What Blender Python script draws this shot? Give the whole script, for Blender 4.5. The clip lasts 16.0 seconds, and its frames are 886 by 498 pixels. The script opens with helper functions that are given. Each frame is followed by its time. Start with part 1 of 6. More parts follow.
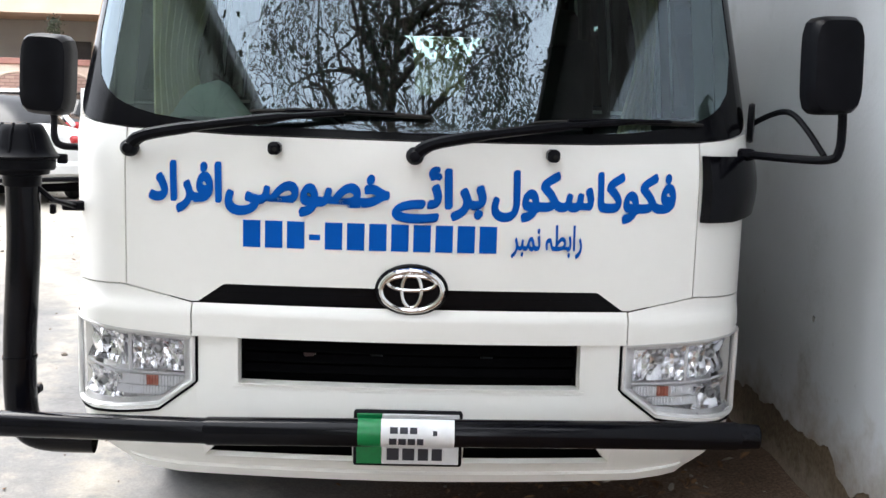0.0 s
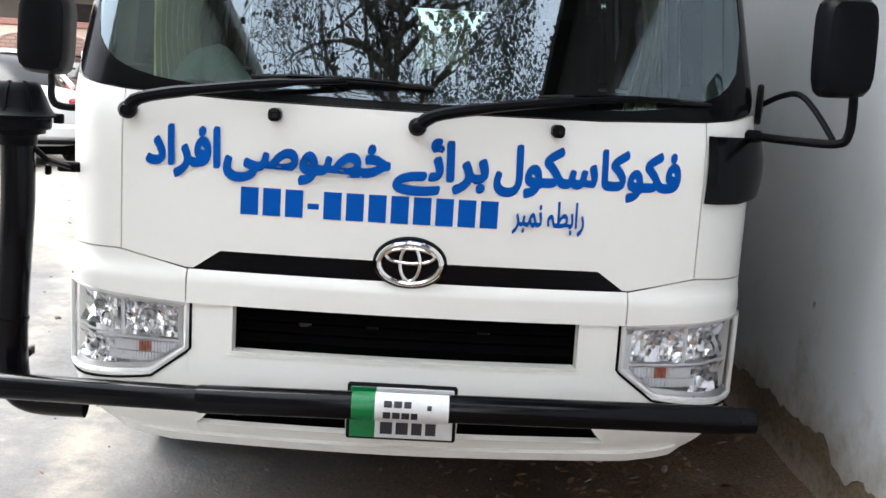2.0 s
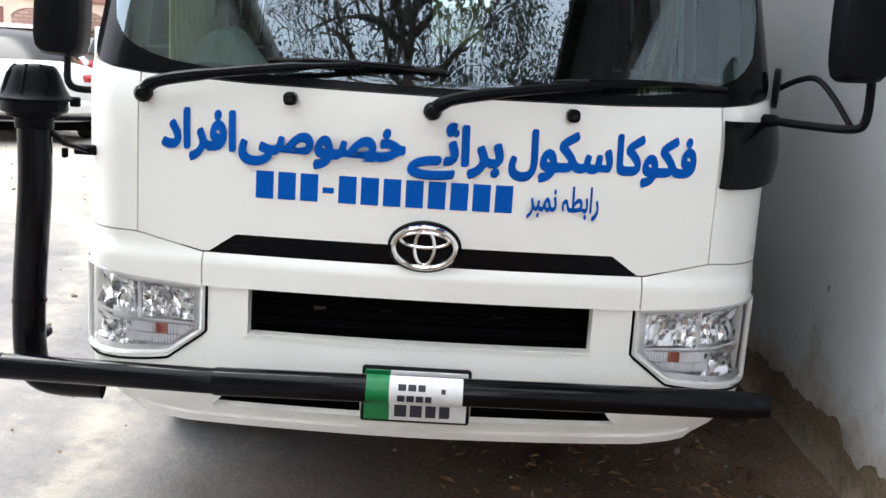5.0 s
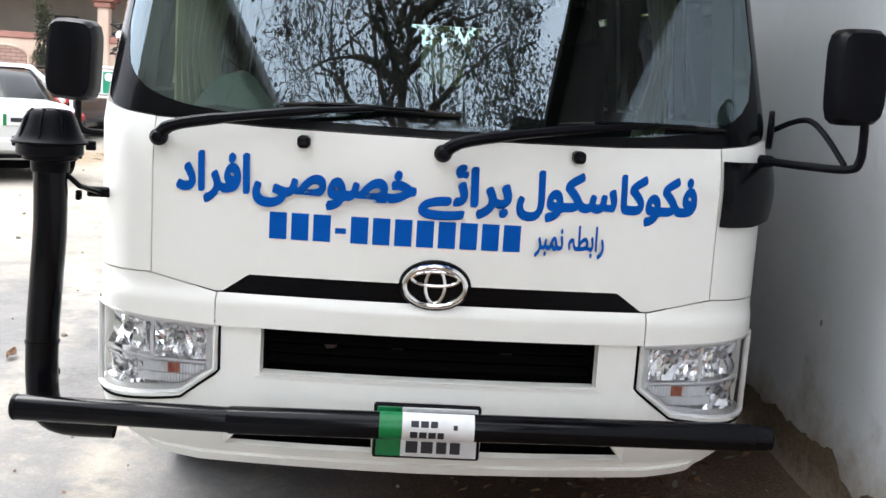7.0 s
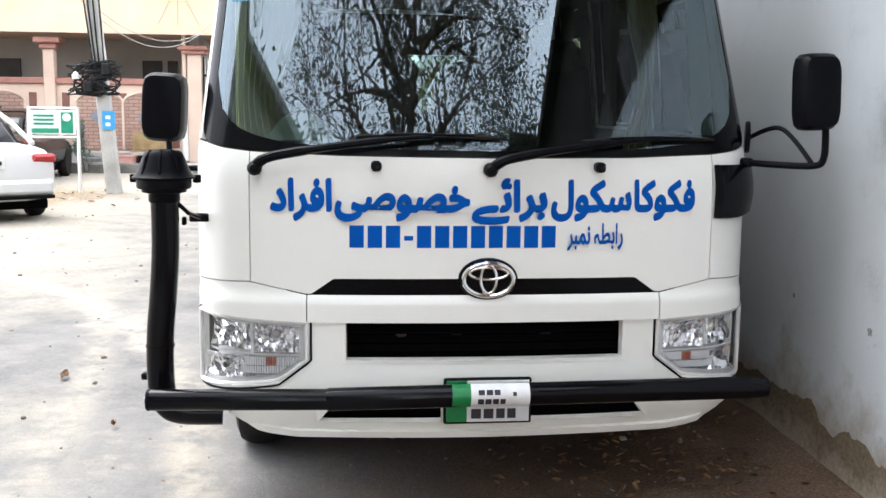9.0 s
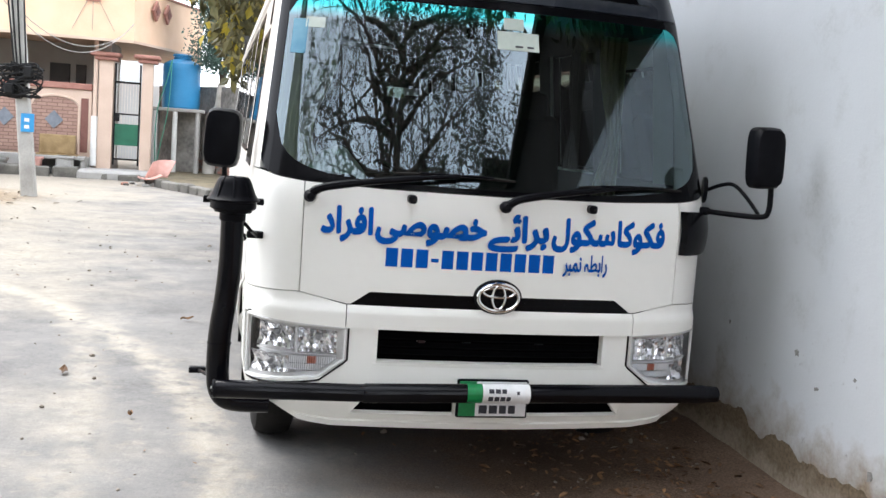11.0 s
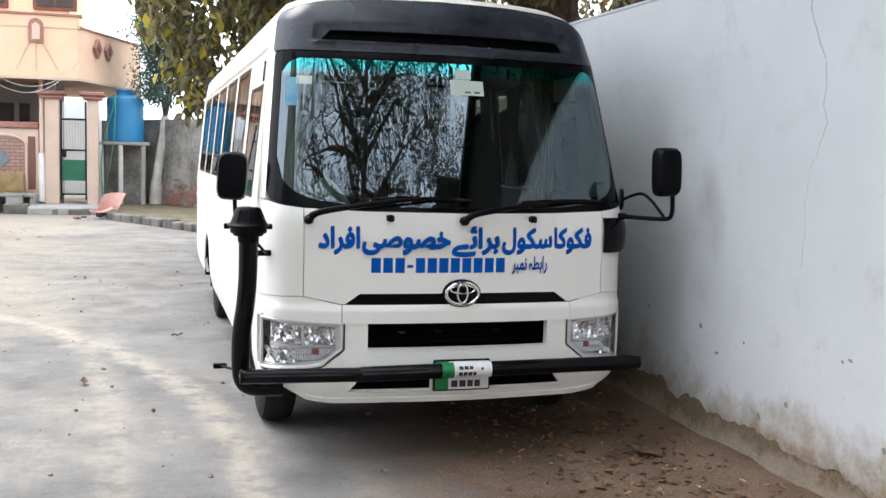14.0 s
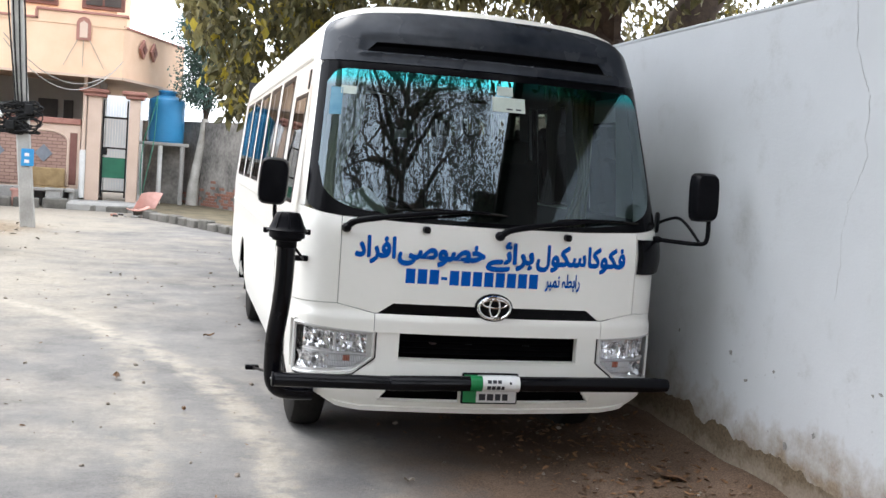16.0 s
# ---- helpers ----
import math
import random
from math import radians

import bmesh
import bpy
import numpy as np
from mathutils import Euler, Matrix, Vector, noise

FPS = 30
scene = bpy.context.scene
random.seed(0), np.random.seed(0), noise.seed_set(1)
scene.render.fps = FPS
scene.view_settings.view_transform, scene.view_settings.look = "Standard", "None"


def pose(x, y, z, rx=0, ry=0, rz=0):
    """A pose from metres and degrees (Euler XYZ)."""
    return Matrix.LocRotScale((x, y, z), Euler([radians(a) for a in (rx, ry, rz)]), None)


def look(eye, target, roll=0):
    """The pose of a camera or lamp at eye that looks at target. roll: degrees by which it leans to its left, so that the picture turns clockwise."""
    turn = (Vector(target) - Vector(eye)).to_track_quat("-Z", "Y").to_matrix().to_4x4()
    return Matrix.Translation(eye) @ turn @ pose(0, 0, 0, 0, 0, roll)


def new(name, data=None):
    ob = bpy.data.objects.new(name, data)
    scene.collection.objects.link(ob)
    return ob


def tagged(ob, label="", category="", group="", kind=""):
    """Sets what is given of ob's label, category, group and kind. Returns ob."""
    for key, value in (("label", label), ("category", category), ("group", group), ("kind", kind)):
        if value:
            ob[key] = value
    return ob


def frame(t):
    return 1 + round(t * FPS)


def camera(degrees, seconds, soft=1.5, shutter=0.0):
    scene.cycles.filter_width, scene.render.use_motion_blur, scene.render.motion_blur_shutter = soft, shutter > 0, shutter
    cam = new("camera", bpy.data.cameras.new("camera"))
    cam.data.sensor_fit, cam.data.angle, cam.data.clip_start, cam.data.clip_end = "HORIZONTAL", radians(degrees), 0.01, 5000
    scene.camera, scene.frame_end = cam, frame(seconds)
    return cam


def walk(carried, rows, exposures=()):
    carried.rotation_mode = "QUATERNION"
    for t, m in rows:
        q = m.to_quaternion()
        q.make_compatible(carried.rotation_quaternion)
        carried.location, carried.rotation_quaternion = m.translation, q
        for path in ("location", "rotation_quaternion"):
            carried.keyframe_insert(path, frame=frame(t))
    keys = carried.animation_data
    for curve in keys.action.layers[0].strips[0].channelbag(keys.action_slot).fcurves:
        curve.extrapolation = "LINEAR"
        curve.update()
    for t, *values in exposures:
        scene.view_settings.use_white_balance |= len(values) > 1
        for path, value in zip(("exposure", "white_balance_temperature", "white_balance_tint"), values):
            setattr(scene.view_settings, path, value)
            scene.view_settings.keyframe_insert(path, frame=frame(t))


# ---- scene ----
cam = camera(46.9, 16.0)
PATH = [
    (0, (0.005, -2.905, 1.434), (0.061, -0.926, 1.151), 1.7),
    (0.5, (-0.008, -2.895, 1.421), (0.058, -0.915, 1.143), 1.5),
    (1, (-0.001, -2.886, 1.414), (0.073, -0.909, 1.123), 1.8),
    (1.5, (0.01, -2.867, 1.431), (0.071, -0.894, 1.107), 2.3),
    (2, (0.0, -2.866, 1.422), (0.063, -0.894, 1.092), 3.5),
    (2.5, (-0.009, -2.888, 1.414), (0.068, -0.913, 1.105), 3.7),
    (3, (-0.008, -2.857, 1.41), (0.076, -0.887, 1.073), 3.6),
    (3.5, (-0.007, -2.854, 1.412), (0.049, -0.885, 1.064), 3.6),
    (4, (-0.003, -2.836, 1.416), (0.047, -0.871, 1.044), 3.4),
    (4.2, (-0.001, -2.854, 1.445), (0.047, -0.893, 1.058), 3.8),
    (6.3, (-0.02, -2.879, 1.449), (0.008, -0.907, 1.114), 3.1),
    (6.5, (-0.021, -2.886, 1.447), (0.02, -0.913, 1.122), 3.2),
    (7, (-0.128, -2.93, 1.465), (-0.03, -0.956, 1.156), 3.5),
    (7.5, (-0.288, -3.028, 1.457), (-0.119, -1.058, 1.155), 5.6),
    (8, (-0.364, -3.194, 1.47), (-0.167, -1.223, 1.198), 6.8),
    (8.5, (-0.431, -3.38, 1.469), (-0.248, -1.411, 1.168), 1.2),
    (8.7, (-0.473, -3.445, 1.472), (-0.276, -1.473, 1.203), 0.8),
    (10.8, (-1.142, -4.066, 1.55), (-0.7, -2.131, 1.302), 3.1),
    (11, (-1.2, -4.14, 1.561), (-0.756, -2.202, 1.342), 4.1),
    (11.5, (-1.35, -4.327, 1.583), (-0.837, -2.401, 1.417), 4.3),
    (12, (-1.508, -4.541, 1.586), (-0.934, -2.64, 1.354), 4.4),
    (12.5, (-1.561, -4.749, 1.593), (-1.013, -2.84, 1.363), 3.2),
    (13, (-1.596, -5.014, 1.596), (-1.056, -3.099, 1.388), 2.4),
    (13.5, (-1.616, -5.1, 1.61), (-1.052, -3.19, 1.429), 2.0),
    (14, (-1.616, -5.147, 1.619), (-1.056, -3.236, 1.439), 1.5),
    (14.5, (-1.646, -5.196, 1.625), (-1.118, -3.274, 1.467), 3.9),
    (15, (-1.646, -5.198, 1.618), (-1.145, -3.269, 1.449), 3.5),
    (15.5, (-1.655, -5.201, 1.623), (-1.133, -3.278, 1.448), 4.7),
    (16, (-1.655, -5.191, 1.616), (-1.152, -3.261, 1.461), 4.2),
]
walk(cam, [(t, look(eye, target, roll)) for t, eye, target, roll in PATH], [(0.0, 1.33), (8.7, 1.26), (11.0, 1.06), (16.0, 0.80)])

# ---- light ----
world = bpy.data.worlds.new("world")
scene.world = world
world.use_nodes = True
wn = world.node_tree.nodes
wl = world.node_tree.links
sky = wn.new("ShaderNodeTexSky")
sky.sky_type = "NISHITA"
sky.sun_disc = False
sky.sun_elevation, sky.sun_rotation = radians(58.9), radians(318.4)
sky.air_density, sky.dust_density, sky.ozone_density = 1.0, 1.0, 1.0
# thin high overcast: the blue sky veiled by an even pale layer
veil = wn.new("ShaderNodeMix")
veil.data_type = "RGBA"
veil.inputs[0].default_value = 0.88
veil.inputs[7].default_value = (12.5, 13.1, 14.2, 1)
wl.new(sky.outputs[0], veil.inputs[6])
wl.new(veil.outputs[2], wn["Background"].inputs["Color"])
wn["Background"].inputs["Strength"].default_value = 0.15
sun = new("sun", bpy.data.lights.new("sun", "SUN"))
sun.data.energy, sun.data.angle, sun.data.color = 1.9, radians(35), (1.0, 0.98, 0.95)
sun.matrix_world = look((-1.6, 1.8, 4.0), (0, 0, 0))


# ---- materials ----
def material(name, a, b=None, scale=4.0, rough=0.6, rough2=None, metal=0.0, bump=0.0, fine=40.0, coat=0.0, spec=0.5, island=0.0):
    """Two-scale mottled surface between the colours a and b."""
    m = bpy.data.materials.new(name)
    m.use_nodes = True
    n, l = m.node_tree.nodes, m.node_tree.links
    p = n["Principled BSDF"]
    b = b or a
    co = n.new("ShaderNodeTexCoord")
    n1, n2 = n.new("ShaderNodeTexNoise"), n.new("ShaderNodeTexNoise")
    for t, s, d in ((n1, scale, 6.0), (n2, fine, 4.0)):
        t.inputs["Scale"].default_value, t.inputs["Detail"].default_value = s, d
        l.new(co.outputs["Object"], t.inputs["Vector"])
    mid = n.new("ShaderNodeMath")
    mid.operation = "MULTIPLY_ADD"
    mid.inputs[1].default_value = 0.35
    l.new(n2.outputs["Fac"], mid.inputs[0])
    l.new(n1.outputs["Fac"], mid.inputs[2])
    ramp = n.new("ShaderNodeValToRGB")
    ramp.color_ramp.elements[0].position, ramp.color_ramp.elements[1].position = 0.45, 0.92
    ramp.color_ramp.elements[0].color, ramp.color_ramp.elements[1].color = (*a, 1), (*b, 1)
    l.new(mid.outputs[0], ramp.inputs["Fac"])
    out = ramp.outputs["Color"]
    if island:
        geo, hsv, rng = n.new("ShaderNodeNewGeometry"), n.new("ShaderNodeHueSaturation"), n.new("ShaderNodeMapRange")
        rng.inputs["To Min"].default_value, rng.inputs["To Max"].default_value = 1 - island, 1 + island
        l.new(geo.outputs["Random Per Island"], rng.inputs["Value"])
        l.new(rng.outputs[0], hsv.inputs["Value"])
        l.new(out, hsv.inputs["Color"])
        out = hsv.outputs["Color"]
    l.new(out, p.inputs["Base Color"])
    rr = n.new("ShaderNodeMapRange")
    rr.inputs["To Min"].default_value, rr.inputs["To Max"].default_value = rough, rough if rough2 is None else rough2
    l.new(n1.outputs["Fac"], rr.inputs["Value"])
    l.new(rr.outputs[0], p.inputs["Roughness"])
    p.inputs["Metallic"].default_value = metal
    p.inputs["Coat Weight"].default_value = coat
    p.inputs["Coat Roughness"].default_value = 0.06
    p.inputs["Specular IOR Level"].default_value = spec
    if bump:
        bp = n.new("ShaderNodeBump")
        bp.inputs["Strength"].default_value, bp.inputs["Distance"].default_value = bump, 0.01
        l.new(mid.outputs[0], bp.inputs["Height"])
        l.new(bp.outputs[0], p.inputs["Normal"])
    return m


def glass(name, tint, ior=1.5, rough=0.0, band=None):
    """A clear sheet: what is behind shows through its tint, with a mirror-like gloss on top."""
    m = bpy.data.materials.new(name)
    m.use_nodes = True
    n, l = m.node_tree.nodes, m.node_tree.links
    n.remove(n["Principled BSDF"])
    tr, gl, fr, mx = n.new("ShaderNodeBsdfTransparent"), n.new("ShaderNodeBsdfGlossy"), n.new("ShaderNodeFresnel"), n.new("ShaderNodeMixShader")
    tr.inputs["Color"].default_value = (*tint, 1)
    gl.inputs["Roughness"].default_value = rough
    fr.inputs["IOR"].default_value = ior
    if band:
        co, sp, rp, rp2 = n.new("ShaderNodeTexCoord"), n.new("ShaderNodeSeparateXYZ"), n.new("ShaderNodeValToRGB"), n.new("ShaderNodeValToRGB")
        rg = n.new("ShaderNodeMapRange")
        rg.inputs["From Min"].default_value, rg.inputs["From Max"].default_value = band[0], band[1]
        l.new(co.outputs["Object"], sp.inputs[0])
        l.new(sp.outputs["Z"], rg.inputs["Value"])
        for r, lo, hi, sock in ((rp, tint, band[2], tr.inputs["Color"]), (rp2, (0.76, 0.90, 1.0), band[3], gl.inputs["Color"])):
            r.color_ramp.elements[0].color, r.color_ramp.elements[1].color = (*lo, 1), (*hi, 1)
            l.new(rg.outputs[0], r.inputs["Fac"])
            l.new(r.outputs["Color"], sock)
        ri = n.new("ShaderNodeMapRange")
        ri.inputs["To Min"].default_value, ri.inputs["To Max"].default_value = ior, ior + 1.8
        l.new(rg.outputs[0], ri.inputs["Value"])
        l.new(ri.outputs[0], fr.inputs["IOR"])
    l.new(fr.outputs[0], mx.inputs["Fac"])
    l.new(tr.outputs[0], mx.inputs[1])
    l.new(gl.outputs[0], mx.inputs[2])
    l.new(mx.outputs[0], n["Material Output"].inputs["Surface"])
    return m


PAINT = material("white_paint", (0.83, 0.812, 0.762), (0.865, 0.848, 0.80), 1.2, 0.26, 0.36, coat=0.4, fine=25)
PAINT.node_tree.nodes["Principled BSDF"].inputs["Coat Roughness"].default_value = 0.16
# near black for seams and hollows; the shade inside openings is painted with it
SEAMSHADE = material("seam_shade_black", (0.0015, 0.0015, 0.002), (0.003, 0.003, 0.0035), 5, 0.7, spec=0.02)
GLOSSBLACK = material("gloss_black", (0.003, 0.003, 0.004), (0.005, 0.005, 0.006), 3, 0.08, 0.2, spec=0.08)
# paler mottling: chalky fading plus a painted haze of reflected sky
HEADER = material("header_black_haze", (0.010, 0.013, 0.019), (0.046, 0.051, 0.062), 2.6, 0.10, 0.42, spec=0.25, fine=14)
PLASTIC = material("black_plastic", (0.003, 0.003, 0.004), (0.006, 0.006, 0.008), 12, 0.28, 0.45, bump=0.08, fine=300, spec=0.06)
PIPE = material("black_pipe", (0.002, 0.002, 0.003), (0.004, 0.004, 0.006), 9, 0.08, 0.22, bump=0.04, fine=120, spec=0.16)
RUBBER = material("tyre_rubber", (0.008, 0.008, 0.008), (0.025, 0.023, 0.021), 6, 0.75, 0.95, bump=0.2, fine=60, spec=0.15)
STEEL = material("wheel_steel", (0.35, 0.35, 0.35), (0.5, 0.5, 0.5), 8, 0.4, 0.6, metal=0.8)
CHROME = material("chrome", (0.75, 0.75, 0.76), (0.85, 0.85, 0.85), 10, 0.06, 0.14, metal=1.0)
LAMPSILVER = material("lamp_silver", (0.92, 0.92, 0.94), (0.97, 0.97, 0.97), 20, 0.10, 0.2, metal=0.12)
RIMSILVER = material("rim_silver", (0.76, 0.755, 0.74), (0.86, 0.855, 0.84), 20, 0.18, 0.30, metal=0.35)
LAMPMIRROR = material("lamp_mirror", (0.90, 0.90, 0.92), (0.97, 0.97, 0.98), 20, 0.05, 0.12, metal=0.85)
LAMPGREY = material("lamp_grey", (0.80, 0.80, 0.81), (0.88, 0.88, 0.88), 10, 0.18, 0.35, metal=0.25)
AMBER = material("amber_bulb", (0.48, 0.12, 0.075), (0.66, 0.36, 0.28), 70, 0.2)
DULLRED = material("dull_red_fitting", (0.022, 0.006, 0.006), (0.035, 0.010, 0.010), 12, 0.5)
REDLENS = material("red_lens", (0.30, 0.008, 0.014), (0.38, 0.02, 0.02), 12, 0.2, coat=0.1)
BLUE = material("blue_vinyl", (0.001, 0.078, 0.37), (0.002, 0.095, 0.43), 3, 0.45, 0.55, spec=0.05)
PLATEWHITE = material("plate_white", (0.72, 0.72, 0.72), (0.8, 0.8, 0.8), 20, 0.3, 0.45)
PLATEGREEN = material("plate_green", (0.0, 0.16, 0.045), (0.0, 0.22, 0.06), 20, 0.3, 0.4)
INK = material("ink", (0.02, 0.02, 0.03), None, 20, 0.5)
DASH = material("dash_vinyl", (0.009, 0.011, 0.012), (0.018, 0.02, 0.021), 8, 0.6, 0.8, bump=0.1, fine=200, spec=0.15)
# lining, seats and headrests near black: the cabin's shade is in their colour
SHADEDLINING = material("shaded_cabin_lining", (0.022, 0.022, 0.022), (0.035, 0.035, 0.033), 3, 0.7)
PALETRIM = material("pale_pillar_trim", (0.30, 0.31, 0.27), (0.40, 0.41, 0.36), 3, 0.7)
FABRIC = material("shaded_seat_fabric", (0.008, 0.009, 0.011), (0.017, 0.018, 0.02), 6, 0.95, bump=0.3, fine=250)
SHADEDHEADREST = material("shaded_headrest_cover", (0.02, 0.02, 0.02), (0.035, 0.035, 0.032), 6, 0.85)
CURTAIN = material("curtain_cloth", (0.66, 0.63, 0.42), (0.78, 0.75, 0.55), 5, 0.85, bump=0.2, fine=200)
# curtain cloth of the side windows, darkened in colour for the dim cabin
SHADEDCURTAIN = material("shaded_side_curtain", (0.055, 0.05, 0.04), (0.08, 0.075, 0.06), 5, 0.85, bump=0.2, fine=200)
PAPER = material("paper", (0.44, 0.50, 0.45), (0.56, 0.61, 0.55), 8, 0.7)
STICKBLUE = material("sticker_blue", (0.06, 0.20, 0.30), (0.14, 0.30, 0.38), 8, 0.5)
WIND = glass("windscreen_glass", (0.43, 0.55, 0.50), 2.15, 0.0, (2.03, 2.09, (0.05, 0.50, 0.50), (0.14, 0.92, 0.95)))
SIDEGLASS = glass("side_glass", (0.52, 0.63, 0.64), 1.45)
LENSGLASS = glass("lamp_lens", (0.97, 0.97, 0.98), 1.35)


mt = CURTAIN.node_tree
back_lit, both = mt.nodes.new("ShaderNodeBsdfTranslucent"), mt.nodes.new("ShaderNodeMixShader")
mt.links.new(mt.nodes["Principled BSDF"].inputs["Base Color"].links[0].from_socket, back_lit.inputs["Color"])
both.inputs["Fac"].default_value = 0.7
mt.links.new(mt.nodes["Principled BSDF"].outputs[0], both.inputs[1])
mt.links.new(back_lit.outputs[0], both.inputs[2])
mt.links.new(both.outputs[0], mt.nodes["Material Output"].inputs["Surface"])


# ---- geometry helpers ----
class Geo:
    """Collects points and faces of one mesh."""

    def __init__(self):
        self.v, self.f = [], []

    def add(self, verts, faces, m=None):
        o = len(self.v)
        self.v += [tuple(m @ Vector(p)) if m else tuple(p) for p in verts]
        self.f += [tuple(i + o for i in f) for f in faces]
        return self

    def grid(self, rows, closed=False):
        nr, nc = len(rows), len(rows[0])
        fs = []
        for r in range(nr - 1):
            for c in range(nc if closed else nc - 1):
                d = (c + 1) % nc
                fs.append((r * nc + c, r * nc + d, (r + 1) * nc + d, (r + 1) * nc + c))
        return self.add([p for row in rows for p in row], fs)

    def sheet(self, rows, thick, centre):
        """A sheet of rows of points, given its thickness away from the side that faces outwards from centre."""
        a = np.array([[tuple(p) for p in row] for row in rows], float)
        du, dv = np.gradient(a, axis=1), np.gradient(a, axis=0)
        nn = np.cross(du, dv)
        nn /= np.maximum(np.linalg.norm(nn, axis=2, keepdims=True), 1e-9)
        mid = a[a.shape[0] // 2, a.shape[1] // 2]
        nm = nn[a.shape[0] // 2, a.shape[1] // 2]
        flip = np.dot(nm, mid - np.array(centre)) < 0
        if flip:
            nn = -nn
        back = a - nn * thick
        nr, nc = a.shape[:2]
        vs = [tuple(p) for p in a.reshape(-1, 3)] + [tuple(p) for p in back.reshape(-1, 3)]
        k = nr * nc
        if thick == 0:
            fs = [(r * nc + c, r * nc + c + 1, (r + 1) * nc + c + 1, (r + 1) * nc + c) for r in range(nr - 1) for c in range(nc - 1)]
            return self.add(vs[:k], [f[::-1] for f in fs] if flip else fs)
        fs = []
        for r in range(nr - 1):
            for c in range(nc - 1):
                q = (r * nc + c, r * nc + c + 1, (r + 1) * nc + c + 1, (r + 1) * nc + c)
                fs.append(q[::-1] if flip else q)
                q = tuple(i + k for i in q)
                fs.append(q if flip else q[::-1])
        ring = [c for c in range(nc)] + [r * nc + nc - 1 for r in range(1, nr)] + [(nr - 1) * nc + c for c in range(nc - 2, -1, -1)] + [r * nc for r in range(nr - 2, 0, -1)]
        for i, p in enumerate(ring):
            q = ring[(i + 1) % len(ring)]
            f = (p, p + k, q + k, q)
            fs.append(f[::-1] if flip else f)
        return self.add(vs, fs)

    def box(self, x0, x1, y0, y1, z0, z1, r=0.0, m=None):
        """A box with chamfered edges."""
        cx, cy, cz = (x0 + x1) / 2, (y0 + y1) / 2, (z0 + z1) / 2
        hx, hy, hz = abs(x1 - x0) / 2, abs(y1 - y0) / 2, abs(z1 - z0) / 2
        r = min(r, hx * 0.95, hy * 0.95, hz * 0.95)
        if r <= 0:
            vs = [(cx + sx * hx, cy + sy * hy, cz + sz * hz) for sz in (-1, 1) for sx, sy in ((-1, -1), (1, -1), (1, 1), (-1, 1))]
            return self.add(vs, [(3, 2, 1, 0), (4, 5, 6, 7), (0, 1, 5, 4), (1, 2, 6, 5), (2, 3, 7, 6), (3, 0, 4, 7)], m)
        b = bmesh.new()
        for sx in (-1, 1):
            for sy in (-1, 1):
                for sz in (-1, 1):
                    b.verts.new((cx + sx * (hx - r), cy + sy * (hy - r), cz + sz * hz))
                    b.verts.new((cx + sx * (hx - r), cy + sy * hy, cz + sz * (hz - r)))
                    b.verts.new((cx + sx * hx, cy + sy * (hy - r), cz + sz * (hz - r)))
                    k = r * 0.42
                    b.verts.new((cx + sx * (hx - k), cy + sy * (hy - k), cz + sz * (hz - k)))
        return self.hull(b, m)

    def hull(self, b, m=None):
        res = bmesh.ops.convex_hull(b, input=b.verts[:])
        gone = {e for e in res["geom_interior"] if isinstance(e, bmesh.types.BMVert)}
        bmesh.ops.delete(b, geom=list(gone), context="VERTS")
        bmesh.ops.dissolve_limit(b, angle_limit=0.01, verts=b.verts[:], edges=b.edges[:])
        b.verts.index_update()
        self.add([v.co.copy() for v in b.verts], [[v.index for v in f.verts] for f in b.faces], m)
        b.free()
        return self

    def tube(self, pts, radii, sides=10, caps=True):
        pts = [Vector(p) for p in pts]
        if not hasattr(radii, "__len__"):
            radii = [radii] * len(pts)
        rows, ref = [], None
        for i, p in enumerate(pts):
            t = (pts[min(i + 1, len(pts) - 1)] - pts[max(i - 1, 0)]).normalized()
            if ref is None:
                ref = t.orthogonal().normalized()
            ref = (ref - t * ref.dot(t)).normalized()
            o = t.cross(ref)
            rows.append([p + (ref * math.cos(a) + o * math.sin(a)) * radii[i] for a in (2 * math.pi * k / sides for k in range(sides))])
        base = len(self.v)
        self.grid(rows, True)
        if caps:
            self.f.append(tuple(base + i for i in range(sides))[::-1])
            self.f.append(tuple(base + (len(pts) - 1) * sides + i for i in range(sides)))
        return self

    def lathe(self, profile, m=None, sides=24):
        """Turns (radius, height) pairs round z."""
        o = len(self.v)
        rows = [[(r * math.cos(a), r * math.sin(a), h) for a in (2 * math.pi * k / sides for k in range(sides))] for r, h in profile]
        g = Geo().grid(rows, True)
        n = len(profile)
        g.f.append(tuple(range(sides))[::-1])
        g.f.append(tuple((n - 1) * sides + i for i in range(sides)))
        return self.add(g.v, g.f, m)

    def prism(self, poly, depth, m=None):
        """A polygon in x, z pushed back along y by depth."""
        n = len(poly)
        vs = [(x, 0, z) for x, z in poly] + [(x, depth, z) for x, z in poly]
        return self.add(vs, [tuple(range(n)), tuple(range(2 * n - 1, n - 1, -1))] + [(i, i + n, (i + 1) % n + n, (i + 1) % n) for i in range(n)], m)


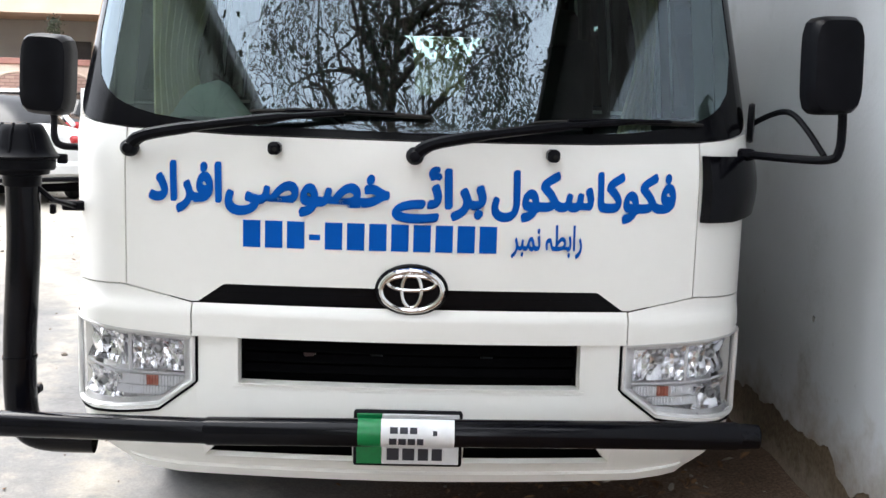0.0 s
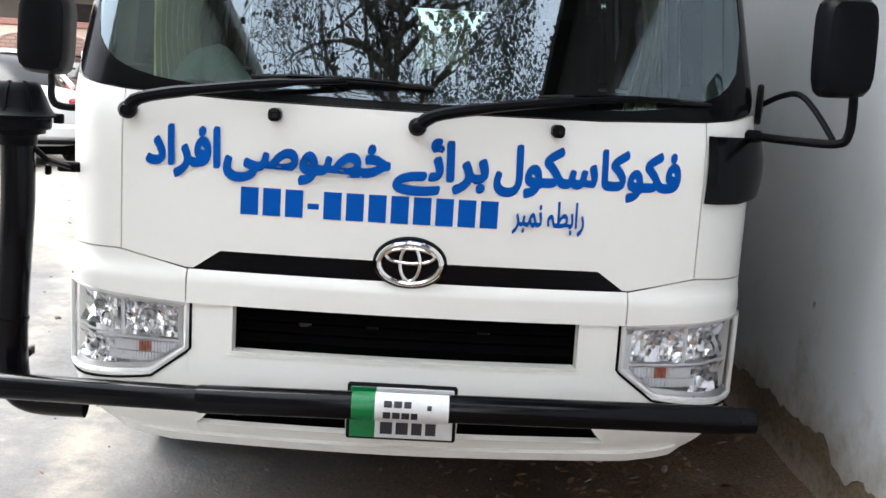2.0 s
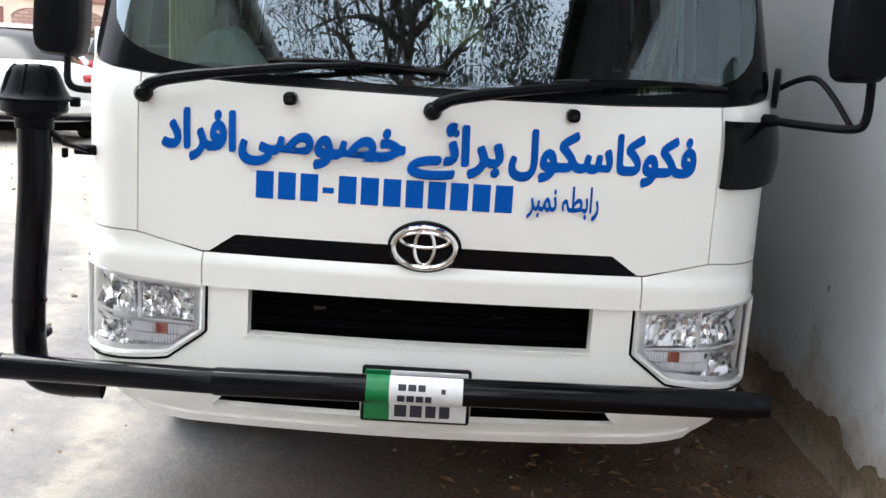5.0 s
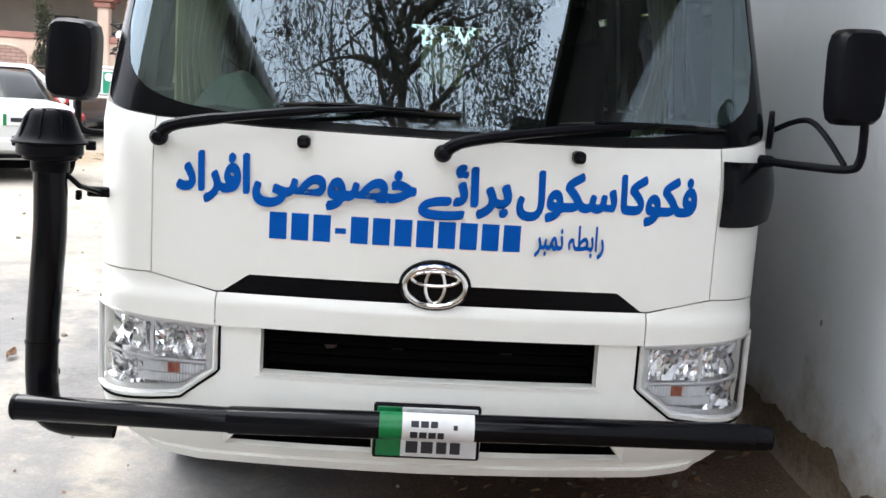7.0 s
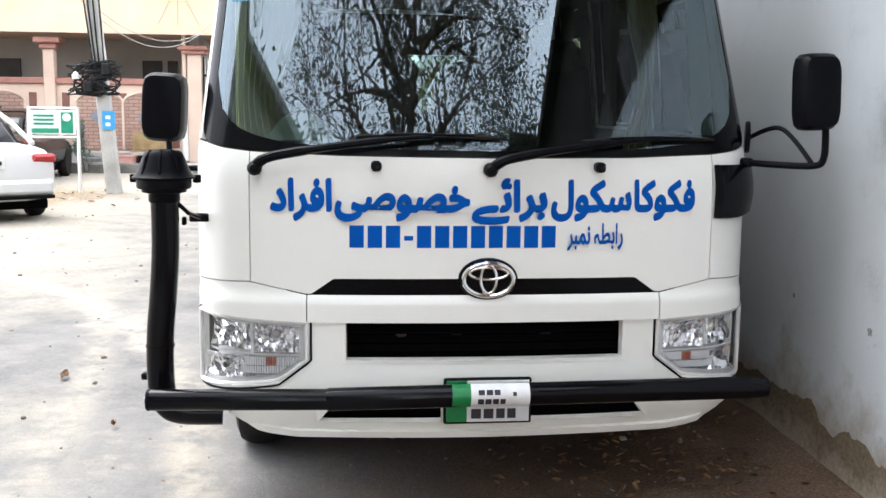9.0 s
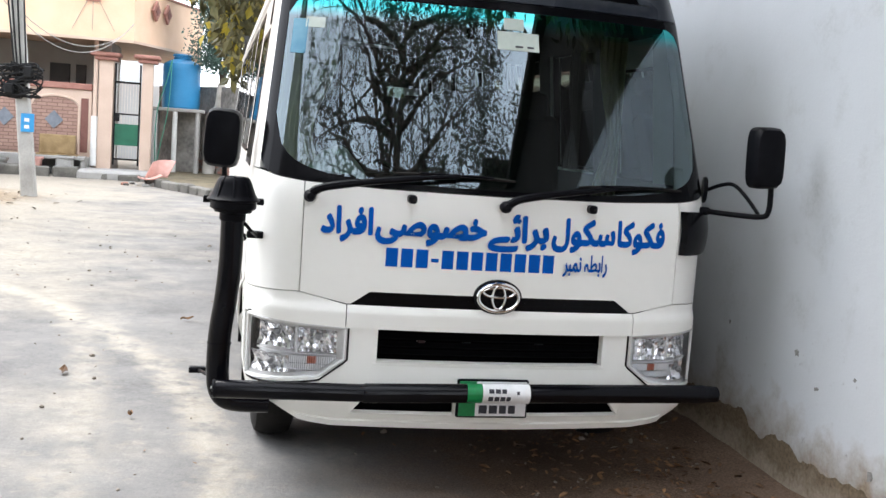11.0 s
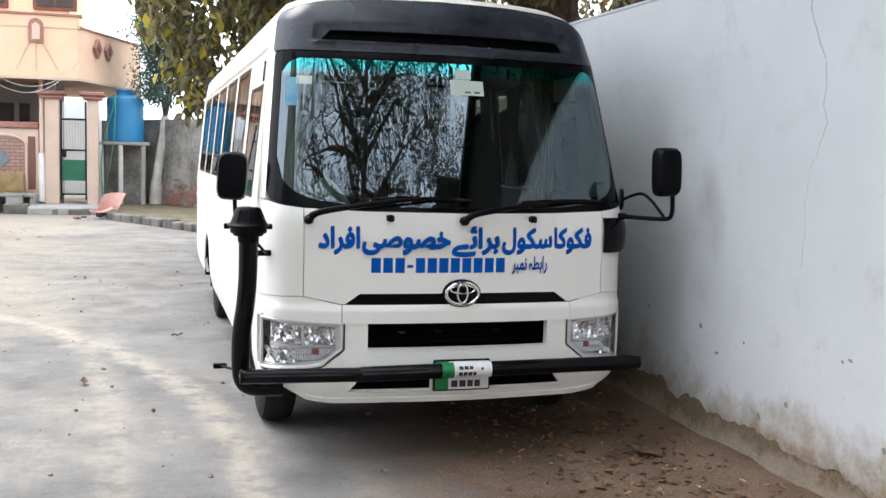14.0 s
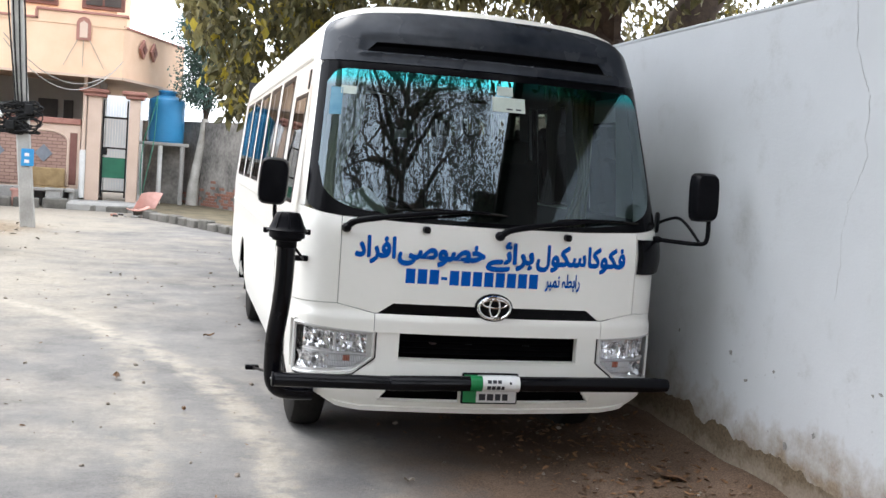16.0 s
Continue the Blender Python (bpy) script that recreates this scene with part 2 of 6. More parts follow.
def solid(name, g, mat, parent=None, label="", smooth=32, keep=False):
    me = bpy.data.meshes.new(name)
    me.from_pydata(g.v, [], g.f)
    me.validate()
    b = bmesh.new()
    b.from_mesh(me)
    bmesh.ops.recalc_face_normals(b, faces=b.faces[:]) if len(g.f) < 20000 and not keep else None
    b.to_mesh(me)
    b.free()
    if smooth:
        me.polygons.foreach_set("use_smooth", [True] * len(me.polygons))
        me.set_sharp_from_angle(angle=radians(smooth))
    me.materials.append(mat)
    ob = new(name, me)
    if mat.name in ("windscreen_glass", "side_glass", "lamp_lens"):
        ob.visible_shadow = False
    if parent:
        ob.parent = parent
    if label:
        ob["label"] = label
    return ob


def part(name, g, mat, parent, label="", smooth=32, keep=False):
    return solid(name, g, mat, parent, label, smooth, keep)


def thing(name, label, category, group="", at=(0, 0, 0), turn=0):
    e = new(name)
    e.empty_display_size = 0.2
    e.matrix_world = pose(*at, 0, 0, turn)
    return tagged(e, label, category, group)


def lerp(v, xs, ys):
    return float(np.interp(v, xs, ys))


def eased(v, xs, ys, r):
    return float(np.mean(np.interp(v + np.linspace(-r, r, 9), xs, ys)))


def spans(a, b, n):
    return [a + (b - a) * i / n for i in range(n + 1)]


# ---- the bus ----
bus = thing("minibus", "white school minibus with blue lettering parked beside a wall", "bus")
MID = (0, 3.5, 1.2)
BACK = 6.95


def half(z):
    return eased(z, [0.2, 0.36, 0.5, 1.325, 2.16, 2.36, 2.47, 2.53, 2.565, 2.585], [0.98, 1.01, 1.04, 1.04, 0.957, 0.925, 0.84, 0.66, 0.40, 0.0], 0.025) if z < 2.56 else lerp(z, [2.56, 2.585], [half(2.5599), 0.0])


def lean(z):
    return eased(z, [0.2, 0.40, 1.30, 1.325, 2.17, 2.40, 2.50, 2.55, 2.585], [0.07, 0.0, 0.0, 0.0, 0.30, 0.42, 0.53, 0.68, 1.0], 0.03)


def bow(u, z=0.0):
    """How far the front curves back towards its sides; the glass is rounder than the panels below."""
    u = min(abs(u), 1.0)
    g_ = min(1.0, max(0.0, (z - 1.22) / 0.12))
    q = 0.09 + 0.04 * g_
    y = q * u * u
    a = 0.77 + 0.08 * g_
    if u > a:
        y += (0.325 - q) * (1 - math.sqrt(max(0.0, 1 - ((u - a) / (1 - a)) ** 2)))
    return y


def P(u, z, off=0.0):
    """A point of the bus's front; off stands proud."""
    p = Vector((u * half(z), lean(z) + bow(u, z), z))
    if off:
        e = 0.004
        v = min(max(u, -0.992), 0.992)
        t = Vector((2 * e * half(z), bow(v + e, z) - bow(v - e, z), 0)).normalized()
        p += Vector((t.y, -t.x, 0)) * off
    return p


def A(x):
    return x / 1.04


def front(us, zb, zt, n=8, off=0.0, thick=0.02, g=None):
    """A sheet of the front between the heights zb(u) and zt(u)."""
    g = g or Geo()
    rows = [[P(u, zb(u) + (zt(u) - zb(u)) * k / n, off(u, zb(u) + (zt(u) - zb(u)) * k / n) if callable(off) else off) for u in us] for k in range(n + 1)]
    return g.sheet(rows, thick, MID)


def hoodline(u):
    return lerp(abs(u) * 1.04, [0.0, 0.54, 0.548, 0.62, 0.64, 0.84, 1.04], [0.898, 0.897, 0.894, 0.8435, 0.8425, 0.886, 0.876])


def cowl(u):
    return lerp(abs(u), [0, 0.5, 0.8, 0.9, 1.0], [1.322, 1.326, 1.338, 1.350, 1.375])


hood_us = sorted(set(spans(-0.80, 0.80, 32) + [s * A(v) for s in (-1, 1) for v in (0.54, 0.548, 0.62, 0.64)]))
part("hood_panel", front(hood_us, hoodline, cowl, 10, 0.0), PAINT, bus, "white front panel")
for s in (-1, 1):
    us = sorted(s * v for v in spans(0.804, 0.92, 8) + spans(0.93, 1.0, 14))
    part("corner_panel", front(us, hoodline, cowl, 8), PAINT, bus)


def band_off(u, z):
    return 0.016 * min(1.0, max(0.0, (0.838 - z) / 0.03 + 0.2)) * min(1.0, max(0.15, (1.01 - abs(u)) / 0.08))


# upper bumper band in three pieces
part("bumper_band", front(spans(-A(0.634), A(0.634), 24), lambda u: 0.742, lambda u: 0.8395, 8, band_off), PAINT, bus)
for s in (-1, 1):
    us = sorted(s * v for v in spans(A(0.638), 0.9, 10) + spans(0.91, 1.0, 14))
    part("bumper_band", front(us, lambda u: lerp(abs(u), [A(0.64), A(1.01), 1.0], [0.742, 0.765, 0.762]), lambda u: hoodline(u) - 0.004, 8, band_off), PAINT, bus)

# main bumper with the grille, lamp and air openings left free
bump_g = Geo()


def b_off(u, z):
    return 0.018 * lerp(z, [0.33, 0.40, 0.46, 0.60], [0.0, 1.0, 1.0, 0.4]) * min(1.0, max(0.0, (1.0 - abs(u)) / 0.1))


def zlow(u):
    return lerp(abs(u) * 1.04, [0, 0.70, 0.80, 0.86, 0.93, 0.98, 1.04], [0.320, 0.324, 0.338, 0.354, 0.405, 0.435, 0.45])


def lampbase(u):
    return lerp(abs(u) * 1.04, [0.626, 0.632, 0.737, 0.99, 1.04], [0.742, 0.608, 0.528, 0.497, 0.497])


def lamptop(u):
    return lerp(abs(u) * 1.04, [0.63, 1.01, 1.04], [0.739, 0.760, 0.757])


front(spans(-A(0.165), A(0.165), 6), zlow, lambda u: 0.602, 8, b_off, g=bump_g)
for s in (-1, 1):
    def side_us(a, b, n):
        return sorted(s * A(v) for v in spans(a, b, n))
    front(side_us(0.165, 0.50, 8), lambda u: 0.448, lambda u: 0.602, 5, b_off, g=bump_g)
    front(side_us(0.165, 0.50, 8), zlow, lambda u: 0.380, 4, b_off, g=bump_g)
    front(side_us(0.50, 0.615, 6), lambda u: lerp(abs(u) * 1.04, [0.55, 0.612], [0.448, 0.381]), lambda u: 0.742, 6, b_off, g=bump_g)
    front(side_us(0.50, 0.615, 6), zlow, lambda u: 0.380, 4, b_off, g=bump_g)
    front(side_us(0.615, 0.626, 1), zlow, lambda u: 0.742, 6, b_off, g=bump_g)
    front(sorted(s * v for v in [A(0.626), A(0.632)] + spans(A(0.66), A(0.737), 3) + spans(A(0.77), 0.9, 6) + spans(0.91, 1.0, 14)), zlow, lampbase, 6, b_off, g=bump_g)
part("bumper", bump_g, PAINT, bus)
# thin lip below the air openings
part("bumper_lip", front(spans(-0.845, 0.845, 40), lambda u: zlow(u) - 0.005, lambda u: zlow(u) + 0.020, 2, lambda u, z: 0.020 * min(1.0, (0.85 - abs(u)) / 0.05), 0.03), PAINT, bus)
# near-black backing that paints the shade behind seams and openings
part("front_backing", front(spans(-0.93, 0.93, 30), lambda u: 0.36, lambda u: 1.31, 8, -0.10, 0.02), SEAMSHADE, bus, "near-black sheet that paints the shade behind the grille")
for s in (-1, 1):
    part("seam_strip", front([s * A(0.80), s * A(0.835), s * A(0.87)], lambda u: 0.86, lambda u: 1.33, 4, -0.021, 0.004), SEAMSHADE, bus)
    part("seam_strip", front([s * A(0.61), s * A(0.637), s * A(0.665)], lambda u: 0.742, lambda u: 0.835, 2, -0.012, 0.004), SEAMSHADE, bus)
    part("air_intake", front(sorted(s * A(v) for v in spans(0.16, 0.618, 6)), lambda u: 0.372, lambda u: 0.455, 2, -0.045, 0.01), SEAMSHADE, bus, "lower air opening, its shade put in as a near-black sheet")
part("seam_strip", front(spans(-0.99, 0.99, 40), lambda u: hoodline(u) - 0.018 if abs(u) > A(0.63) else 0.835, lambda u: hoodline(u) + 0.012, 2, -0.021, 0.004), SEAMSHADE, bus)

# black trim with the emblem
part("front_trim", front(sorted(set(spans(-A(0.618), A(0.618), 20) + [-A(0.548), A(0.548)])), lambda u: 0.843, lambda u: lerp(abs(u) * 1.04, [0, 0.548, 0.618], [0.895, 0.894, 0.846]), 3, -0.010, 0.012), GLOSSBLACK, bus, "glossy black trim strip")
part("trim_bar", front(spans(-A(0.57), A(0.57), 16), lambda u: 0.864, lambda u: 0.872, 1, -0.004, 0.008), GLOSSBLACK, bus)


def oval(g, rx, rz, cx, cz, y, tube, n=48, flat=1.0):
    rows = []
    for k in range(n):
        a = 2 * math.pi * k / n
        c, s_ = math.cos(a), math.sin(a)
        d = Vector((c * rz, 0, s_ * rx)).normalized()
        rows.append([Vector((cx + rx * c, y, cz + rz * s_)) + d * tube * math.cos(b) + Vector((0, -flat * tube * math.sin(b), 0)) for b in (2 * math.pi * j / 8 for j in range(8))])
    rows.append(rows[0])
    g.grid(rows, True)


emblem = part("emblem", Geo().lathe([(0.0, 0), (1.0, 0), (1.0, 0.6), (0.93, 1.0), (0.0, 1.0)], Matrix.Translation((0, 0.004, 0.898)) @ Matrix.Diagonal((0.106, 1, 0.075, 1)) @ pose(0, 0, 0, 90) @ Matrix.Diagonal((1, 1, 0.022, 1)), 48), GLOSSBLACK, bus, "oval emblem of plain chrome rings on black")
for rx, rz, cz, tb in ((0.088, 0.058, 0.898, 0.0085), (0.028, 0.050, 0.899, 0.006), (0.068, 0.021, 0.920, 0.006)):
    g = Geo()
    oval(g, rx, rz, 0, cz, -0.022, tb, 48, 0.7)
    part("chrome_ring", g, CHROME, emblem)

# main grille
grille = part("grille", front(spans(-A(0.499), A(0.499), 12), lambda u: 0.603, lambda u: 0.741, 2, -0.085, 0.01), SEAMSHADE, bus, "radiator grille opening, its shade put in as a near-black sheet")
# slats take the same near black, so they sink into the painted shade
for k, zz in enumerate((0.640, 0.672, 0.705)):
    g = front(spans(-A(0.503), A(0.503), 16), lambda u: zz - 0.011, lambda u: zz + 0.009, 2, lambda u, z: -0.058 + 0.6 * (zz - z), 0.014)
    part("slat", g, SEAMSHADE, grille)
for xx, col in ((-0.30, AMBER), (-0.10, LAMPGREY), (0.23, LAMPGREY)):
    part("radiator_fitting", Geo().box(xx - 0.018, xx + 0.018, 0.068, 0.10, 0.655, 0.690, 0.006), DASH if col is LAMPGREY else DULLRED, grille)
g = Geo()
for s in (-1, 1):
    g.add([P(s * A(0.50), 0.60, 0.01), P(s * A(0.50), 0.744, 0.01), P(s * A(0.499), 0.744, -0.028), P(s * A(0.499), 0.60, -0.028), P(s * A(0.506), 0.60, 0.0), P(s * A(0.506), 0.744, 0.0), P(s * A(0.506), 0.744, -0.028), P(s * A(0.506), 0.60, -0.028)],
          [(0, 1, 2, 3), (4, 5, 6, 7), (0, 1, 5, 4), (2, 3, 7, 6), (1, 2, 6, 5), (0, 3, 7, 4)])
g.sheet([[P(u, 0.602, o) for u in spans(-A(0.5), A(0.5), 10)] for o in (0.012, -0.04)], 0.004, (0, 0, 3))
part("grille_surround", g, PAINT, grille)
for s in (-1, 1):
    part("grille_end", front([s * A(0.499), s * A(0.503)], lambda u: 0.602, lambda u: 0.742, 1, -0.030, 0.06), SEAMSHADE, grille)
part("grille_lip", front(spans(-A(0.515), A(0.515), 14), lambda u: 0.583, lambda u: 0.604, 3, lambda u, z: 0.003 + 0.007 * math.sin(math.pi * (z - 0.583) / 0.021), 0.012), PAINT, grille, "white ledge under the grille")

# head lamps
random.seed(3)
for s in (-1, 1):
    lamp = part("headlamp", front(sorted(s * v for v in spans(A(0.64), 0.9, 8) + spans(0.91, 0.993, 12)), lambda u: lampbase(u) - 0.035, lambda u: lamptop(u) + 0.01, 4, -0.062, 0.008), LAMPGREY, bus, "clear rectangular headlamp with a silver rim")
    # rim
    edge = [s * v for v in spans(A(0.634), 0.90, 12) + spans(0.91, 0.984, 14)]
    path = [P(u, lamptop(u), 0.004) for u in edge] + [P(u, lampbase(u), 0.004) for u in edge[::-1]]
    path.append(path[0])
    part("rim", Geo().tube(path, 0.0095, 8, False), RIMSILVER, lamp, "silver rim")
    seal = [P(u, lamptop(u) + 0.013, 0.004) for u in edge] + [P(u, lampbase(u) - 0.013, b_off(u, lampbase(u)) + 0.002) for u in edge[::-1]] + [P(s * A(0.622), 0.606, 0.008), P(s * A(0.622), 0.742, 0.008)]
    part("gasket", Geo().tube(seal, 0.0042, 6, False), SEAMSHADE, lamp, "dark gap line")
    bezel_us = sorted(s * v for v in spans(A(0.640), 0.9, 12) + spans(0.91, 0.985, 14))
    part("bezel", front(bezel_us, lambda u: lamptop(u) - 0.020, lambda u: lamptop(u) - 0.004, 2, lambda u, z: -0.004 - 0.5 * (lamptop(u) - z), 0.003), RIMSILVER, lamp, "bright silver bezel")
    part("bezel", front(bezel_us, lambda u: lampbase(u) + 0.004, lambda u: lampbase(u) + 0.022, 2, lambda u, z: -0.004 - 0.5 * (z - lampbase(u)), 0.003), RIMSILVER, lamp, "bright silver bezel")
    part("bezel", front(sorted(s * A(v) for v in spans(0.639, 0.668, 3)), lambda u: lampbase(u) + 0.006, lambda u: lamptop(u) - 0.006, 4, lambda u, z: -0.004 - 0.4 * (abs(u) * 1.04 - 0.639), 0.003), RIMSILVER, lamp, "bright silver bezel")
    # reflectors: fluted bowls
    for cx, cz, rx, rz, nx_, nz_, rip in ((0.748, 0.680, 0.082, 0.054, 13, 7, 0.0045), (0.925, 0.688, 0.082, 0.054, 15, 6, 0.0060), (0.945, 0.558, 0.076, 0.046, 13, 5, 0.0060)):
        rows = []
        flute = [random.uniform(-2.0, 2.0) * rip for _ in range(nx_ + 1)]
        for j in range(nz_ + 1):
            row = []
            for i in range(nx_ + 1):
                fx, fz = 2 * i / nx_ - 1, 2 * j / nz_ - 1
                u_ = s * A(min(cx + rx * fx, 1.030))
                z_ = min(max(cz + rz * fz, lampbase(u_) + 0.004), lamptop(u_) - 0.004)
                row.append(P(u_, z_, -0.016 - 0.030 * max(0.0, 1 - (fx * fx + fz * fz) * 0.62) + flute[i] + random.uniform(-rip, rip)))
            rows.append(row)
        part("reflector", Geo().grid(rows), LAMPMIRROR, lamp, "mirror-like fluted reflector", 0)
        part("bulb_shield", Geo().lathe([(0.0, 0), (0.013, 0), (0.016, 0.010), (0.012, 0.020), (0.007, 0.021), (0.006, 0.008), (0.0, 0.008)], Matrix.Translation(P(s * A(cx), cz + 0.014, -0.022)) @ pose(0, 0, 0, 90), 16), STEEL, lamp, "dull bulb shield")
    # turn signal with ribs, its bulb glowing amber through some of them
    clear_g, amber_g = Geo(), Geo()
    for k in range(24):
        xx = 0.668 + k * 0.0092
        zz = max(lampbase(A(xx)) + 0.020, 0.548)
        for z0, z1 in ((zz, 0.574), (0.577, 0.608)):
            if z1 - z0 < 0.004:
                continue
            g_ = amber_g if (9 <= k <= 12 and z0 > 0.57) else clear_g
            dz = random.uniform(-0.003, 0.003)
            g_.add([P(s * A(xx), z0, -0.026), P(s * A(xx + 0.0046), z0, -0.016 + dz), P(s * A(xx + 0.0092), z0, -0.026), P(s * A(xx), z1, -0.026), P(s * A(xx + 0.0046), z1, -0.018 - dz), P(s * A(xx + 0.0092), z1, -0.026)], [(0, 1, 4, 3), (1, 2, 5, 4)])
    part("signal_reflector", clear_g, LAMPSILVER, lamp, "ribbed turn signal", 0)
    part("signal_bulb", amber_g, AMBER, lamp, "amber bulb behind ribs", 0)
    part("divider", Geo().tube([P(s * A(v), 0.616 + 0.012 * (v - 0.64), -0.018) for v in spans(0.645, 1.0, 10)], 0.0045, 6), LAMPSILVER, lamp)
    part("divider", Geo().tube([P(s * A(0.838), zz, -0.02) for zz in spans(0.62, 0.74, 4)], 0.006, 6), LAMPSILVER, lamp)
    part("lens", front(sorted(s * v for v in spans(A(0.638), 0.9, 10) + spans(0.91, 0.992, 14)), lambda u: lampbase(u) + 0.002, lambda u: lamptop(u) - 0.002, 4, 0.0, 0), LENSGLASS, lamp, "clear plastic lens", 32, True)
    # gap shadow round the lamp
    part("lamp_pocket", front(sorted(s * v for v in spans(A(0.626), 0.9, 10) + spans(0.91, 0.996, 14)), lambda u: lampbase(u) - 0.01, lambda u: lamptop(u) + 0.02, 2, -0.088, 0.006), SEAMSHADE, lamp)

# windscreen: black edging and glass
def g_out_b(u):
    return cowl(u) + 0.004 if abs(u) < 0.93 else cowl(u) + 0.004 + 0.06 * (1 - math.sqrt(max(0.0, 1 - ((abs(u) - 0.93) / 0.048) ** 2)))


def g_out_t(u):
    return 2.165 if abs(u) < 0.95 else 2.165 - 0.03 * (1 - math.sqrt(max(0.0, 1 - ((abs(u) - 0.95) / 0.028) ** 2)))


def g_in_b(u):
    return lerp(abs(u), [0, 0.4, 0.6, 0.72, 0.8, 0.86, 0.90, 0.925, 0.938, 0.943], [1.347, 1.353, 1.363, 1.378, 1.398, 1.428, 1.468, 1.51, 1.555, 1.61])


def g_in_t(u):
    return 2.128 if abs(u) < 0.84 else 2.128 - 0.10 * (1 - math.sqrt(max(0.0, 1 - ((abs(u) - 0.84) / 0.105) ** 2)))


windscreen = part("windscreen", front(spans(-0.943, 0.943, 220), lambda u: g_in_b(u) - 0.006, lambda u: g_in_t(u) + 0.006, 64, 0.0, 0), WIND, bus, "wide curved windscreen with a teal sun band and a black edge", 32, True)
inner = [u for u in spans(-0.943, 0.943, 60)]
for lo, hi, us, nn in ((g_out_b, g_in_b, inner, 3), (g_in_t, g_out_t, inner, 3), (g_out_b, g_out_t, [-0.978, -0.974, -0.966, -0.955, -0.943], 10), (g_out_b, g_out_t, [0.943, 0.955, 0.966, 0.974, 0.978], 10)):
    part("black_edging", front(us, lo, hi, nn, 0.002, 0.004), GLOSSBLACK, windscreen)
part("cowl_gap", front(spans(-0.95, 0.95, 30), lambda u: cowl(u) - 0.012, lambda u: cowl(u) + 0.02, 2, -0.022, 0.006), SEAMSHADE, bus)

# black panel over the windscreen with its slot
def head_t(u):
    return lerp(abs(u), [0, 0.5, 0.8, 0.93, 0.985], [2.488, 2.483, 2.46, 2.43, 2.40])


def head_off(u, z):
    if abs(u) > 0.80 or not 2.20 < z < 2.34:
        return 0.0
    edge = min(1.0, (0.80 - abs(u)) / 0.05)
    return edge * lerp(z, [2.20, 2.225, 2.235, 2.30, 2.33, 2.34], [0.0, 0.018, -0.03, -0.02, 0.0, 0.0])


hp = Geo()
hus = spans(-0.985, -0.80, 6) + spans(-0.79, 0.79, 40) + spans(0.80, 0.985, 6)
zs_head = [2.172, 2.195, 2.21, 2.222, 2.228, 2.236, 2.25, 2.27, 2.29, 2.305, 2.32, 2.335]
rows = []
for k, z in enumerate(zs_head + [None] * 7):
    row = []
    for u in hus:
        zz = z if z else 2.335 + (head_t(u) - 2.335) * (k - len(zs_head) + 1) / 7
        row.append(P(u, zz, head_off(u, zz) + 0.003))
    rows.append(row)
hp.sheet(rows, 0.02, MID)
part("header_panel", hp, HEADER, bus, "glossy black panel over the windscreen")
# shade of the slot, painted as a near-black sheet
part("header_slot", front(spans(-0.745, 0.745, 30), lambda u: 2.232, lambda u: 2.288 - 0.006 * abs(u) if abs(u) < 0.70 else lerp(abs(u), [0.70, 0.745], [2.284, 2.240]), 3, lambda u, z: -0.018 + 0.026 * (z > 2.28), 0.006), SEAMSHADE, bus, "recessed slot, its shade put in as a near-black sheet")

# roof: from the header back
g = Geo()
rows = []
for z in (2.12, 2.2, 2.3, 2.36, 2.40, 2.43, 2.46, 2.49, 2.51, 2.53, 2.545, 2.557, 2.566, 2.573, 2.579, 2.5845):
    row = []
    for y in [BACK] + spans(6.2, 1.4, 5):
        row.append(Vector((-half(z), y, z)))
    for u in spans(-1.0, -0.955, 4) + spans(-0.95, 0.95, 34) + spans(0.955, 1.0, 4):
        zz = max(z, head_t(u) + 0.004) if abs(u) < 0.985 else z
        row.append(P(u, zz))
    for y in spans(1.4, 6.2, 5) + [BACK]:
        row.append(Vector((half(z), y, z)))
    rows.append(row)
g.grid(rows)
part("roof", g, PAINT, bus, "white domed roof")
# front pillars
for s in (-1, 1):
    us = sorted(s * v for v in spans(0.980, 1.0, 6))
    rows = []
    for k in range(17):
        z = 1.378 + (2.40 - 1.378) * k / 16
        row = [P(u, z) for u in (us if s > 0 else us[::-1])]
        row += [Vector((s * half(z), lean(z) + bow(1) + d, z)) for d in (0.03, 0.07)]
        rows.append(row)
    part("front_pillar", Geo().sheet(rows, 0.03, MID), PAINT, bus)


# sides
def arch(y, z0=0.36):
    for c in (1.03, 4.97):
        if abs(y - c) < 0.46:
            z0 = max(z0, 0.36 + math.sqrt(0.46 ** 2 - (y - c) ** 2))
    return z0


def side(s, ys, zb, zt, n=6, off=0.0, thick=0.03, g=None):
    g = g or Geo()
    rows = []
    for k in range(n + 1):
        row = []
        for y in ys:
            z = zb(y) + (zt(y) - zb(y)) * k / n
            row.append(Vector((s * (half(z) + off), max(y, lean(z) + bow(1.0)), z)))
        rows.append(row)
    return g.sheet(rows, thick, MID)


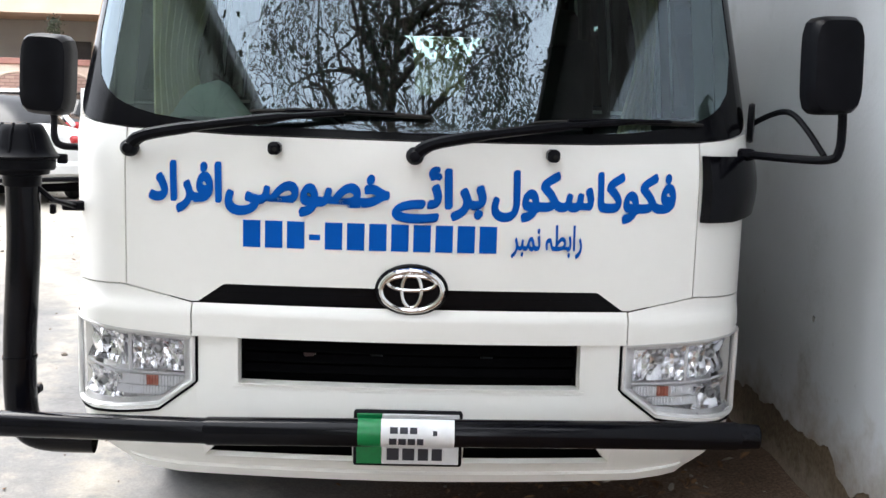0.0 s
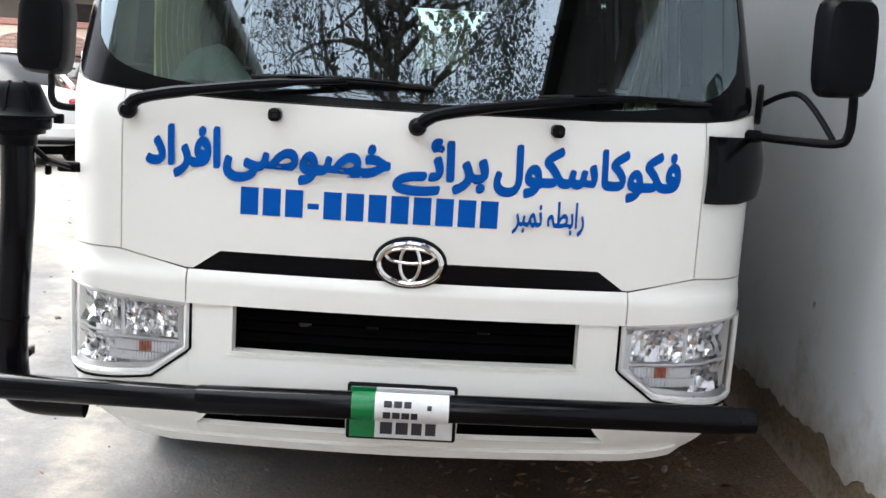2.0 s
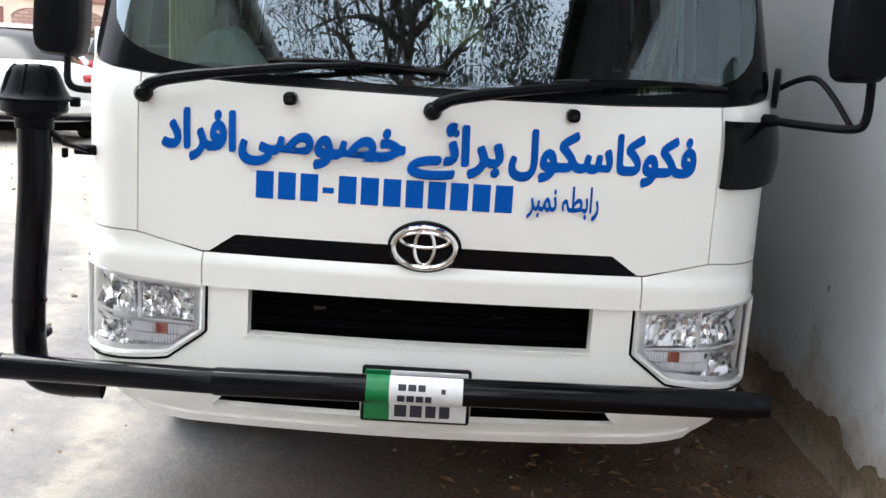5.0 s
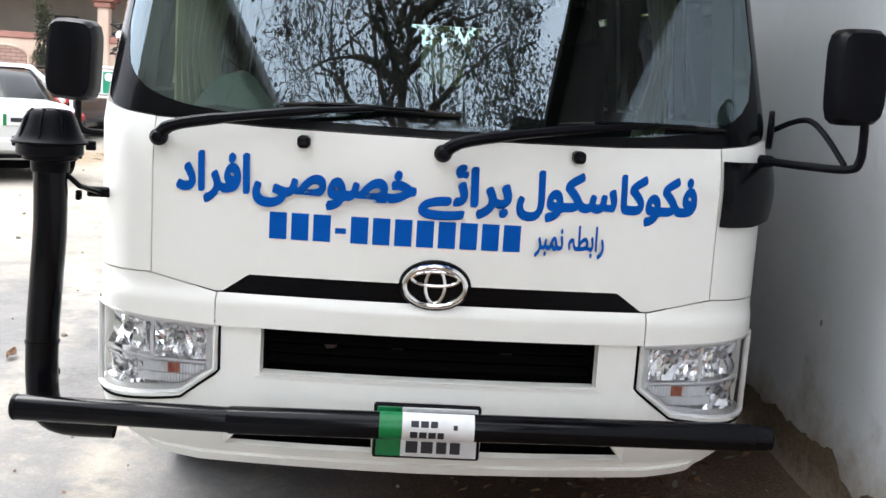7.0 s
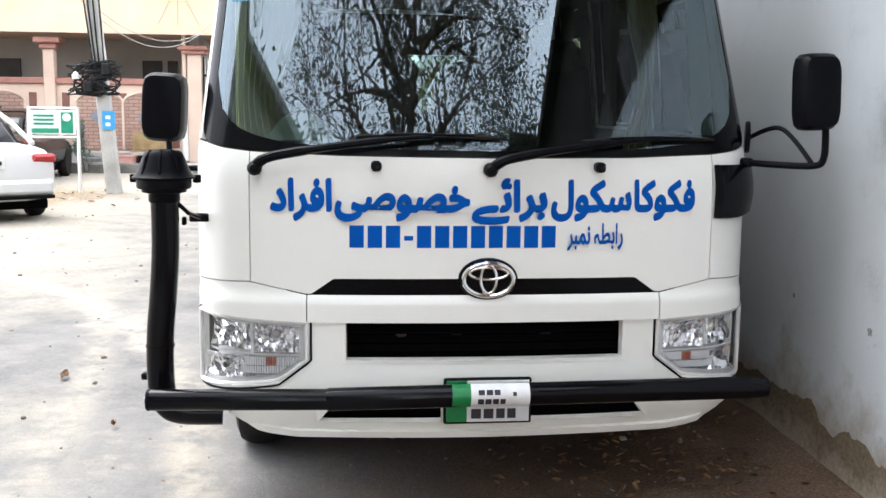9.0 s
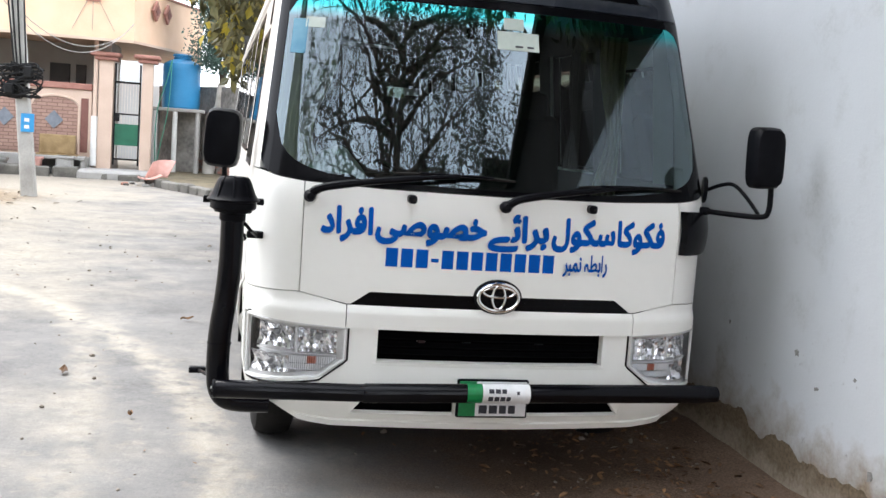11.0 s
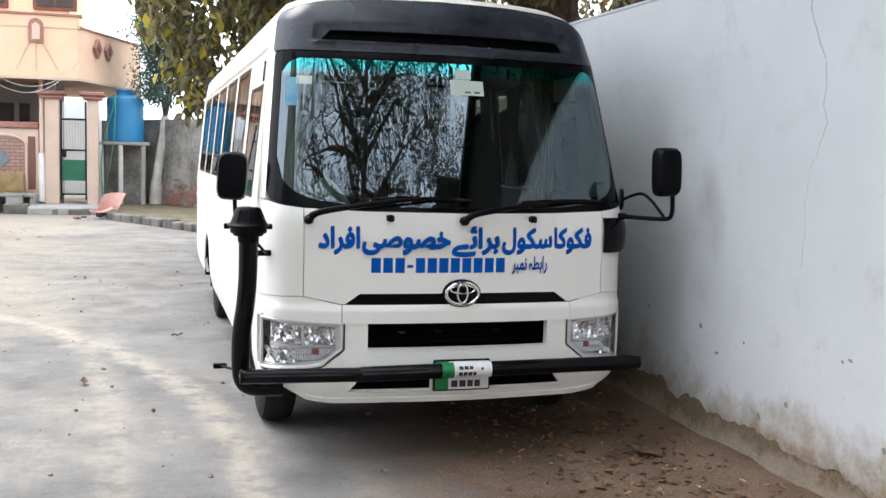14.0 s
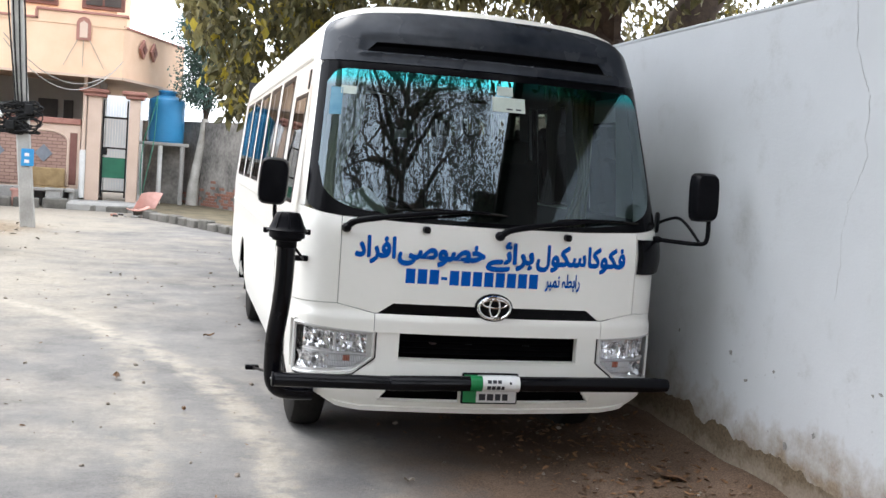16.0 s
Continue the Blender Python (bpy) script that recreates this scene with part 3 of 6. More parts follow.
WINDOWS = [(1.60, 2.38), (2.61, 3.39), (3.62, 4.40), (4.63, 5.41), (5.64, 6.50)]
for s in (-1, 1):
    g = Geo()
    ys = spans(0.325, 0.56, 4) + spans(0.57, 1.49, 36) + spans(1.6, 4.4, 10) + spans(4.51, 5.43, 36) + spans(5.6, BACK, 4)
    side(s, ys, arch, lambda y: 1.30, 8, 0.0, g=g)
    side(s, spans(0.325, BACK, 30), lambda y: 1.304, lambda y: 1.375 if y < 1.45 else 1.42, 2, 0.0, g=g)
    for a, b in ((0.36, 0.74), (1.34, 1.60), (2.38, 2.61), (3.39, 3.62), (4.40, 4.63), (5.41, 5.64), (6.50, BACK)):
        side(s, spans(a, b, 3), lambda y: 1.36 if b < 1.6 else 1.42, lambda y: 2.14, 8, g=g)
    side(s, spans(0.70, 1.40, 4), lambda y: 1.99, lambda y: 2.14, 2, g=g)
    part("side_panel", g, PAINT, bus, "white body side with shallow creases")
    part("side_crease", side(s, spans(0.5, BACK, 16), lambda y: 1.10, lambda y: 1.125, 2, 0.006, 0.01), PAINT, bus)
    part("side_crease", side(s, [0.55] + spans(1.55, 4.4, 8) + [4.44], lambda y: 0.62 if y > 1.5 else 0.86, lambda y: 0.64 if y > 1.5 else 0.88, 2, 0.004, 0.01), PAINT, bus)
    part("drip_rail", Geo().tube([(s * (half(2.2) + 0.004), y, 2.2) for y in spans(0.75, BACK, 12)], 0.011, 6), PAINT, bus)
    win = part("side_window", side(s, spans(0.74, 1.34, 4), lambda y: 1.372, lambda y: 1.992, 4, 0.0015, 0), SIDEGLASS, bus, "cab side window in a black frame", 32, True)
    fr = Geo()
    for y0, y1, z0, z1 in ((0.725, 0.755, 1.365, 2.0), (1.325, 1.355, 1.365, 2.0), (0.74, 1.34, 1.360, 1.385), (0.74, 1.34, 1.975, 2.0)):
        side(s, spans(y0, y1, 2), lambda y: z0, lambda y: z1, 4, 0.0035, 0.02, fr)
    part("window_frame", fr, PLASTIC, win)
    for a, b in WINDOWS:
        win = part("side_window", side(s, spans(a, b, 3), lambda y: 1.42, lambda y: 2.14, 4, 0.0015, 0), SIDEGLASS, bus, "sliding passenger window in a black frame", 32, True)
        fr = Geo()
        for y0, y1, z0, z1 in ((a - 0.012, a + 0.02, 1.405, 2.155), (b - 0.02, b + 0.012, 1.405, 2.155), (a, b, 1.405, 1.435), (a, b, 2.122, 2.155)):
            side(s, spans(y0, y1, 2), lambda y: z0, lambda y: z1, 4, 0.0035, 0.02, fr)
        part("window_frame", fr, PLASTIC, win)
    # vent strip above the cab window and door cut lines
    part("vent_strip", side(s, spans(0.72, 0.77, 2), lambda y: 2.02, lambda y: 2.13, 2, 0.006, 0.02), PLASTIC, bus, "black vent strip")
    for yy in (0.60, 1.46):
        part("door_gap", side(s, spans(yy - 0.003, yy + 0.003, 1), lambda y: max(arch(y), 0.5) + 0.01, lambda y: 1.36, 4, 0.001, 0.004), SEAMSHADE, bus)
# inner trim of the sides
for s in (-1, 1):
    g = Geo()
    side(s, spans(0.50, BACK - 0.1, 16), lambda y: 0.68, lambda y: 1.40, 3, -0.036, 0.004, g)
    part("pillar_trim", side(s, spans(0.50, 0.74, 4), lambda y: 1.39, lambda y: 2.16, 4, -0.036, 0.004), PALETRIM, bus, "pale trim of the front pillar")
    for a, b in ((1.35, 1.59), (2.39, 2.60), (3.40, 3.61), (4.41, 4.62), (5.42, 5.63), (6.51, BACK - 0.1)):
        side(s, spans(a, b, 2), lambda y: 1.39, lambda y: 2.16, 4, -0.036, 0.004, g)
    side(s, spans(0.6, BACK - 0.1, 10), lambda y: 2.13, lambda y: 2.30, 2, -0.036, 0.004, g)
    part("inner_trim", g, SHADEDLINING, bus, "inner trim, near black with the cabin's shade in its colour")
part("rear_trim", Geo().box(-0.95, 0.95, BACK - 0.09, BACK - 0.07, 0.7, 1.5).box(-0.95, 0.95, BACK - 0.09, BACK - 0.07, 2.05, 2.45), SHADEDLINING, bus)
# tail and underside
tail = Geo()
for zs_, us_ in ((spans(0.38, 1.45, 8), spans(-0.995, 0.995, 8)), (spans(1.45, 2.05, 4), spans(-0.995, -0.80, 2)), (spans(1.45, 2.05, 4), spans(0.80, 0.995, 2)), (spans(2.05, 2.40, 3) + [2.46, 2.5, 2.54, 2.565, 2.58], spans(-0.995, 0.995, 8))):
    tail.sheet([[Vector((u * half(z), BACK - 0.02, z)) for u in us_] for z in zs_], 0.03, MID)
part("tail_panel", tail, PAINT, bus)
part("rear_window", Geo().sheet([[Vector((u * half(z), BACK - 0.03, z)) for u in (-0.80, 0.80)] for z in (1.45, 2.05)], 0, MID), SIDEGLASS, bus, "", 32, True)
part("underbody", Geo().box(-0.93, 0.93, 0.35, 6.85, 0.42, 0.50, 0.02).box(-0.6, 0.6, 0.5, 6.5, 0.30, 0.42, 0.02), SEAMSHADE, bus, "dark underbody")
part("cabin_floor", Geo().box(-0.98, 0.98, 0.30, 6.9, 0.62, 0.68), DASH, bus)
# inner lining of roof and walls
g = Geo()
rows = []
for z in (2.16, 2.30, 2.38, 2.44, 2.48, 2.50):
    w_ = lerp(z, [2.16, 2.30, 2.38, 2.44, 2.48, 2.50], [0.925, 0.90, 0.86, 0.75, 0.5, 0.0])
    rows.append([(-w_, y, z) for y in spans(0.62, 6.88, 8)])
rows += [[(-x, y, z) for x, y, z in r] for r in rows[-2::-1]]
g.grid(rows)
part("headliner", g, SHADEDLINING, bus, "ceiling lining, near black with the cabin's shade in its colour")

# wheels
for s in (-1, 1):
    for yc in (1.03, 4.97):
        m_ = Matrix.Translation((s * 0.86, yc, 0.365)) @ pose(0, 0, 0, 0, s * 90, 0)
        wheel = part("wheel", Geo().lathe([(0.20, -0.09), (0.31, -0.10), (0.35, -0.085), (0.367, -0.05), (0.369, 0.0), (0.367, 0.05), (0.35, 0.085), (0.31, 0.10), (0.21, 0.095)], m_, 40), RUBBER, bus, "black road wheel")
        part("rim", Geo().lathe([(0.0, -0.05), (0.205, -0.05), (0.212, 0.085), (0.19, 0.09), (0.165, 0.05), (0.10, 0.045), (0.085, 0.09), (0.0, 0.095)], m_, 28), STEEL, wheel, "grey steel rim")
    for yc in (1.03, 4.97):
        rows = [[(s * x, yc + 0.455 * math.cos(a), 0.36 + 0.455 * math.sin(a)) for a in spans(0.0, math.pi, 18)] for x in (1.03, 0.62)]
        part("wheel_arch", Geo().grid(rows), SEAMSHADE, bus)
    part("mud_flap", Geo().box(s * 0.74, s * 1.0, 1.50, 1.512, 0.14, 0.50, 0.004), RUBBER, bus)


# ---- bus fittings ----
def smooth_path(pts, n=6):
    """A rounded line through the points."""
    pts = [Vector(p) for p in pts]
    out = []
    for i in range(len(pts) - 1):
        p0, p1, p2, p3 = pts[max(i - 1, 0)], pts[i], pts[i + 1], pts[min(i + 2, len(pts) - 1)]
        for k in range(n):
            t = k / n
            out.append(0.5 * ((2 * p1) + (p2 - p0) * t + (2 * p0 - 5 * p1 + 4 * p2 - p3) * t * t + (3 * p1 - p0 - 3 * p2 + p3) * t ** 3))
    return out + [pts[-1]]


def on_front(x, z, off=0.0):
    return P(x / half(z), z, off)


# wipers
for px, pz, elbow, mid, tip, b0, b1 in ((-0.808, 1.282, (-0.74, 1.325), (-0.43, 1.375), (-0.20, 1.398), (-0.47, 1.395), (0.045, 1.392)),
                                        (0.0, 1.284, (0.07, 1.325), (0.36, 1.372), (0.62, 1.397), (0.33, 1.385), (0.84, 1.392))):
    a = on_front(px, pz, 0.035)
    arm = part("wiper", Geo().tube(smooth_path([a, on_front(*elbow, 0.05), on_front(*mid, 0.05), on_front(*tip, 0.035)], 6), [0.019] * 5 + [0.017] * 4 + [0.014] * 5 + [0.009] * 5, 8), PLASTIC, bus, "black wiper arm and blade at rest")
    part("pivot", Geo().lathe([(0.0, -0.02), (0.022, -0.02), (0.026, 0.0), (0.024, 0.02), (0.014, 0.034), (0.0, 0.036)], Matrix.Translation(a + Vector((0, 0.012, 0))) @ pose(0, 0, 0, 90), 16), PLASTIC, arm)
    blade = [on_front(b0[0] + (b1[0] - b0[0]) * k / 10, b0[1] + (b1[1] - b0[1]) * k / 10 + 0.006 * math.sin(math.pi * k / 10), 0.016) for k in range(11)]
    part("blade", Geo().tube(blade, [0.004] + [0.0075] * 9 + [0.004], 6), RUBBER, arm)
    part("blade_bridge", Geo().tube([blade[2] + Vector((0, -0.012, 0.004)), blade[5] + Vector((0, -0.022, 0.004)), blade[8] + Vector((0, -0.012, 0.004))], 0.006, 6), PLASTIC, arm)
# washer nozzles
for x in (-0.396, 0.393):
    nz = part("washer_nozzle", Geo().box(x - 0.018, x + 0.018, -0.028, 0.03, 1.276, 1.312, 0.010), PLASTIC, bus, "small black washer nozzle")
    part("jet", Geo().lathe([(0.0, 0), (0.006, 0), (0.007, 0.006), (0.0, 0.007)], Matrix.Translation((x + 0.003, -0.028, 1.292)) @ pose(0, 0, 0, 90), 10), RUBBER, nz)

# lettering
FORMS = {
    "افراد": ("\uFEA9\uFE8D\uFEAE\uFED3\uFE8D", -0.763, -0.548),
    "خصوصی": ("\uFBFD\uFEBB\uFEEE\uFEBC\uFEA7", -0.540, -0.068),
    "برائے": ("\uFBAF\uFE8B\uFE8D\uFEAE\uFE91", -0.062, 0.207),
    "سکول": ("\uFEDD\uFEEE\uFB91\uFEB3", 0.222, 0.520),
    "فکو کا": ("\uFE8E\uFB90\uFEEE\uFB91\uFED3", 0.528, 0.764),
}


def islands(b):
    """The joined pieces of a mesh."""
    left_, out = set(b.verts), []
    while left_:
        todo, got = [left_.pop()], []
        while todo:
            v = todo.pop()
            got.append(v)
            for e in v.link_edges:
                w = e.other_vert(v)
                if w in left_:
                    left_.discard(w)
                    todo.append(w)
        out.append(got)
    return out


def lettering(name, text, x0, x1, base, em, mat, label, weight=0.012, parent=bus):
    cu = bpy.data.curves.new(name, "FONT")
    cu.resolution_u = 4
    tmp = new("tmp", cu)

    def drawn(body, bold):
        cu.body, cu.offset = body, bold
        bpy.context.view_layer.update()
        return bpy.data.meshes.new_from_object(tmp.evaluated_get(bpy.context.evaluated_depsgraph_get()))

    def right(mesh):
        return max(v.co.x for v in mesh.vertices)

    me = bpy.data.meshes.new(name)
    b = bmesh.new()
    pen, bar_at = 0.0, right(drawn("|", 0.0))
    for ch in text:
        if ch == " ":
            pen += 0.26
            continue
        advance = right(drawn(ch + "|", 0.0)) - bar_at
        shape = drawn(ch, 0.0)
        # a broad pen: strokes that lie flat come out heavier than upright ones
        for dx, dy in [(0, 0)] + [(0.9 * math.cos(a) + 0.25 * math.sin(a), 1.25 * math.sin(a)) for a in spans(0, 2 * math.pi * 15 / 16, 15)] + [(0, 0.7), (0, -0.7)]:
            before = len(b.verts)
            b.from_mesh(shape)
            b.verts.ensure_lookup_table()
            for v in b.verts[before:]:
                v.co.x += pen + dx * weight
                v.co.y += dy * weight
        pen += advance
    bpy.data.objects.remove(tmp)
    bmesh.ops.triangulate(b, faces=b.faces[:])
    bmesh.ops.subdivide_edges(b, edges=[e for e in b.edges if e.calc_length() > 0.25], cuts=2)
    bmesh.ops.triangulate(b, faces=b.faces[:])
    xs = [v.co.x for v in b.verts]
    lo, hi = min(xs), max(xs)
    for v in b.verts:
        x = x0 + (v.co.x - lo) / (hi - lo) * (x1 - x0)
        z = base + v.co.y * em
        v.co = on_front(x, z, 0.0010)
    for k, isle in enumerate(islands(b)):
        for v in isle:
            v.co.y -= 0.00002 * k
    b.to_mesh(me)
    b.free()
    me.materials.clear()
    me.materials.append(mat)
    me.name = name
    ob = new(name, me)
    ob.parent = parent
    ob["label"] = label
    return ob


for word, (forms, x0, x1) in FORMS.items():
    lettering("lettering", forms, x0, x1, 1.141, 0.142, BLUE, "blue painted word " + word, 0.046)
lettering("lettering", "\uFEAE\uFE92\uFEE4\uFEE7 \uFBA7\uFEC4\uFE91\uFE8D\uFEAD", 0.283, 0.490, 1.022, 0.098, BLUE, "small blue words رابطہ نمبر", 0.022)
# number under the name, as plain bars
xs = -0.488
for k in range(12):
    w_ = 0.050 if k != 3 else 0.032
    zb, zt = (1.008, 1.086) if k != 3 else (1.034, 1.050)
    part("lettering_bar", front([A(xs), A(xs + w_ / 2), A(xs + w_)], lambda u: zb, lambda u: zt, 2, 0.002, 0.002), BLUE, bus, "plain blue bar")
    xs += w_ + 0.0134

# number plate and the printed sleeve on the bar
plate = part("number_plate", Geo().box(-0.158, 0.158, -0.052, -0.034, 0.383, 0.551, 0.008), PLASTIC, bus, "number plate in a black holder")
part("plate_face", Geo().box(-0.075, 0.148, -0.056, -0.050, 0.392, 0.542, 0.002), PLATEWHITE, plate, "white plate face")
part("plate_green_field", Geo().box(-0.148, -0.0752, -0.056, -0.050, 0.392, 0.542, 0.002), PLATEGREEN, plate, "green field")
for x0, x1, z0, z1 in ((-0.06, -0.03, 0.498, 0.53), (-0.02, 0.01, 0.498, 0.53), (0.02, 0.05, 0.498, 0.53), (0.105, 0.135, 0.505, 0.53), (-0.06, -0.025, 0.405, 0.440), (-0.015, 0.02, 0.405, 0.440), (0.03, 0.06, 0.405, 0.440), (0.07, 0.10, 0.405, 0.440)):
    part("plate_bar", Geo().box(x0, x1, -0.0585, -0.0555, z0, z1), INK, plate)

# bull bar: a long pipe with its brackets
BARY, BARZ = -0.125, 0.512
bar = part("bull_bar", Geo().tube([(-1.165, BARY, BARZ + 0.002), (-1.15, BARY, BARZ + 0.002), (-0.56, BARY, BARZ - 0.008), (0.96, BARY, BARZ + 0.008), (0.995, BARY, BARZ + 0.008)], [0.033, 0.0365, 0.0365, 0.0365, 0.034], 20), PIPE, bus, "black pipe bumper bar")
part("bar_sleeve", Geo().tube([(-0.57, BARY, BARZ - 0.009), (-0.56, BARY, BARZ - 0.008), (0.93, BARY, BARZ + 0.008), (0.94, BARY, BARZ + 0.008)], [0.0365, 0.040, 0.040, 0.0365], 20), PIPE, bar, "thicker outer sleeve")
part("end_cap", Geo().lathe([(0.0, 0), (0.033, 0.0), (0.037, 0.004), (0.037, 0.012), (0.0, 0.012)], Matrix.Translation((-1.168, BARY, BARZ + 0.002)) @ pose(0, 0, 0, 0, 90), 18), PLASTIC, bar)
part("end_screw", Geo().lathe([(0.0, 0), (0.006, 0.0), (0.006, 0.004), (0.0, 0.005)], Matrix.Translation((-1.170, BARY - 0.008, BARZ + 0.008)) @ pose(0, 0, 0, 0, -90), 10), STEEL, bar)
for x in (-0.45, 0.45):
    part("bar_bracket", Geo().box(x - 0.03, x + 0.03, -0.10, 0.05, 0.478, 0.50, 0.006), PLASTIC, bar)


def wrap(x0, x1, a0, a1, r):
    """A curved label round the bar between two angles."""
    rows = []
    for a in spans(a0, a1, 12):
        rows.append([(x, BARY - r * math.cos(a), BARZ + r * math.sin(a)) for x in (x0, x1)])
    return Geo().sheet(rows, 0.001, (0, BARY, BARZ))


part("sleeve_label", wrap(-0.075, 0.130, -1.35, 1.35, 0.0425), PLATEWHITE, bar, "white printed label wrapped round the bar")
part("sleeve_green", wrap(-0.140, -0.0752, -1.35, 1.35, 0.0425), PLATEGREEN, bar, "green end of the label")
for x0, x1, a0, a1 in ((-0.050, -0.028, 0.20, 0.62), (-0.022, 0.0, 0.20, 0.62), (0.006, 0.026, 0.20, 0.62), (0.070, 0.082, 0.1, 0.42), (-0.052, -0.031, -0.62, -0.12), (-0.026, -0.005, -0.62, -0.12), (0.0, 0.021, -0.62, -0.12), (0.026, 0.044, -0.62, -0.12)):
    part("label_bar", wrap(x0, x1, a0, a1, 0.0438), INK, bar)

# raised air intake pipe at the corner
SNX, SNY = -1.118, 0.035
duct = part("intake_duct", Geo().tube(smooth_path([(SNX, SNY, 1.205), (SNX, SNY, 1.02), (SNX - 0.010, SNY + 0.0, 0.86), (SNX - 0.028, SNY + 0.02, 0.70), (SNX - 0.03, SNY + 0.02, 0.54), (SNX - 0.015, SNY + 0.02, 0.455), (SNX + 0.04, SNY + 0.03, 0.418), (SNX + 0.18, SNY + 0.04, 0.41)], 5), 0.047, 22), PIPE, bus, "black raised air intake with a mushroom cap")
part("duct_joint", Geo().tube([(SNX - 0.029, SNY + 0.02, 0.655), (SNX - 0.029, SNY + 0.02, 0.663)], 0.050, 22), PIPE, duct)
part("duct_collar", Geo().lathe([(0.05, 1.165), (0.053, 1.170), (0.053, 1.195), (0.075, 1.20), (0.078, 1.225), (0.06, 1.23)], Matrix.Translation((SNX, SNY, 0)), 24), PLASTIC, duct)
cap = part("cap", Geo().lathe([(0.0, 1.21), (0.088, 1.212), (0.092, 1.218), (0.092, 1.243), (0.104, 1.246), (0.106, 1.252), (0.094, 1.262), (0.086, 1.276), (0.070, 1.318), (0.062, 1.334), (0.054, 1.341), (0.0, 1.346)], Matrix.Translation((SNX, SNY, 0)), 32), PLASTIC, duct, "domed cap with a flange")
for k in range(3):
    a = -math.pi / 2 + (k - 1) * 0.75
    c_, s_ = math.cos(a), math.sin(a)
    part("cap_rib", Geo().tube([(SNX + c_ * 0.089, SNY + s_ * 0.089, 1.262), (SNX + c_ * 0.073, SNY + s_ * 0.073, 1.315), (SNX + c_ * 0.05, SNY + s_ * 0.05, 1.342)], 0.006, 6), PLASTIC, cap)
for a in (0.2, math.pi - 0.3):
    part("cap_clip", Geo().box(-0.014, 0.014, -0.008, 0.008, -0.016, 0.012, 0.004, Matrix.Translation((SNX + math.cos(a) * 0.110, SNY + math.sin(a) * 0.110, 1.246))), PLASTIC, cap)
part("stay", Geo().tube([(SNX + 0.04, SNY, 1.165), (SNX + 0.075, 0.06, 1.125), (-1.012, 0.175, 1.094)], 0.008, 6).box(-1.055, -0.985, 0.165, 0.20, 1.082, 1.112, 0.006), PLASTIC, duct, "black stay to the body")
part("stay_bolt", Geo().box(-1.075, -1.058, 0.12, 0.14, 1.075, 1.105, 0.005), PLASTIC, duct)
part("lower_stay", Geo().tube([(-1.15, 0.06, 0.505), (-1.19, 0.20, 0.49), (-1.225, 0.34, 0.475)], 0.008, 6).box(-1.268, -1.195, 0.33, 0.37, 0.462, 0.488, 0.006), PLASTIC, duct)


# mirrors
def shell(w_, d, h, m):
    g = Geo()
    rows = []
    for k, (f, yy) in enumerate(((0.72, -0.5), (0.90, -0.42), (0.98, -0.2), (1.0, 0.1), (1.0, 0.5), (0.9, 0.5))):
        row = []
        for j in range(32):
            a = 2 * math.pi * j / 32
            q = (abs(math.cos(a)) ** 5 + abs(math.sin(a)) ** 5) ** (-1 / 5)
            row.append((math.cos(a) * q * w_ / 2 * f, yy * d, math.sin(a) * q * h / 2 * f))
        rows.append(row)
    g.grid(rows, True)
    g.f.append(tuple(range(32)))
    g2 = Geo()
    g2.add(g.v, g.f, m)
    return g2


MIRROR = material("mirror_glass", (0.85, 0.87, 0.88), None, 3, 0.02, metal=1.0)
for s, cx, cy, cz, w_, h, tilt in ((-1, -1.170, 0.40, 1.487, 0.160, 0.255, 3), (1, 1.140, -0.09, 1.566, 0.150, 0.268, -2)):
    m_ = pose(cx, cy, cz, 0, tilt, 6 * s)
    mir = part("side_mirror", shell(w_, 0.085, h, m_), PLASTIC, bus, "black side mirror on a tubular arm")
    part("mirror_pane", Geo().box(-w_ * 0.43, w_ * 0.43, 0.036, 0.041, -h * 0.44, h * 0.44, 0.003, m_), MIRROR, mir)
    if s > 0:
        part("mirror_arm", Geo().tube(smooth_path([(0.985, 0.17, 1.308), (1.07, 0.04, 1.305), (1.155, -0.07, 1.308), (1.175, -0.09, 1.335), (1.178, -0.09, 1.40), (1.175, -0.088, 1.46)], 5), 0.0125, 10), PLASTIC, mir)
        part("mirror_arm", Geo().tube(smooth_path([(1.03, 0.24, 1.395), (1.07, 0.16, 1.43), (1.10, 0.10, 1.435), (1.125, 0.03, 1.39), (1.15, -0.05, 1.318)], 5), 0.009, 8), PLASTIC, mir)
        part("clamp", Geo().box(0.965, 1.02, 0.13, 0.19, 1.29, 1.325, 0.012), PLASTIC, mir)
        part("round_mirror", Geo().lathe([(0.0, -0.012), (0.058, -0.010), (0.062, 0.0), (0.058, 0.008), (0.0, 0.012)], Matrix.Translation((1.035, 0.25, 1.40)) @ pose(0, 0, 0, 90, 0, 70), 24), PLASTIC, mir, "small round mirror seen edge-on")
    else:
        part("mirror_arm", Geo().tube(smooth_path([(-1.155, 0.41, 1.40), (-1.155, 0.41, 1.34), (-1.15, 0.40, 1.285), (-1.12, 0.40, 1.262), (-1.02, 0.40, 1.262)], 5), 0.0115, 10), PLASTIC, mir)
# black arm base on the corner
part("arm_base", front([A(v) for v in spans(0.838, 0.93, 6)] + spans(0.90, 0.996, 14), lambda u: 1.108 + 0.02 * max(0, abs(u) - 0.9) * 10, lambda u: 1.303, 5, lambda u, z: 0.030 * min(1, (abs(u) - 0.80) / 0.02) * min(1.0, (1.012 - abs(u)) / 0.04 + 0.3) * (0.75 + 0.5 * math.sin(math.pi * min(1, max(0, (z - 1.1) / 0.2)))), 0.03), PIPE, bus, "black mirror arm base")

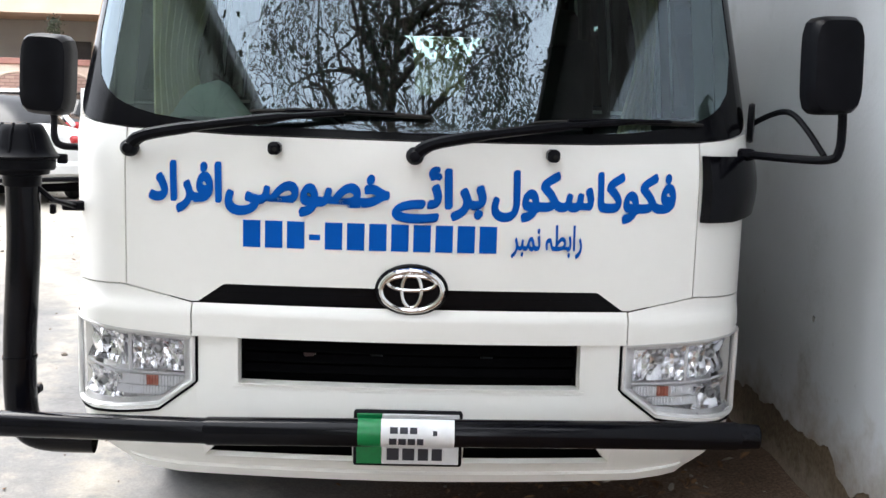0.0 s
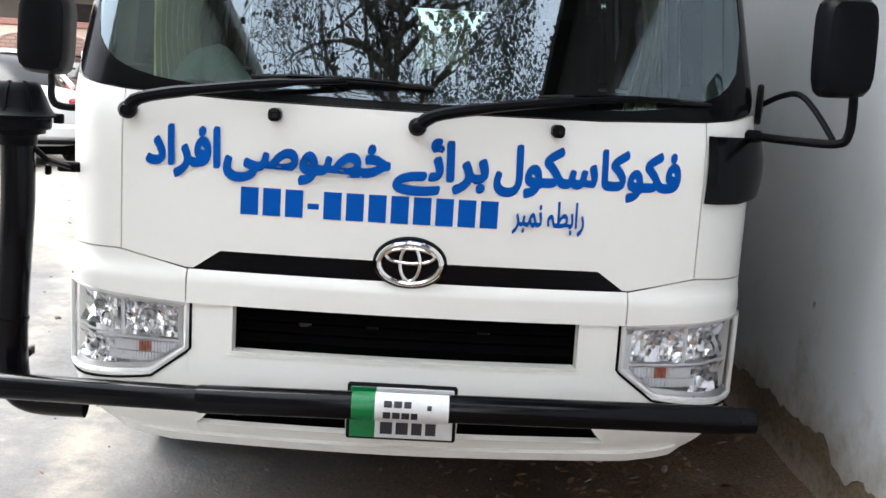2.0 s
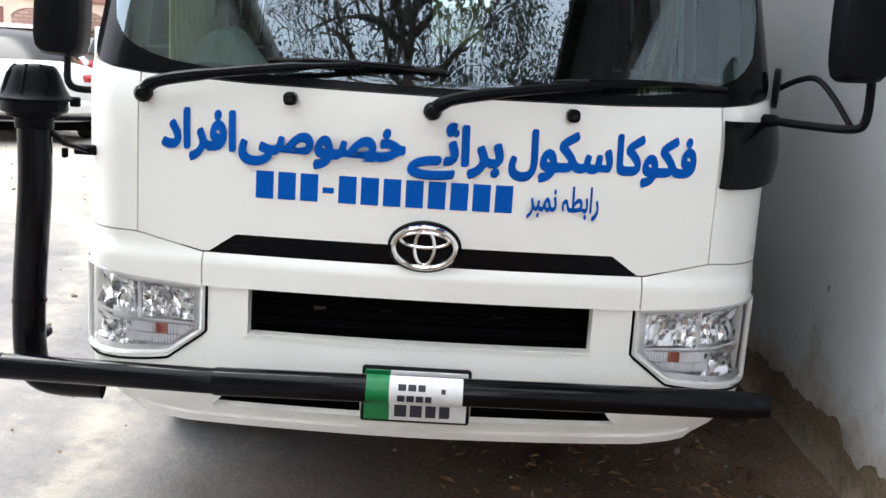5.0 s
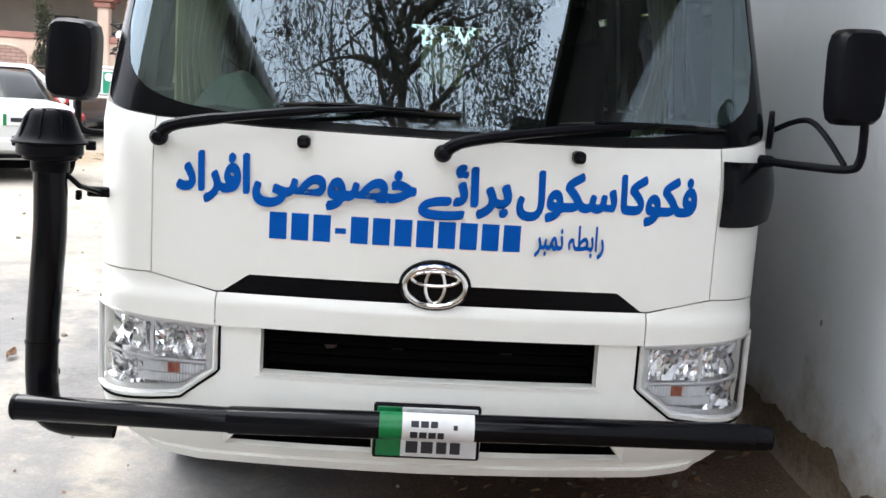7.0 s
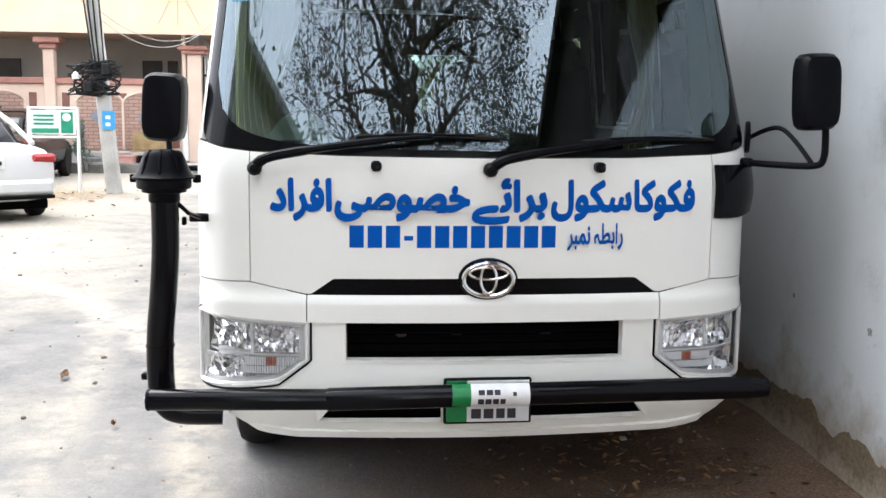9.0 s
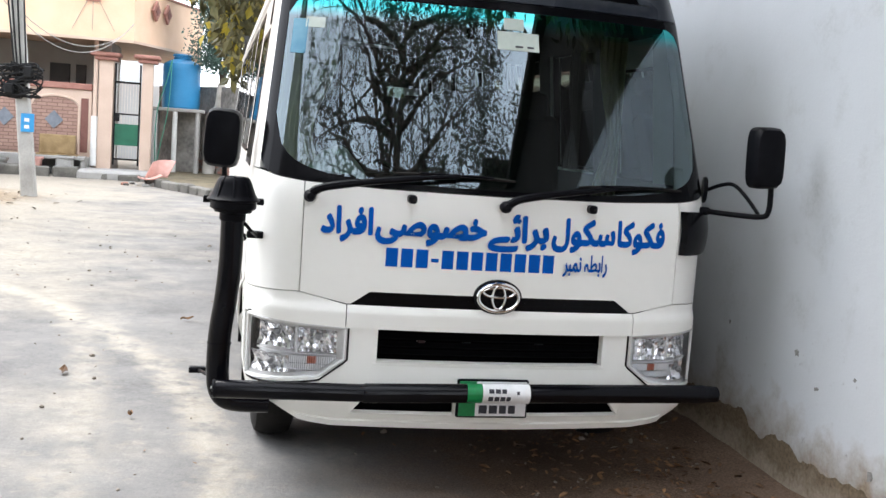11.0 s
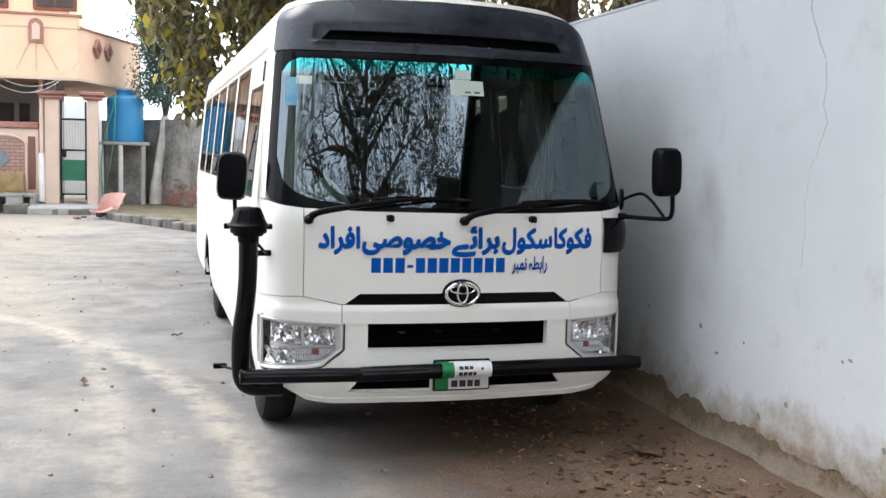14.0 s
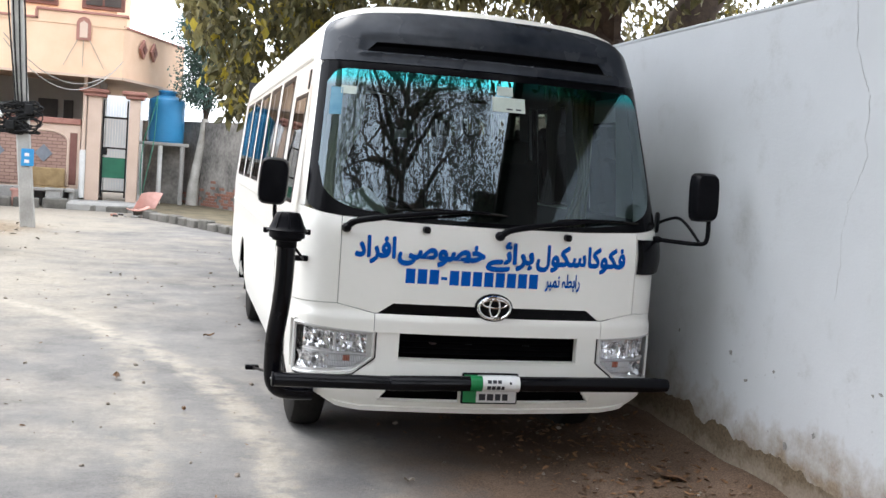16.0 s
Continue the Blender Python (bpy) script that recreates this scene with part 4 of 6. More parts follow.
# ---- cabin ----
g = Geo()
rows = []
for y, z in ((0.16, 1.16), (0.20, 1.27), (0.40, 1.30), (0.62, 1.27), (0.72, 1.18), (0.74, 0.80)):
    rows.append([(x, y + 0.25 * (abs(x) / 0.95) ** 3, z + 0.015 * math.sin(x * 6)) for x in spans(-0.93, 0.93, 16)])
part("dashboard", Geo().sheet(rows, 0.02, (0, 0.6, 0)), DASH, bus, "dark grey dashboard")
part("instrument_hood", Geo().box(-0.66, -0.24, 0.48, 0.74, 1.22, 1.37, 0.05), DASH, bus)
g = Geo()
oval(g, 0.20, 0.20, 0, 0, 0, 0.015, 32)
wheelm = pose(-0.45, 0.84, 1.26, -38, 0, 0)
steer = part("steering_wheel", Geo().add(g.v, g.f, wheelm), PLASTIC, bus, "black steering wheel")
part("steering_hub", Geo().lathe([(0.0, -0.02), (0.06, -0.02), (0.05, 0.02), (0.0, 0.03)], wheelm @ pose(0, 0, 0, 90), 20).box(-0.19, 0.19, -0.01, 0.01, -0.02, 0.02, 0.006, wheelm), PLASTIC, steer)


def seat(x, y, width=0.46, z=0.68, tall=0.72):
    st = part("seat", Geo().box(x - width / 2, x + width / 2, y, y + 0.46, z + 0.30, z + 0.45, 0.05), FABRIC, bus, "fabric passenger seat, near black with the cabin's shade in its colour")
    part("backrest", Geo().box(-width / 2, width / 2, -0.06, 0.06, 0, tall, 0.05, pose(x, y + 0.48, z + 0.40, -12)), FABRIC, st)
    part("headrest", Geo().box(-width * 0.36, width * 0.36, -0.055, 0.055, tall - 0.16, tall + 0.13, 0.04, pose(x, y + 0.48, z + 0.40, -12)), SHADEDHEADREST, st, "headrest cover, darkened in colour for the cabin's shade")
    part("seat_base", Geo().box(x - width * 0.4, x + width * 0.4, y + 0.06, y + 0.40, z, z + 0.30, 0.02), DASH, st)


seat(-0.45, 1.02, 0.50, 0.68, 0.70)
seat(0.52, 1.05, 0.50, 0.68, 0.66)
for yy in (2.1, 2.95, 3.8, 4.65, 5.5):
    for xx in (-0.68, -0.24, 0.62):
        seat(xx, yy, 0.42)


def curtain(x, y0, y1, z0, z1, s, folds=7, tie=0.5):
    """A gathered cloth along the side, tied in at mid height."""
    rows = []
    for k in range(15):
        f = k / 14
        z = z1 + (z0 - z1) * f
        pinch = 1.0 - tie * math.exp(-((f - 0.62) / 0.2) ** 2)
        row = []
        for j in range(folds * 6 + 1):
            t = j / (folds * 6)
            yy = y0 + (y1 - y0) * t * pinch
            row.append((s * (x - 0.03 - 0.028 * math.sin(2 * math.pi * folds * t) * pinch), yy, z))
        rows.append(row)
    return Geo().sheet(rows, 0.004, (0, (y0 + y1) / 2, 1.6))


def drape(p, q, z0, z1, folds, tie, at=0.6):
    """A gathered cloth hung from p to q, drawn in towards p at the tie."""
    rows = []
    d = Vector((q[0] - p[0], q[1] - p[1], 0))
    o = Vector((-d.y, d.x, 0)).normalized()
    for k in range(19):
        f = k / 18
        pinch = 1.0 - tie * math.exp(-((f - at) / 0.26) ** 2)
        rows.append([Vector((p[0], p[1], z1 + (z0 - z1) * f)) + d * t * pinch + o * 0.022 * math.sin(2 * math.pi * folds * t) * (0.5 + 0.5 * pinch) for t in spans(0, 1, folds * 6)])
    return Geo().sheet(rows, 0.004, (0, 5, 1.6))


part("curtain", drape((-0.94, 0.82), (-0.66, 0.62), 1.28, 2.14, 8, 0.35, 0.7), CURTAIN, bus, "olive beige curtain tied back at the cab window")
part("curtain", drape((0.89, 0.98), (0.76, 1.02), 1.28, 2.14, 4, 0.5), CURTAIN, bus, "olive beige curtain tied back at the cab window")
for s in (-1, 1):
    for a, b in WINDOWS:
        part("curtain", curtain(0.92, a + 0.02, a + 0.22, 1.42, 2.12, s, 4, 0.4), SHADEDCURTAIN, bus)
# things at the windscreen
DASHCLOTH = material("pale_green_cloth", (0.56, 0.64, 0.56), (0.70, 0.77, 0.70), 6, 0.85, bump=0.3, fine=60)
part("dash_cloth", Geo().sheet([[(x, 0.40 + 0.20 * k / 8, 1.29 + (0.20 - 0.25 * abs(x + 0.66)) * math.sin(math.pi * (x + 0.86) / 0.38) * math.sin(math.pi * (k + 1.5) / 10) + 0.012 * math.sin(31 * x + 2 * k)) for x in spans(-0.86, -0.48, 20)] for k in range(9)], 0.006, (0, 0.5, 0.5)), DASHCLOTH, bus, "pale green cloth heaped on the dashboard")
for x0, x1, z0, z1, mt, lb in ((-0.02, 0.17, 1.955, 2.035, PAPER, "white permit sticker"), (0.01, 0.10, 2.045, 2.095, PAPER, "white paper slip"), (-0.845, -0.765, 1.985, 2.03, PAPER, "small white sticker"), (-0.905, -0.845, 1.87, 2.02, STICKBLUE, "pale blue sticker")):
    part("sticker", front([x0 / half(z0), (x0 + x1) / 2 / half(z0), x1 / half(z0)], lambda u: z0, lambda u: z1, 1, 0.003, 0.0015), mt, bus, lb)
for x0, x1 in ((0.06, 0.095), (0.115, 0.145)):
    part("sticker_bar", front([x0 / half(1.97), x1 / half(1.97)], lambda u: 1.968, lambda u: 1.976, 1, 0.0045, 0.0012), INK, bus)
part("inner_mirror", Geo().box(-0.13, 0.13, 0.36, 0.385, 2.0, 2.075, 0.012).tube([(0, 0.39, 2.06), (0, 0.40, 2.14)], 0.009, 8), PLASTIC, bus)


# ---- ground ----
def fbm(x, y, s=1.0, o=4):
    return noise.fractal((x * s, y * s, 3.7), 1.0, 2.0, o)


def ground_z(x, y):
    """Flat road with a low bank of earth against the wall and small unevenness."""
    z = 0.012 * fbm(x, y, 0.6)
    if x > 0.55:
        z += 0.085 * min(1.0, (x - 0.55) / 0.8) * lerp(y, [-14, -3, 1, 4, 30], [0.4, 0.75, 1.25, 1.0, 0.6]) + 0.02 * fbm(x, y, 3.0) * min(1, (x - 0.55) / 0.4)
    near = max(0.0, 1 - max(abs(x) / 12, abs(y - 3) / 18) ** 4)
    return z * near


m = bpy.data.materials.new("ground_mix")
m.use_nodes = True
n, l = m.node_tree.nodes, m.node_tree.links
pb = n["Principled BSDF"]
co, sep = n.new("ShaderNodeTexCoord"), n.new("ShaderNodeSeparateXYZ")
l.new(co.outputs["Object"], sep.inputs[0])


def gnoise(scale, detail=6.0, rough=0.55, dist=0.0):
    t = n.new("ShaderNodeTexNoise")
    t.inputs["Scale"].default_value, t.inputs["Detail"].default_value, t.inputs["Roughness"].default_value, t.inputs["Distortion"].default_value = scale, detail, rough, dist
    l.new(co.outputs["Object"], t.inputs["Vector"])
    return t.outputs["Fac"]


def gramp(sock, *stops):
    r = n.new("ShaderNodeValToRGB")
    while len(r.color_ramp.elements) < len(stops):
        r.color_ramp.elements.new(0.5)
    for e, (p_, c_) in zip(r.color_ramp.elements, stops):
        e.position, e.color = p_, (*c_, 1)
    l.new(sock, r.inputs["Fac"])
    return r.outputs["Color"]


def gmath(op, a_, b_):
    t = n.new("ShaderNodeMath")
    t.operation = op
    for k, v in enumerate((a_, b_)):
        if isinstance(v, (int, float)):
            t.inputs[k].default_value = v
        else:
            l.new(v, t.inputs[k])
    return t.outputs[0]


def gmix(fac, a_, b_):
    t = n.new("ShaderNodeMix")
    t.data_type = "RGBA"
    l.new(fac, t.inputs[0])
    for k, v in ((6, a_), (7, b_)):
        l.new(v, t.inputs[k])
    return t.outputs[2]


def gstep(sock, lo, hi):
    t = n.new("ShaderNodeMapRange")
    t.inputs["From Min"].default_value, t.inputs["From Max"].default_value = lo, hi
    l.new(sock, t.inputs["Value"])
    return t.outputs[0]


big, midn, small, grit = gnoise(0.5), gnoise(2.2, 8, 0.6), gnoise(14, 8, 0.65), gnoise(90, 4, 0.7)
blotch, spots, pebbly = gnoise(0.9, 7, 0.62, 0.6), gnoise(5.5, 6, 0.6), gnoise(36, 3, 0.75)
mottle = gmath("ADD", gmath("ADD", gmath("MULTIPLY", blotch, 0.34), gmath("MULTIPLY", midn, 0.24)), gmath("ADD", gmath("MULTIPLY", gmath("ADD", gmath("MULTIPLY", small, 0.45), gmath("MULTIPLY", pebbly, 0.55)), 0.24), gmath("MULTIPLY", grit, 0.18)))
road_c = gramp(mottle, (0.38, (0.085, 0.081, 0.079)), (0.47, (0.150, 0.145, 0.142)), (0.54, (0.190, 0.183, 0.175)), (0.63, (0.275, 0.26, 0.238)))
sand_c = gramp(gmath("ADD", gmath("MULTIPLY", small, 0.6), gmath("MULTIPLY", grit, 0.4)), (0.36, (0.225, 0.198, 0.160)), (0.64, (0.365, 0.33, 0.275)))
soil_c = gramp(gmath("ADD", gmath("MULTIPLY", midn, 0.4), gmath("MULTIPLY", grit, 0.6)), (0.36, (0.050, 0.031, 0.021)), (0.5, (0.115, 0.075, 0.051)), (0.66, (0.23, 0.16, 0.115)))
drift_c = gramp(gmath("ADD", gmath("MULTIPLY", small, 0.6), gmath("MULTIPLY", grit, 0.4)), (0.36, (0.29, 0.255, 0.205)), (0.64, (0.45, 0.41, 0.345)))
# pale dust lies in patches, thickest towards the far verge
sandy = gmath("MULTIPLY", gstep(gmath("ADD", gmath("ADD", gmath("MULTIPLY", gstep(sep.outputs["X"], -1.2, -4.6), 0.30), gmath("MULTIPLY", gstep(sep.outputs["Y"], 1.0, 9.0), 0.10)), gmath("ADD", gmath("MULTIPLY", big, 0.6), gmath("MULTIPLY", midn, 0.4))), 0.58, 0.84), 0.85)
dusty = gmath("MULTIPLY", gstep(spots, 0.60, 0.70), gmath("MULTIPLY", gstep(blotch, 0.46, 0.60), 0.55))
# earth by the wall, spread under the bus to paint its shadow darker
soil_or_shaded = gstep(gmath("ADD", gmath("ADD", sep.outputs["X"], gmath("ADD", gmath("MULTIPLY", midn, 1.3), gmath("MULTIPLY", small, 0.5))), gmath("MULTIPLY", sep.outputs["Y"], -0.10)), 0.10, 0.95)


def streak_at(x0, k, width, fade, much):
    """A ragged line of drifted dust that bends with the road: x = x0 - k * y * y."""
    curve = gmath("ADD", gmath("SUBTRACT", sep.outputs["X"], x0), gmath("MULTIPLY", gmath("MULTIPLY", sep.outputs["Y"], sep.outputs["Y"]), k))
    off_ = gmath("ADD", gmath("ABSOLUTE", gmath("ADD", curve, gmath("MULTIPLY", gmath("SUBTRACT", midn, 0.5), 0.35)), 0.0), gmath("MULTIPLY", gmath("SUBTRACT", small, 0.5), 0.35))
    return gmath("MULTIPLY", gmath("MULTIPLY", gstep(off_, width, width * 0.25), gstep(sep.outputs["Y"], fade, fade - 2.0)), gmath("MULTIPLY", gstep(spots, 0.34, 0.54), much))


col = gmix(sandy, road_c, sand_c)
for st in ((-1.10, 0.068, 0.17, 7.5, 0.66), (-1.75, 0.030, 0.16, 6.0, 0.42), (-0.55, 0.11, 0.16, 3.5, 0.30)):
    col = gmix(streak_at(*st), col, drift_c)
col = gmix(soil_or_shaded, gmix(dusty, col, sand_c), soil_c)
dx, dy = gmath("ADD", sep.outputs["X"], 5.2), gmath("MULTIPLY", gmath("ADD", sep.outputs["Y"], -14.4), 0.55)
away = gmath("SQRT", gmath("ADD", gmath("MULTIPLY", dx, dx), gmath("MULTIPLY", dy, dy)), 0.0)
dirt = gstep(gmath("ADD", away, gmath("MULTIPLY", midn, 1.6)), 2.1, 1.3)
col = gmix(dirt, col, gramp(small, (0.35, (0.14, 0.10, 0.065)), (0.65, (0.30, 0.235, 0.16))))
l.new(col, pb.inputs["Base Color"])
pb.inputs["Roughness"].default_value = 0.9
pb.inputs["Specular IOR Level"].default_value = 0.25
bp = n.new("ShaderNodeBump")
bp.inputs["Strength"].default_value, bp.inputs["Distance"].default_value = 0.6, 0.012
l.new(gmath("ADD", gmath("ADD", gmath("MULTIPLY", small, 0.5), gmath("MULTIPLY", pebbly, 0.5)), gmath("MULTIPLY", grit, 0.4)), bp.inputs["Height"])
l.new(bp.outputs[0], pb.inputs["Normal"])
GROUND = m

xs = [-3000, -600, -150, -60, -30, -20] + spans(-14, -3.5, 14) + spans(-3.2, 3.2, 64) + spans(3.8, 14, 10) + [20, 30, 60, 150, 600, 3000]
ys = [-3000, -600, -150, -60, -30, -18] + spans(-12, -4, 16) + spans(-3.6, 4, 76) + spans(4.5, 30, 40) + [36, 45, 60, 150, 600, 3000]
g = Geo().grid([[(x, y, ground_z(x, y)) for x in xs] for y in ys])
tagged(solid("ground", g, GROUND, None, "", 60), "dusty grey road with sandy patches and brown earth by the wall", "ground", kind="structure")

# ---- boundary wall ----
WX = 1.403
m = bpy.data.materials.new("old_whitewash")
m.use_nodes = True
n, l = m.node_tree.nodes, m.node_tree.links
pb = n["Principled BSDF"]
co, sep = n.new("ShaderNodeTexCoord"), n.new("ShaderNodeSeparateXYZ")
l.new(co.outputs["Object"], sep.inputs[0])
cloud, blot, fine_, streak = gnoise(0.8, 6), gnoise(4.0, 8, 0.6), gnoise(60, 5, 0.6), gnoise(9, 6, 0.6, 0.5)
clean = gramp(cloud, (0.3, (0.46, 0.478, 0.495)), (0.7, (0.545, 0.565, 0.588)))
worn = gmix(gstep(blot, 0.56, 0.72), clean, gramp(fine_, (0.3, (0.40, 0.412, 0.42)), (0.7, (0.48, 0.495, 0.51))))
damp = gmath("ADD", gmath("MULTIPLY", sep.outputs["Z"], -1.65), gmath("ADD", gmath("MULTIPLY", blot, 1.0), gmath("MULTIPLY", streak, 0.5)))
stain = gramp(fine_, (0.3, (0.21, 0.16, 0.11)), (0.7, (0.33, 0.265, 0.20)))
speck = gmath("MULTIPLY", gstep(gnoise(13, 5, 0.7), 0.64, 0.74), gmath("MULTIPLY", gstep(sep.outputs["Z"], 1.05, 0.45), 0.7))
dark = gramp(fine_, (0.3, (0.16, 0.15, 0.14)), (0.7, (0.26, 0.25, 0.24)))
col = gmix(speck, gmix(gstep(damp, -0.06, 0.40), worn, stain), dark)
l.new(col, pb.inputs["Base Color"])
pb.inputs["Roughness"].default_value = 0.85
bp = n.new("ShaderNodeBump")
bp.inputs["Strength"].default_value, bp.inputs["Distance"].default_value = 0.35, 0.01
l.new(gmath("ADD", blot, gmath("MULTIPLY", fine_, 0.3)), bp.inputs["Height"])
l.new(bp.outputs[0], pb.inputs["Normal"])
WHITEWASH = m
m = bpy.data.materials.new("bare_plaster")
m.use_nodes = True
n, l = m.node_tree.nodes, m.node_tree.links
pb = n["Principled BSDF"]
co, sep = n.new("ShaderNodeTexCoord"), n.new("ShaderNodeSeparateXYZ")
l.new(co.outputs["Object"], sep.inputs[0])
blot, fine_ = gnoise(6.0, 7, 0.62), gnoise(60, 5, 0.6)
pale = gramp(gmath("ADD", gmath("MULTIPLY", blot, 0.6), gmath("MULTIPLY", fine_, 0.4)), (0.35, (0.20, 0.158, 0.118)), (0.65, (0.34, 0.285, 0.225)))
brown = gramp(fine_, (0.3, (0.10, 0.072, 0.043)), (0.7, (0.20, 0.15, 0.098)))
l.new(gmix(gstep(gmath("ADD", gmath("MULTIPLY", sep.outputs["Z"], 2.2), blot), 0.76, 0.94), pale, brown), pb.inputs["Base Color"])
pb.inputs["Roughness"].default_value = 0.92
bp = n.new("ShaderNodeBump")
bp.inputs["Strength"].default_value, bp.inputs["Distance"].default_value = 0.6, 0.01
l.new(gmath("ADD", blot, gmath("MULTIPLY", fine_, 0.35)), bp.inputs["Height"])
l.new(bp.outputs[0], pb.inputs["Normal"])
BAREPLASTER = m
CHIP = material("chip_grey", (0.17, 0.165, 0.155), (0.30, 0.295, 0.285), 60, 0.9)
CRACK = material("crack_grey", (0.26, 0.26, 0.26), (0.38, 0.38, 0.38), 60, 0.9)

wall = tagged(solid("wall_east", Geo().box(WX + 0.009, WX + 0.24, -14, 34, -0.3, 2.60), BAREPLASTER), "whitewashed plaster boundary wall with a stained crumbling foot", "wall", kind="structure")


def foot(y):
    """Height at which the whitewash has broken away."""
    return 0.205 + 0.11 * fbm(y, 0.3, 1.3, 4) + 0.030 * fbm(y, 5.0, 5.3, 4) + 0.018 * fbm(y, 9.0, 17.0, 4) + lerp(y, [-3, -0.65, -0.2, 0.2, 0.5, 3], [0.02, 0.05, 0.02, 0.05, 0.10, 0.0])


rows = []
wys = spans(-14, -4, 20) + spans(-3.9, 2.5, 320) + spans(2.7, 34, 60)
for k in range(13):
    f = k / 12
    row = []
    for y in wys:
        zf = foot(y)
        z = zf + (2.605 - zf) * f ** 1.6
        row.append((WX + 0.004 * fbm(y, z, 0.9) + (0.005 if k == 0 else 0), y, z))
    rows.append(row)
part("whitewash_coat", Geo().sheet(rows, 0.02, (5, 0, 1)), WHITEWASH, wall, "chalky pale grey whitewash", 50)
part("wall_coping", Geo().box(WX - 0.004, WX + 0.245, -14, 34, 2.606, 2.632, 0.01), WHITEWASH, wall)
random.seed(11)
for y, z, r in ((-0.07, 0.705, 0.022), (-0.51, 0.69, 0.016), (-0.25, 0.585, 0.016), (-1.35, 0.76, 0.018), (-1.3, 0.745, 0.012), (0.55, 0.73, 0.014), (-0.9, 0.45, 0.016), (-1.9, 0.62, 0.02), (-0.67, 0.335, 0.028), (-1.6, 0.42, 0.018)):
    poly = [(r * (0.25 + 0.85 * random.random()) * math.cos(a), r * (0.25 + 0.75 * random.random()) * math.sin(a)) for a in (2 * math.pi * k / 9 for k in range(9))]
    part("chip", Geo().prism(poly, 0.004, Matrix.Translation((WX - 0.004, y, z)) @ pose(0, 0, 0, 0, 0, -90)), CHIP, wall)
for line in (((-0.90, 2.56), (-0.93, 2.35), (-1.00, 2.2), (-1.06, 2.10)), ((-1.06, 2.10), (-1.07, 2.02), (-1.06, 1.90), (-1.09, 1.82), (-1.05, 1.72), (-0.98, 1.60), (-0.985, 1.56), (-0.96, 1.47)), ((-0.96, 1.47), (-0.975, 1.3), (-0.95, 1.1)), ((-2.1, 2.5), (-2.16, 2.2), (-2.11, 1.9))):
    pts = []
    for (y0, z0), (y1, z1) in zip(line, line[1:]):
        for k in range(6):
            pts.append((WX - 0.003, y0 + (y1 - y0) * k / 6 + random.uniform(-0.006, 0.006), z0 + (z1 - z0) * k / 6))
    part("crack", Geo().tube(pts, [random.uniform(0.0005, 0.0017) for _ in pts], 4), CRACK, wall)


# ---- street and houses beyond ----
PEACH = material("peach_plaster", (0.66, 0.44, 0.29), (0.77, 0.55, 0.39), 1.2, 0.85, bump=0.1, fine=40)
PINK = material("pink_plaster", (0.50, 0.37, 0.29), (0.62, 0.48, 0.39), 1.5, 0.85)
REDTRIM = material("brick_red_trim", (0.27, 0.12, 0.095), (0.38, 0.19, 0.15), 4, 0.8)
BROWNTRIM = material("brown_trim", (0.13, 0.05, 0.04), (0.20, 0.09, 0.07), 4, 0.7)
PORCH = material("porch_plaster", (0.30, 0.27, 0.24), (0.40, 0.37, 0.33), 0.9, 0.9)
CEMENT = material("grey_cement", (0.24, 0.235, 0.22), (0.42, 0.41, 0.39), 1.6, 0.9, bump=0.5, fine=30)
OLDWALL = material("mouldy_plaster", (0.085, 0.08, 0.075), (0.36, 0.34, 0.31), 1.5, 0.95, bump=0.5, fine=12)
BRICK = material("old_brick", (0.22, 0.10, 0.075), (0.36, 0.18, 0.13), 6, 0.9, bump=0.4, fine=30, island=0.2)
DARKWOOD = material("dark_opening", (0.03, 0.025, 0.022), (0.06, 0.05, 0.045), 3, 0.7)
TANKBLUE = material("tank_blue", (0.02, 0.20, 0.42), (0.04, 0.27, 0.52), 2, 0.35, 0.5)
GREENPANEL = material("green_panel", (0.006, 0.09, 0.05), (0.015, 0.14, 0.075), 4, 0.5)
IRON = material("black_iron", (0.008, 0.008, 0.009), (0.022, 0.022, 0.022), 10, 0.5, 0.7, spec=0.15)
WHITEPIPE = material("white_pipe", (0.62, 0.62, 0.60), (0.74, 0.74, 0.72), 5, 0.5)
ROPE = material("green_rope", (0.05, 0.26, 0.18), (0.10, 0.36, 0.24), 20, 0.8)
SALMON = material("faded_pink_plastic", (0.48, 0.25, 0.21), (0.58, 0.33, 0.28), 8, 0.6)
BLUESIGN = material("blue_enamel", (0.02, 0.22, 0.50), (0.04, 0.30, 0.58), 8, 0.4)
BOARDGREEN = material("sign_green", (0.0, 0.20, 0.11), (0.01, 0.27, 0.15), 6, 0.4)
BARK = material("dark_bark", (0.035, 0.024, 0.018), (0.10, 0.07, 0.05), 5, 0.95, bump=0.8, fine=25)
LIMEWASH = material("limewashed_bark", (0.36, 0.34, 0.30), (0.62, 0.60, 0.56), 3, 0.95, bump=0.5, fine=25)


def leafy(name, a, b, spread):
    """Thin leaves that let some light through, uneven from leaf to leaf."""
    mt = material(name, a, b, 1.2, 0.45, 0.65, fine=9, island=spread)
    n_, l_ = mt.node_tree.nodes, mt.node_tree.links
    pr, tl, mx = n_["Principled BSDF"], n_.new("ShaderNodeBsdfTranslucent"), n_.new("ShaderNodeMixShader")
    src = pr.inputs["Base Color"].links[0].from_socket
    l_.new(src, tl.inputs["Color"])
    mx.inputs["Fac"].default_value = 0.35
    l_.new(pr.outputs[0], mx.inputs[1])
    l_.new(tl.outputs[0], mx.inputs[2])
    l_.new(mx.outputs[0], n_["Material Output"].inputs["Surface"])
    return mt


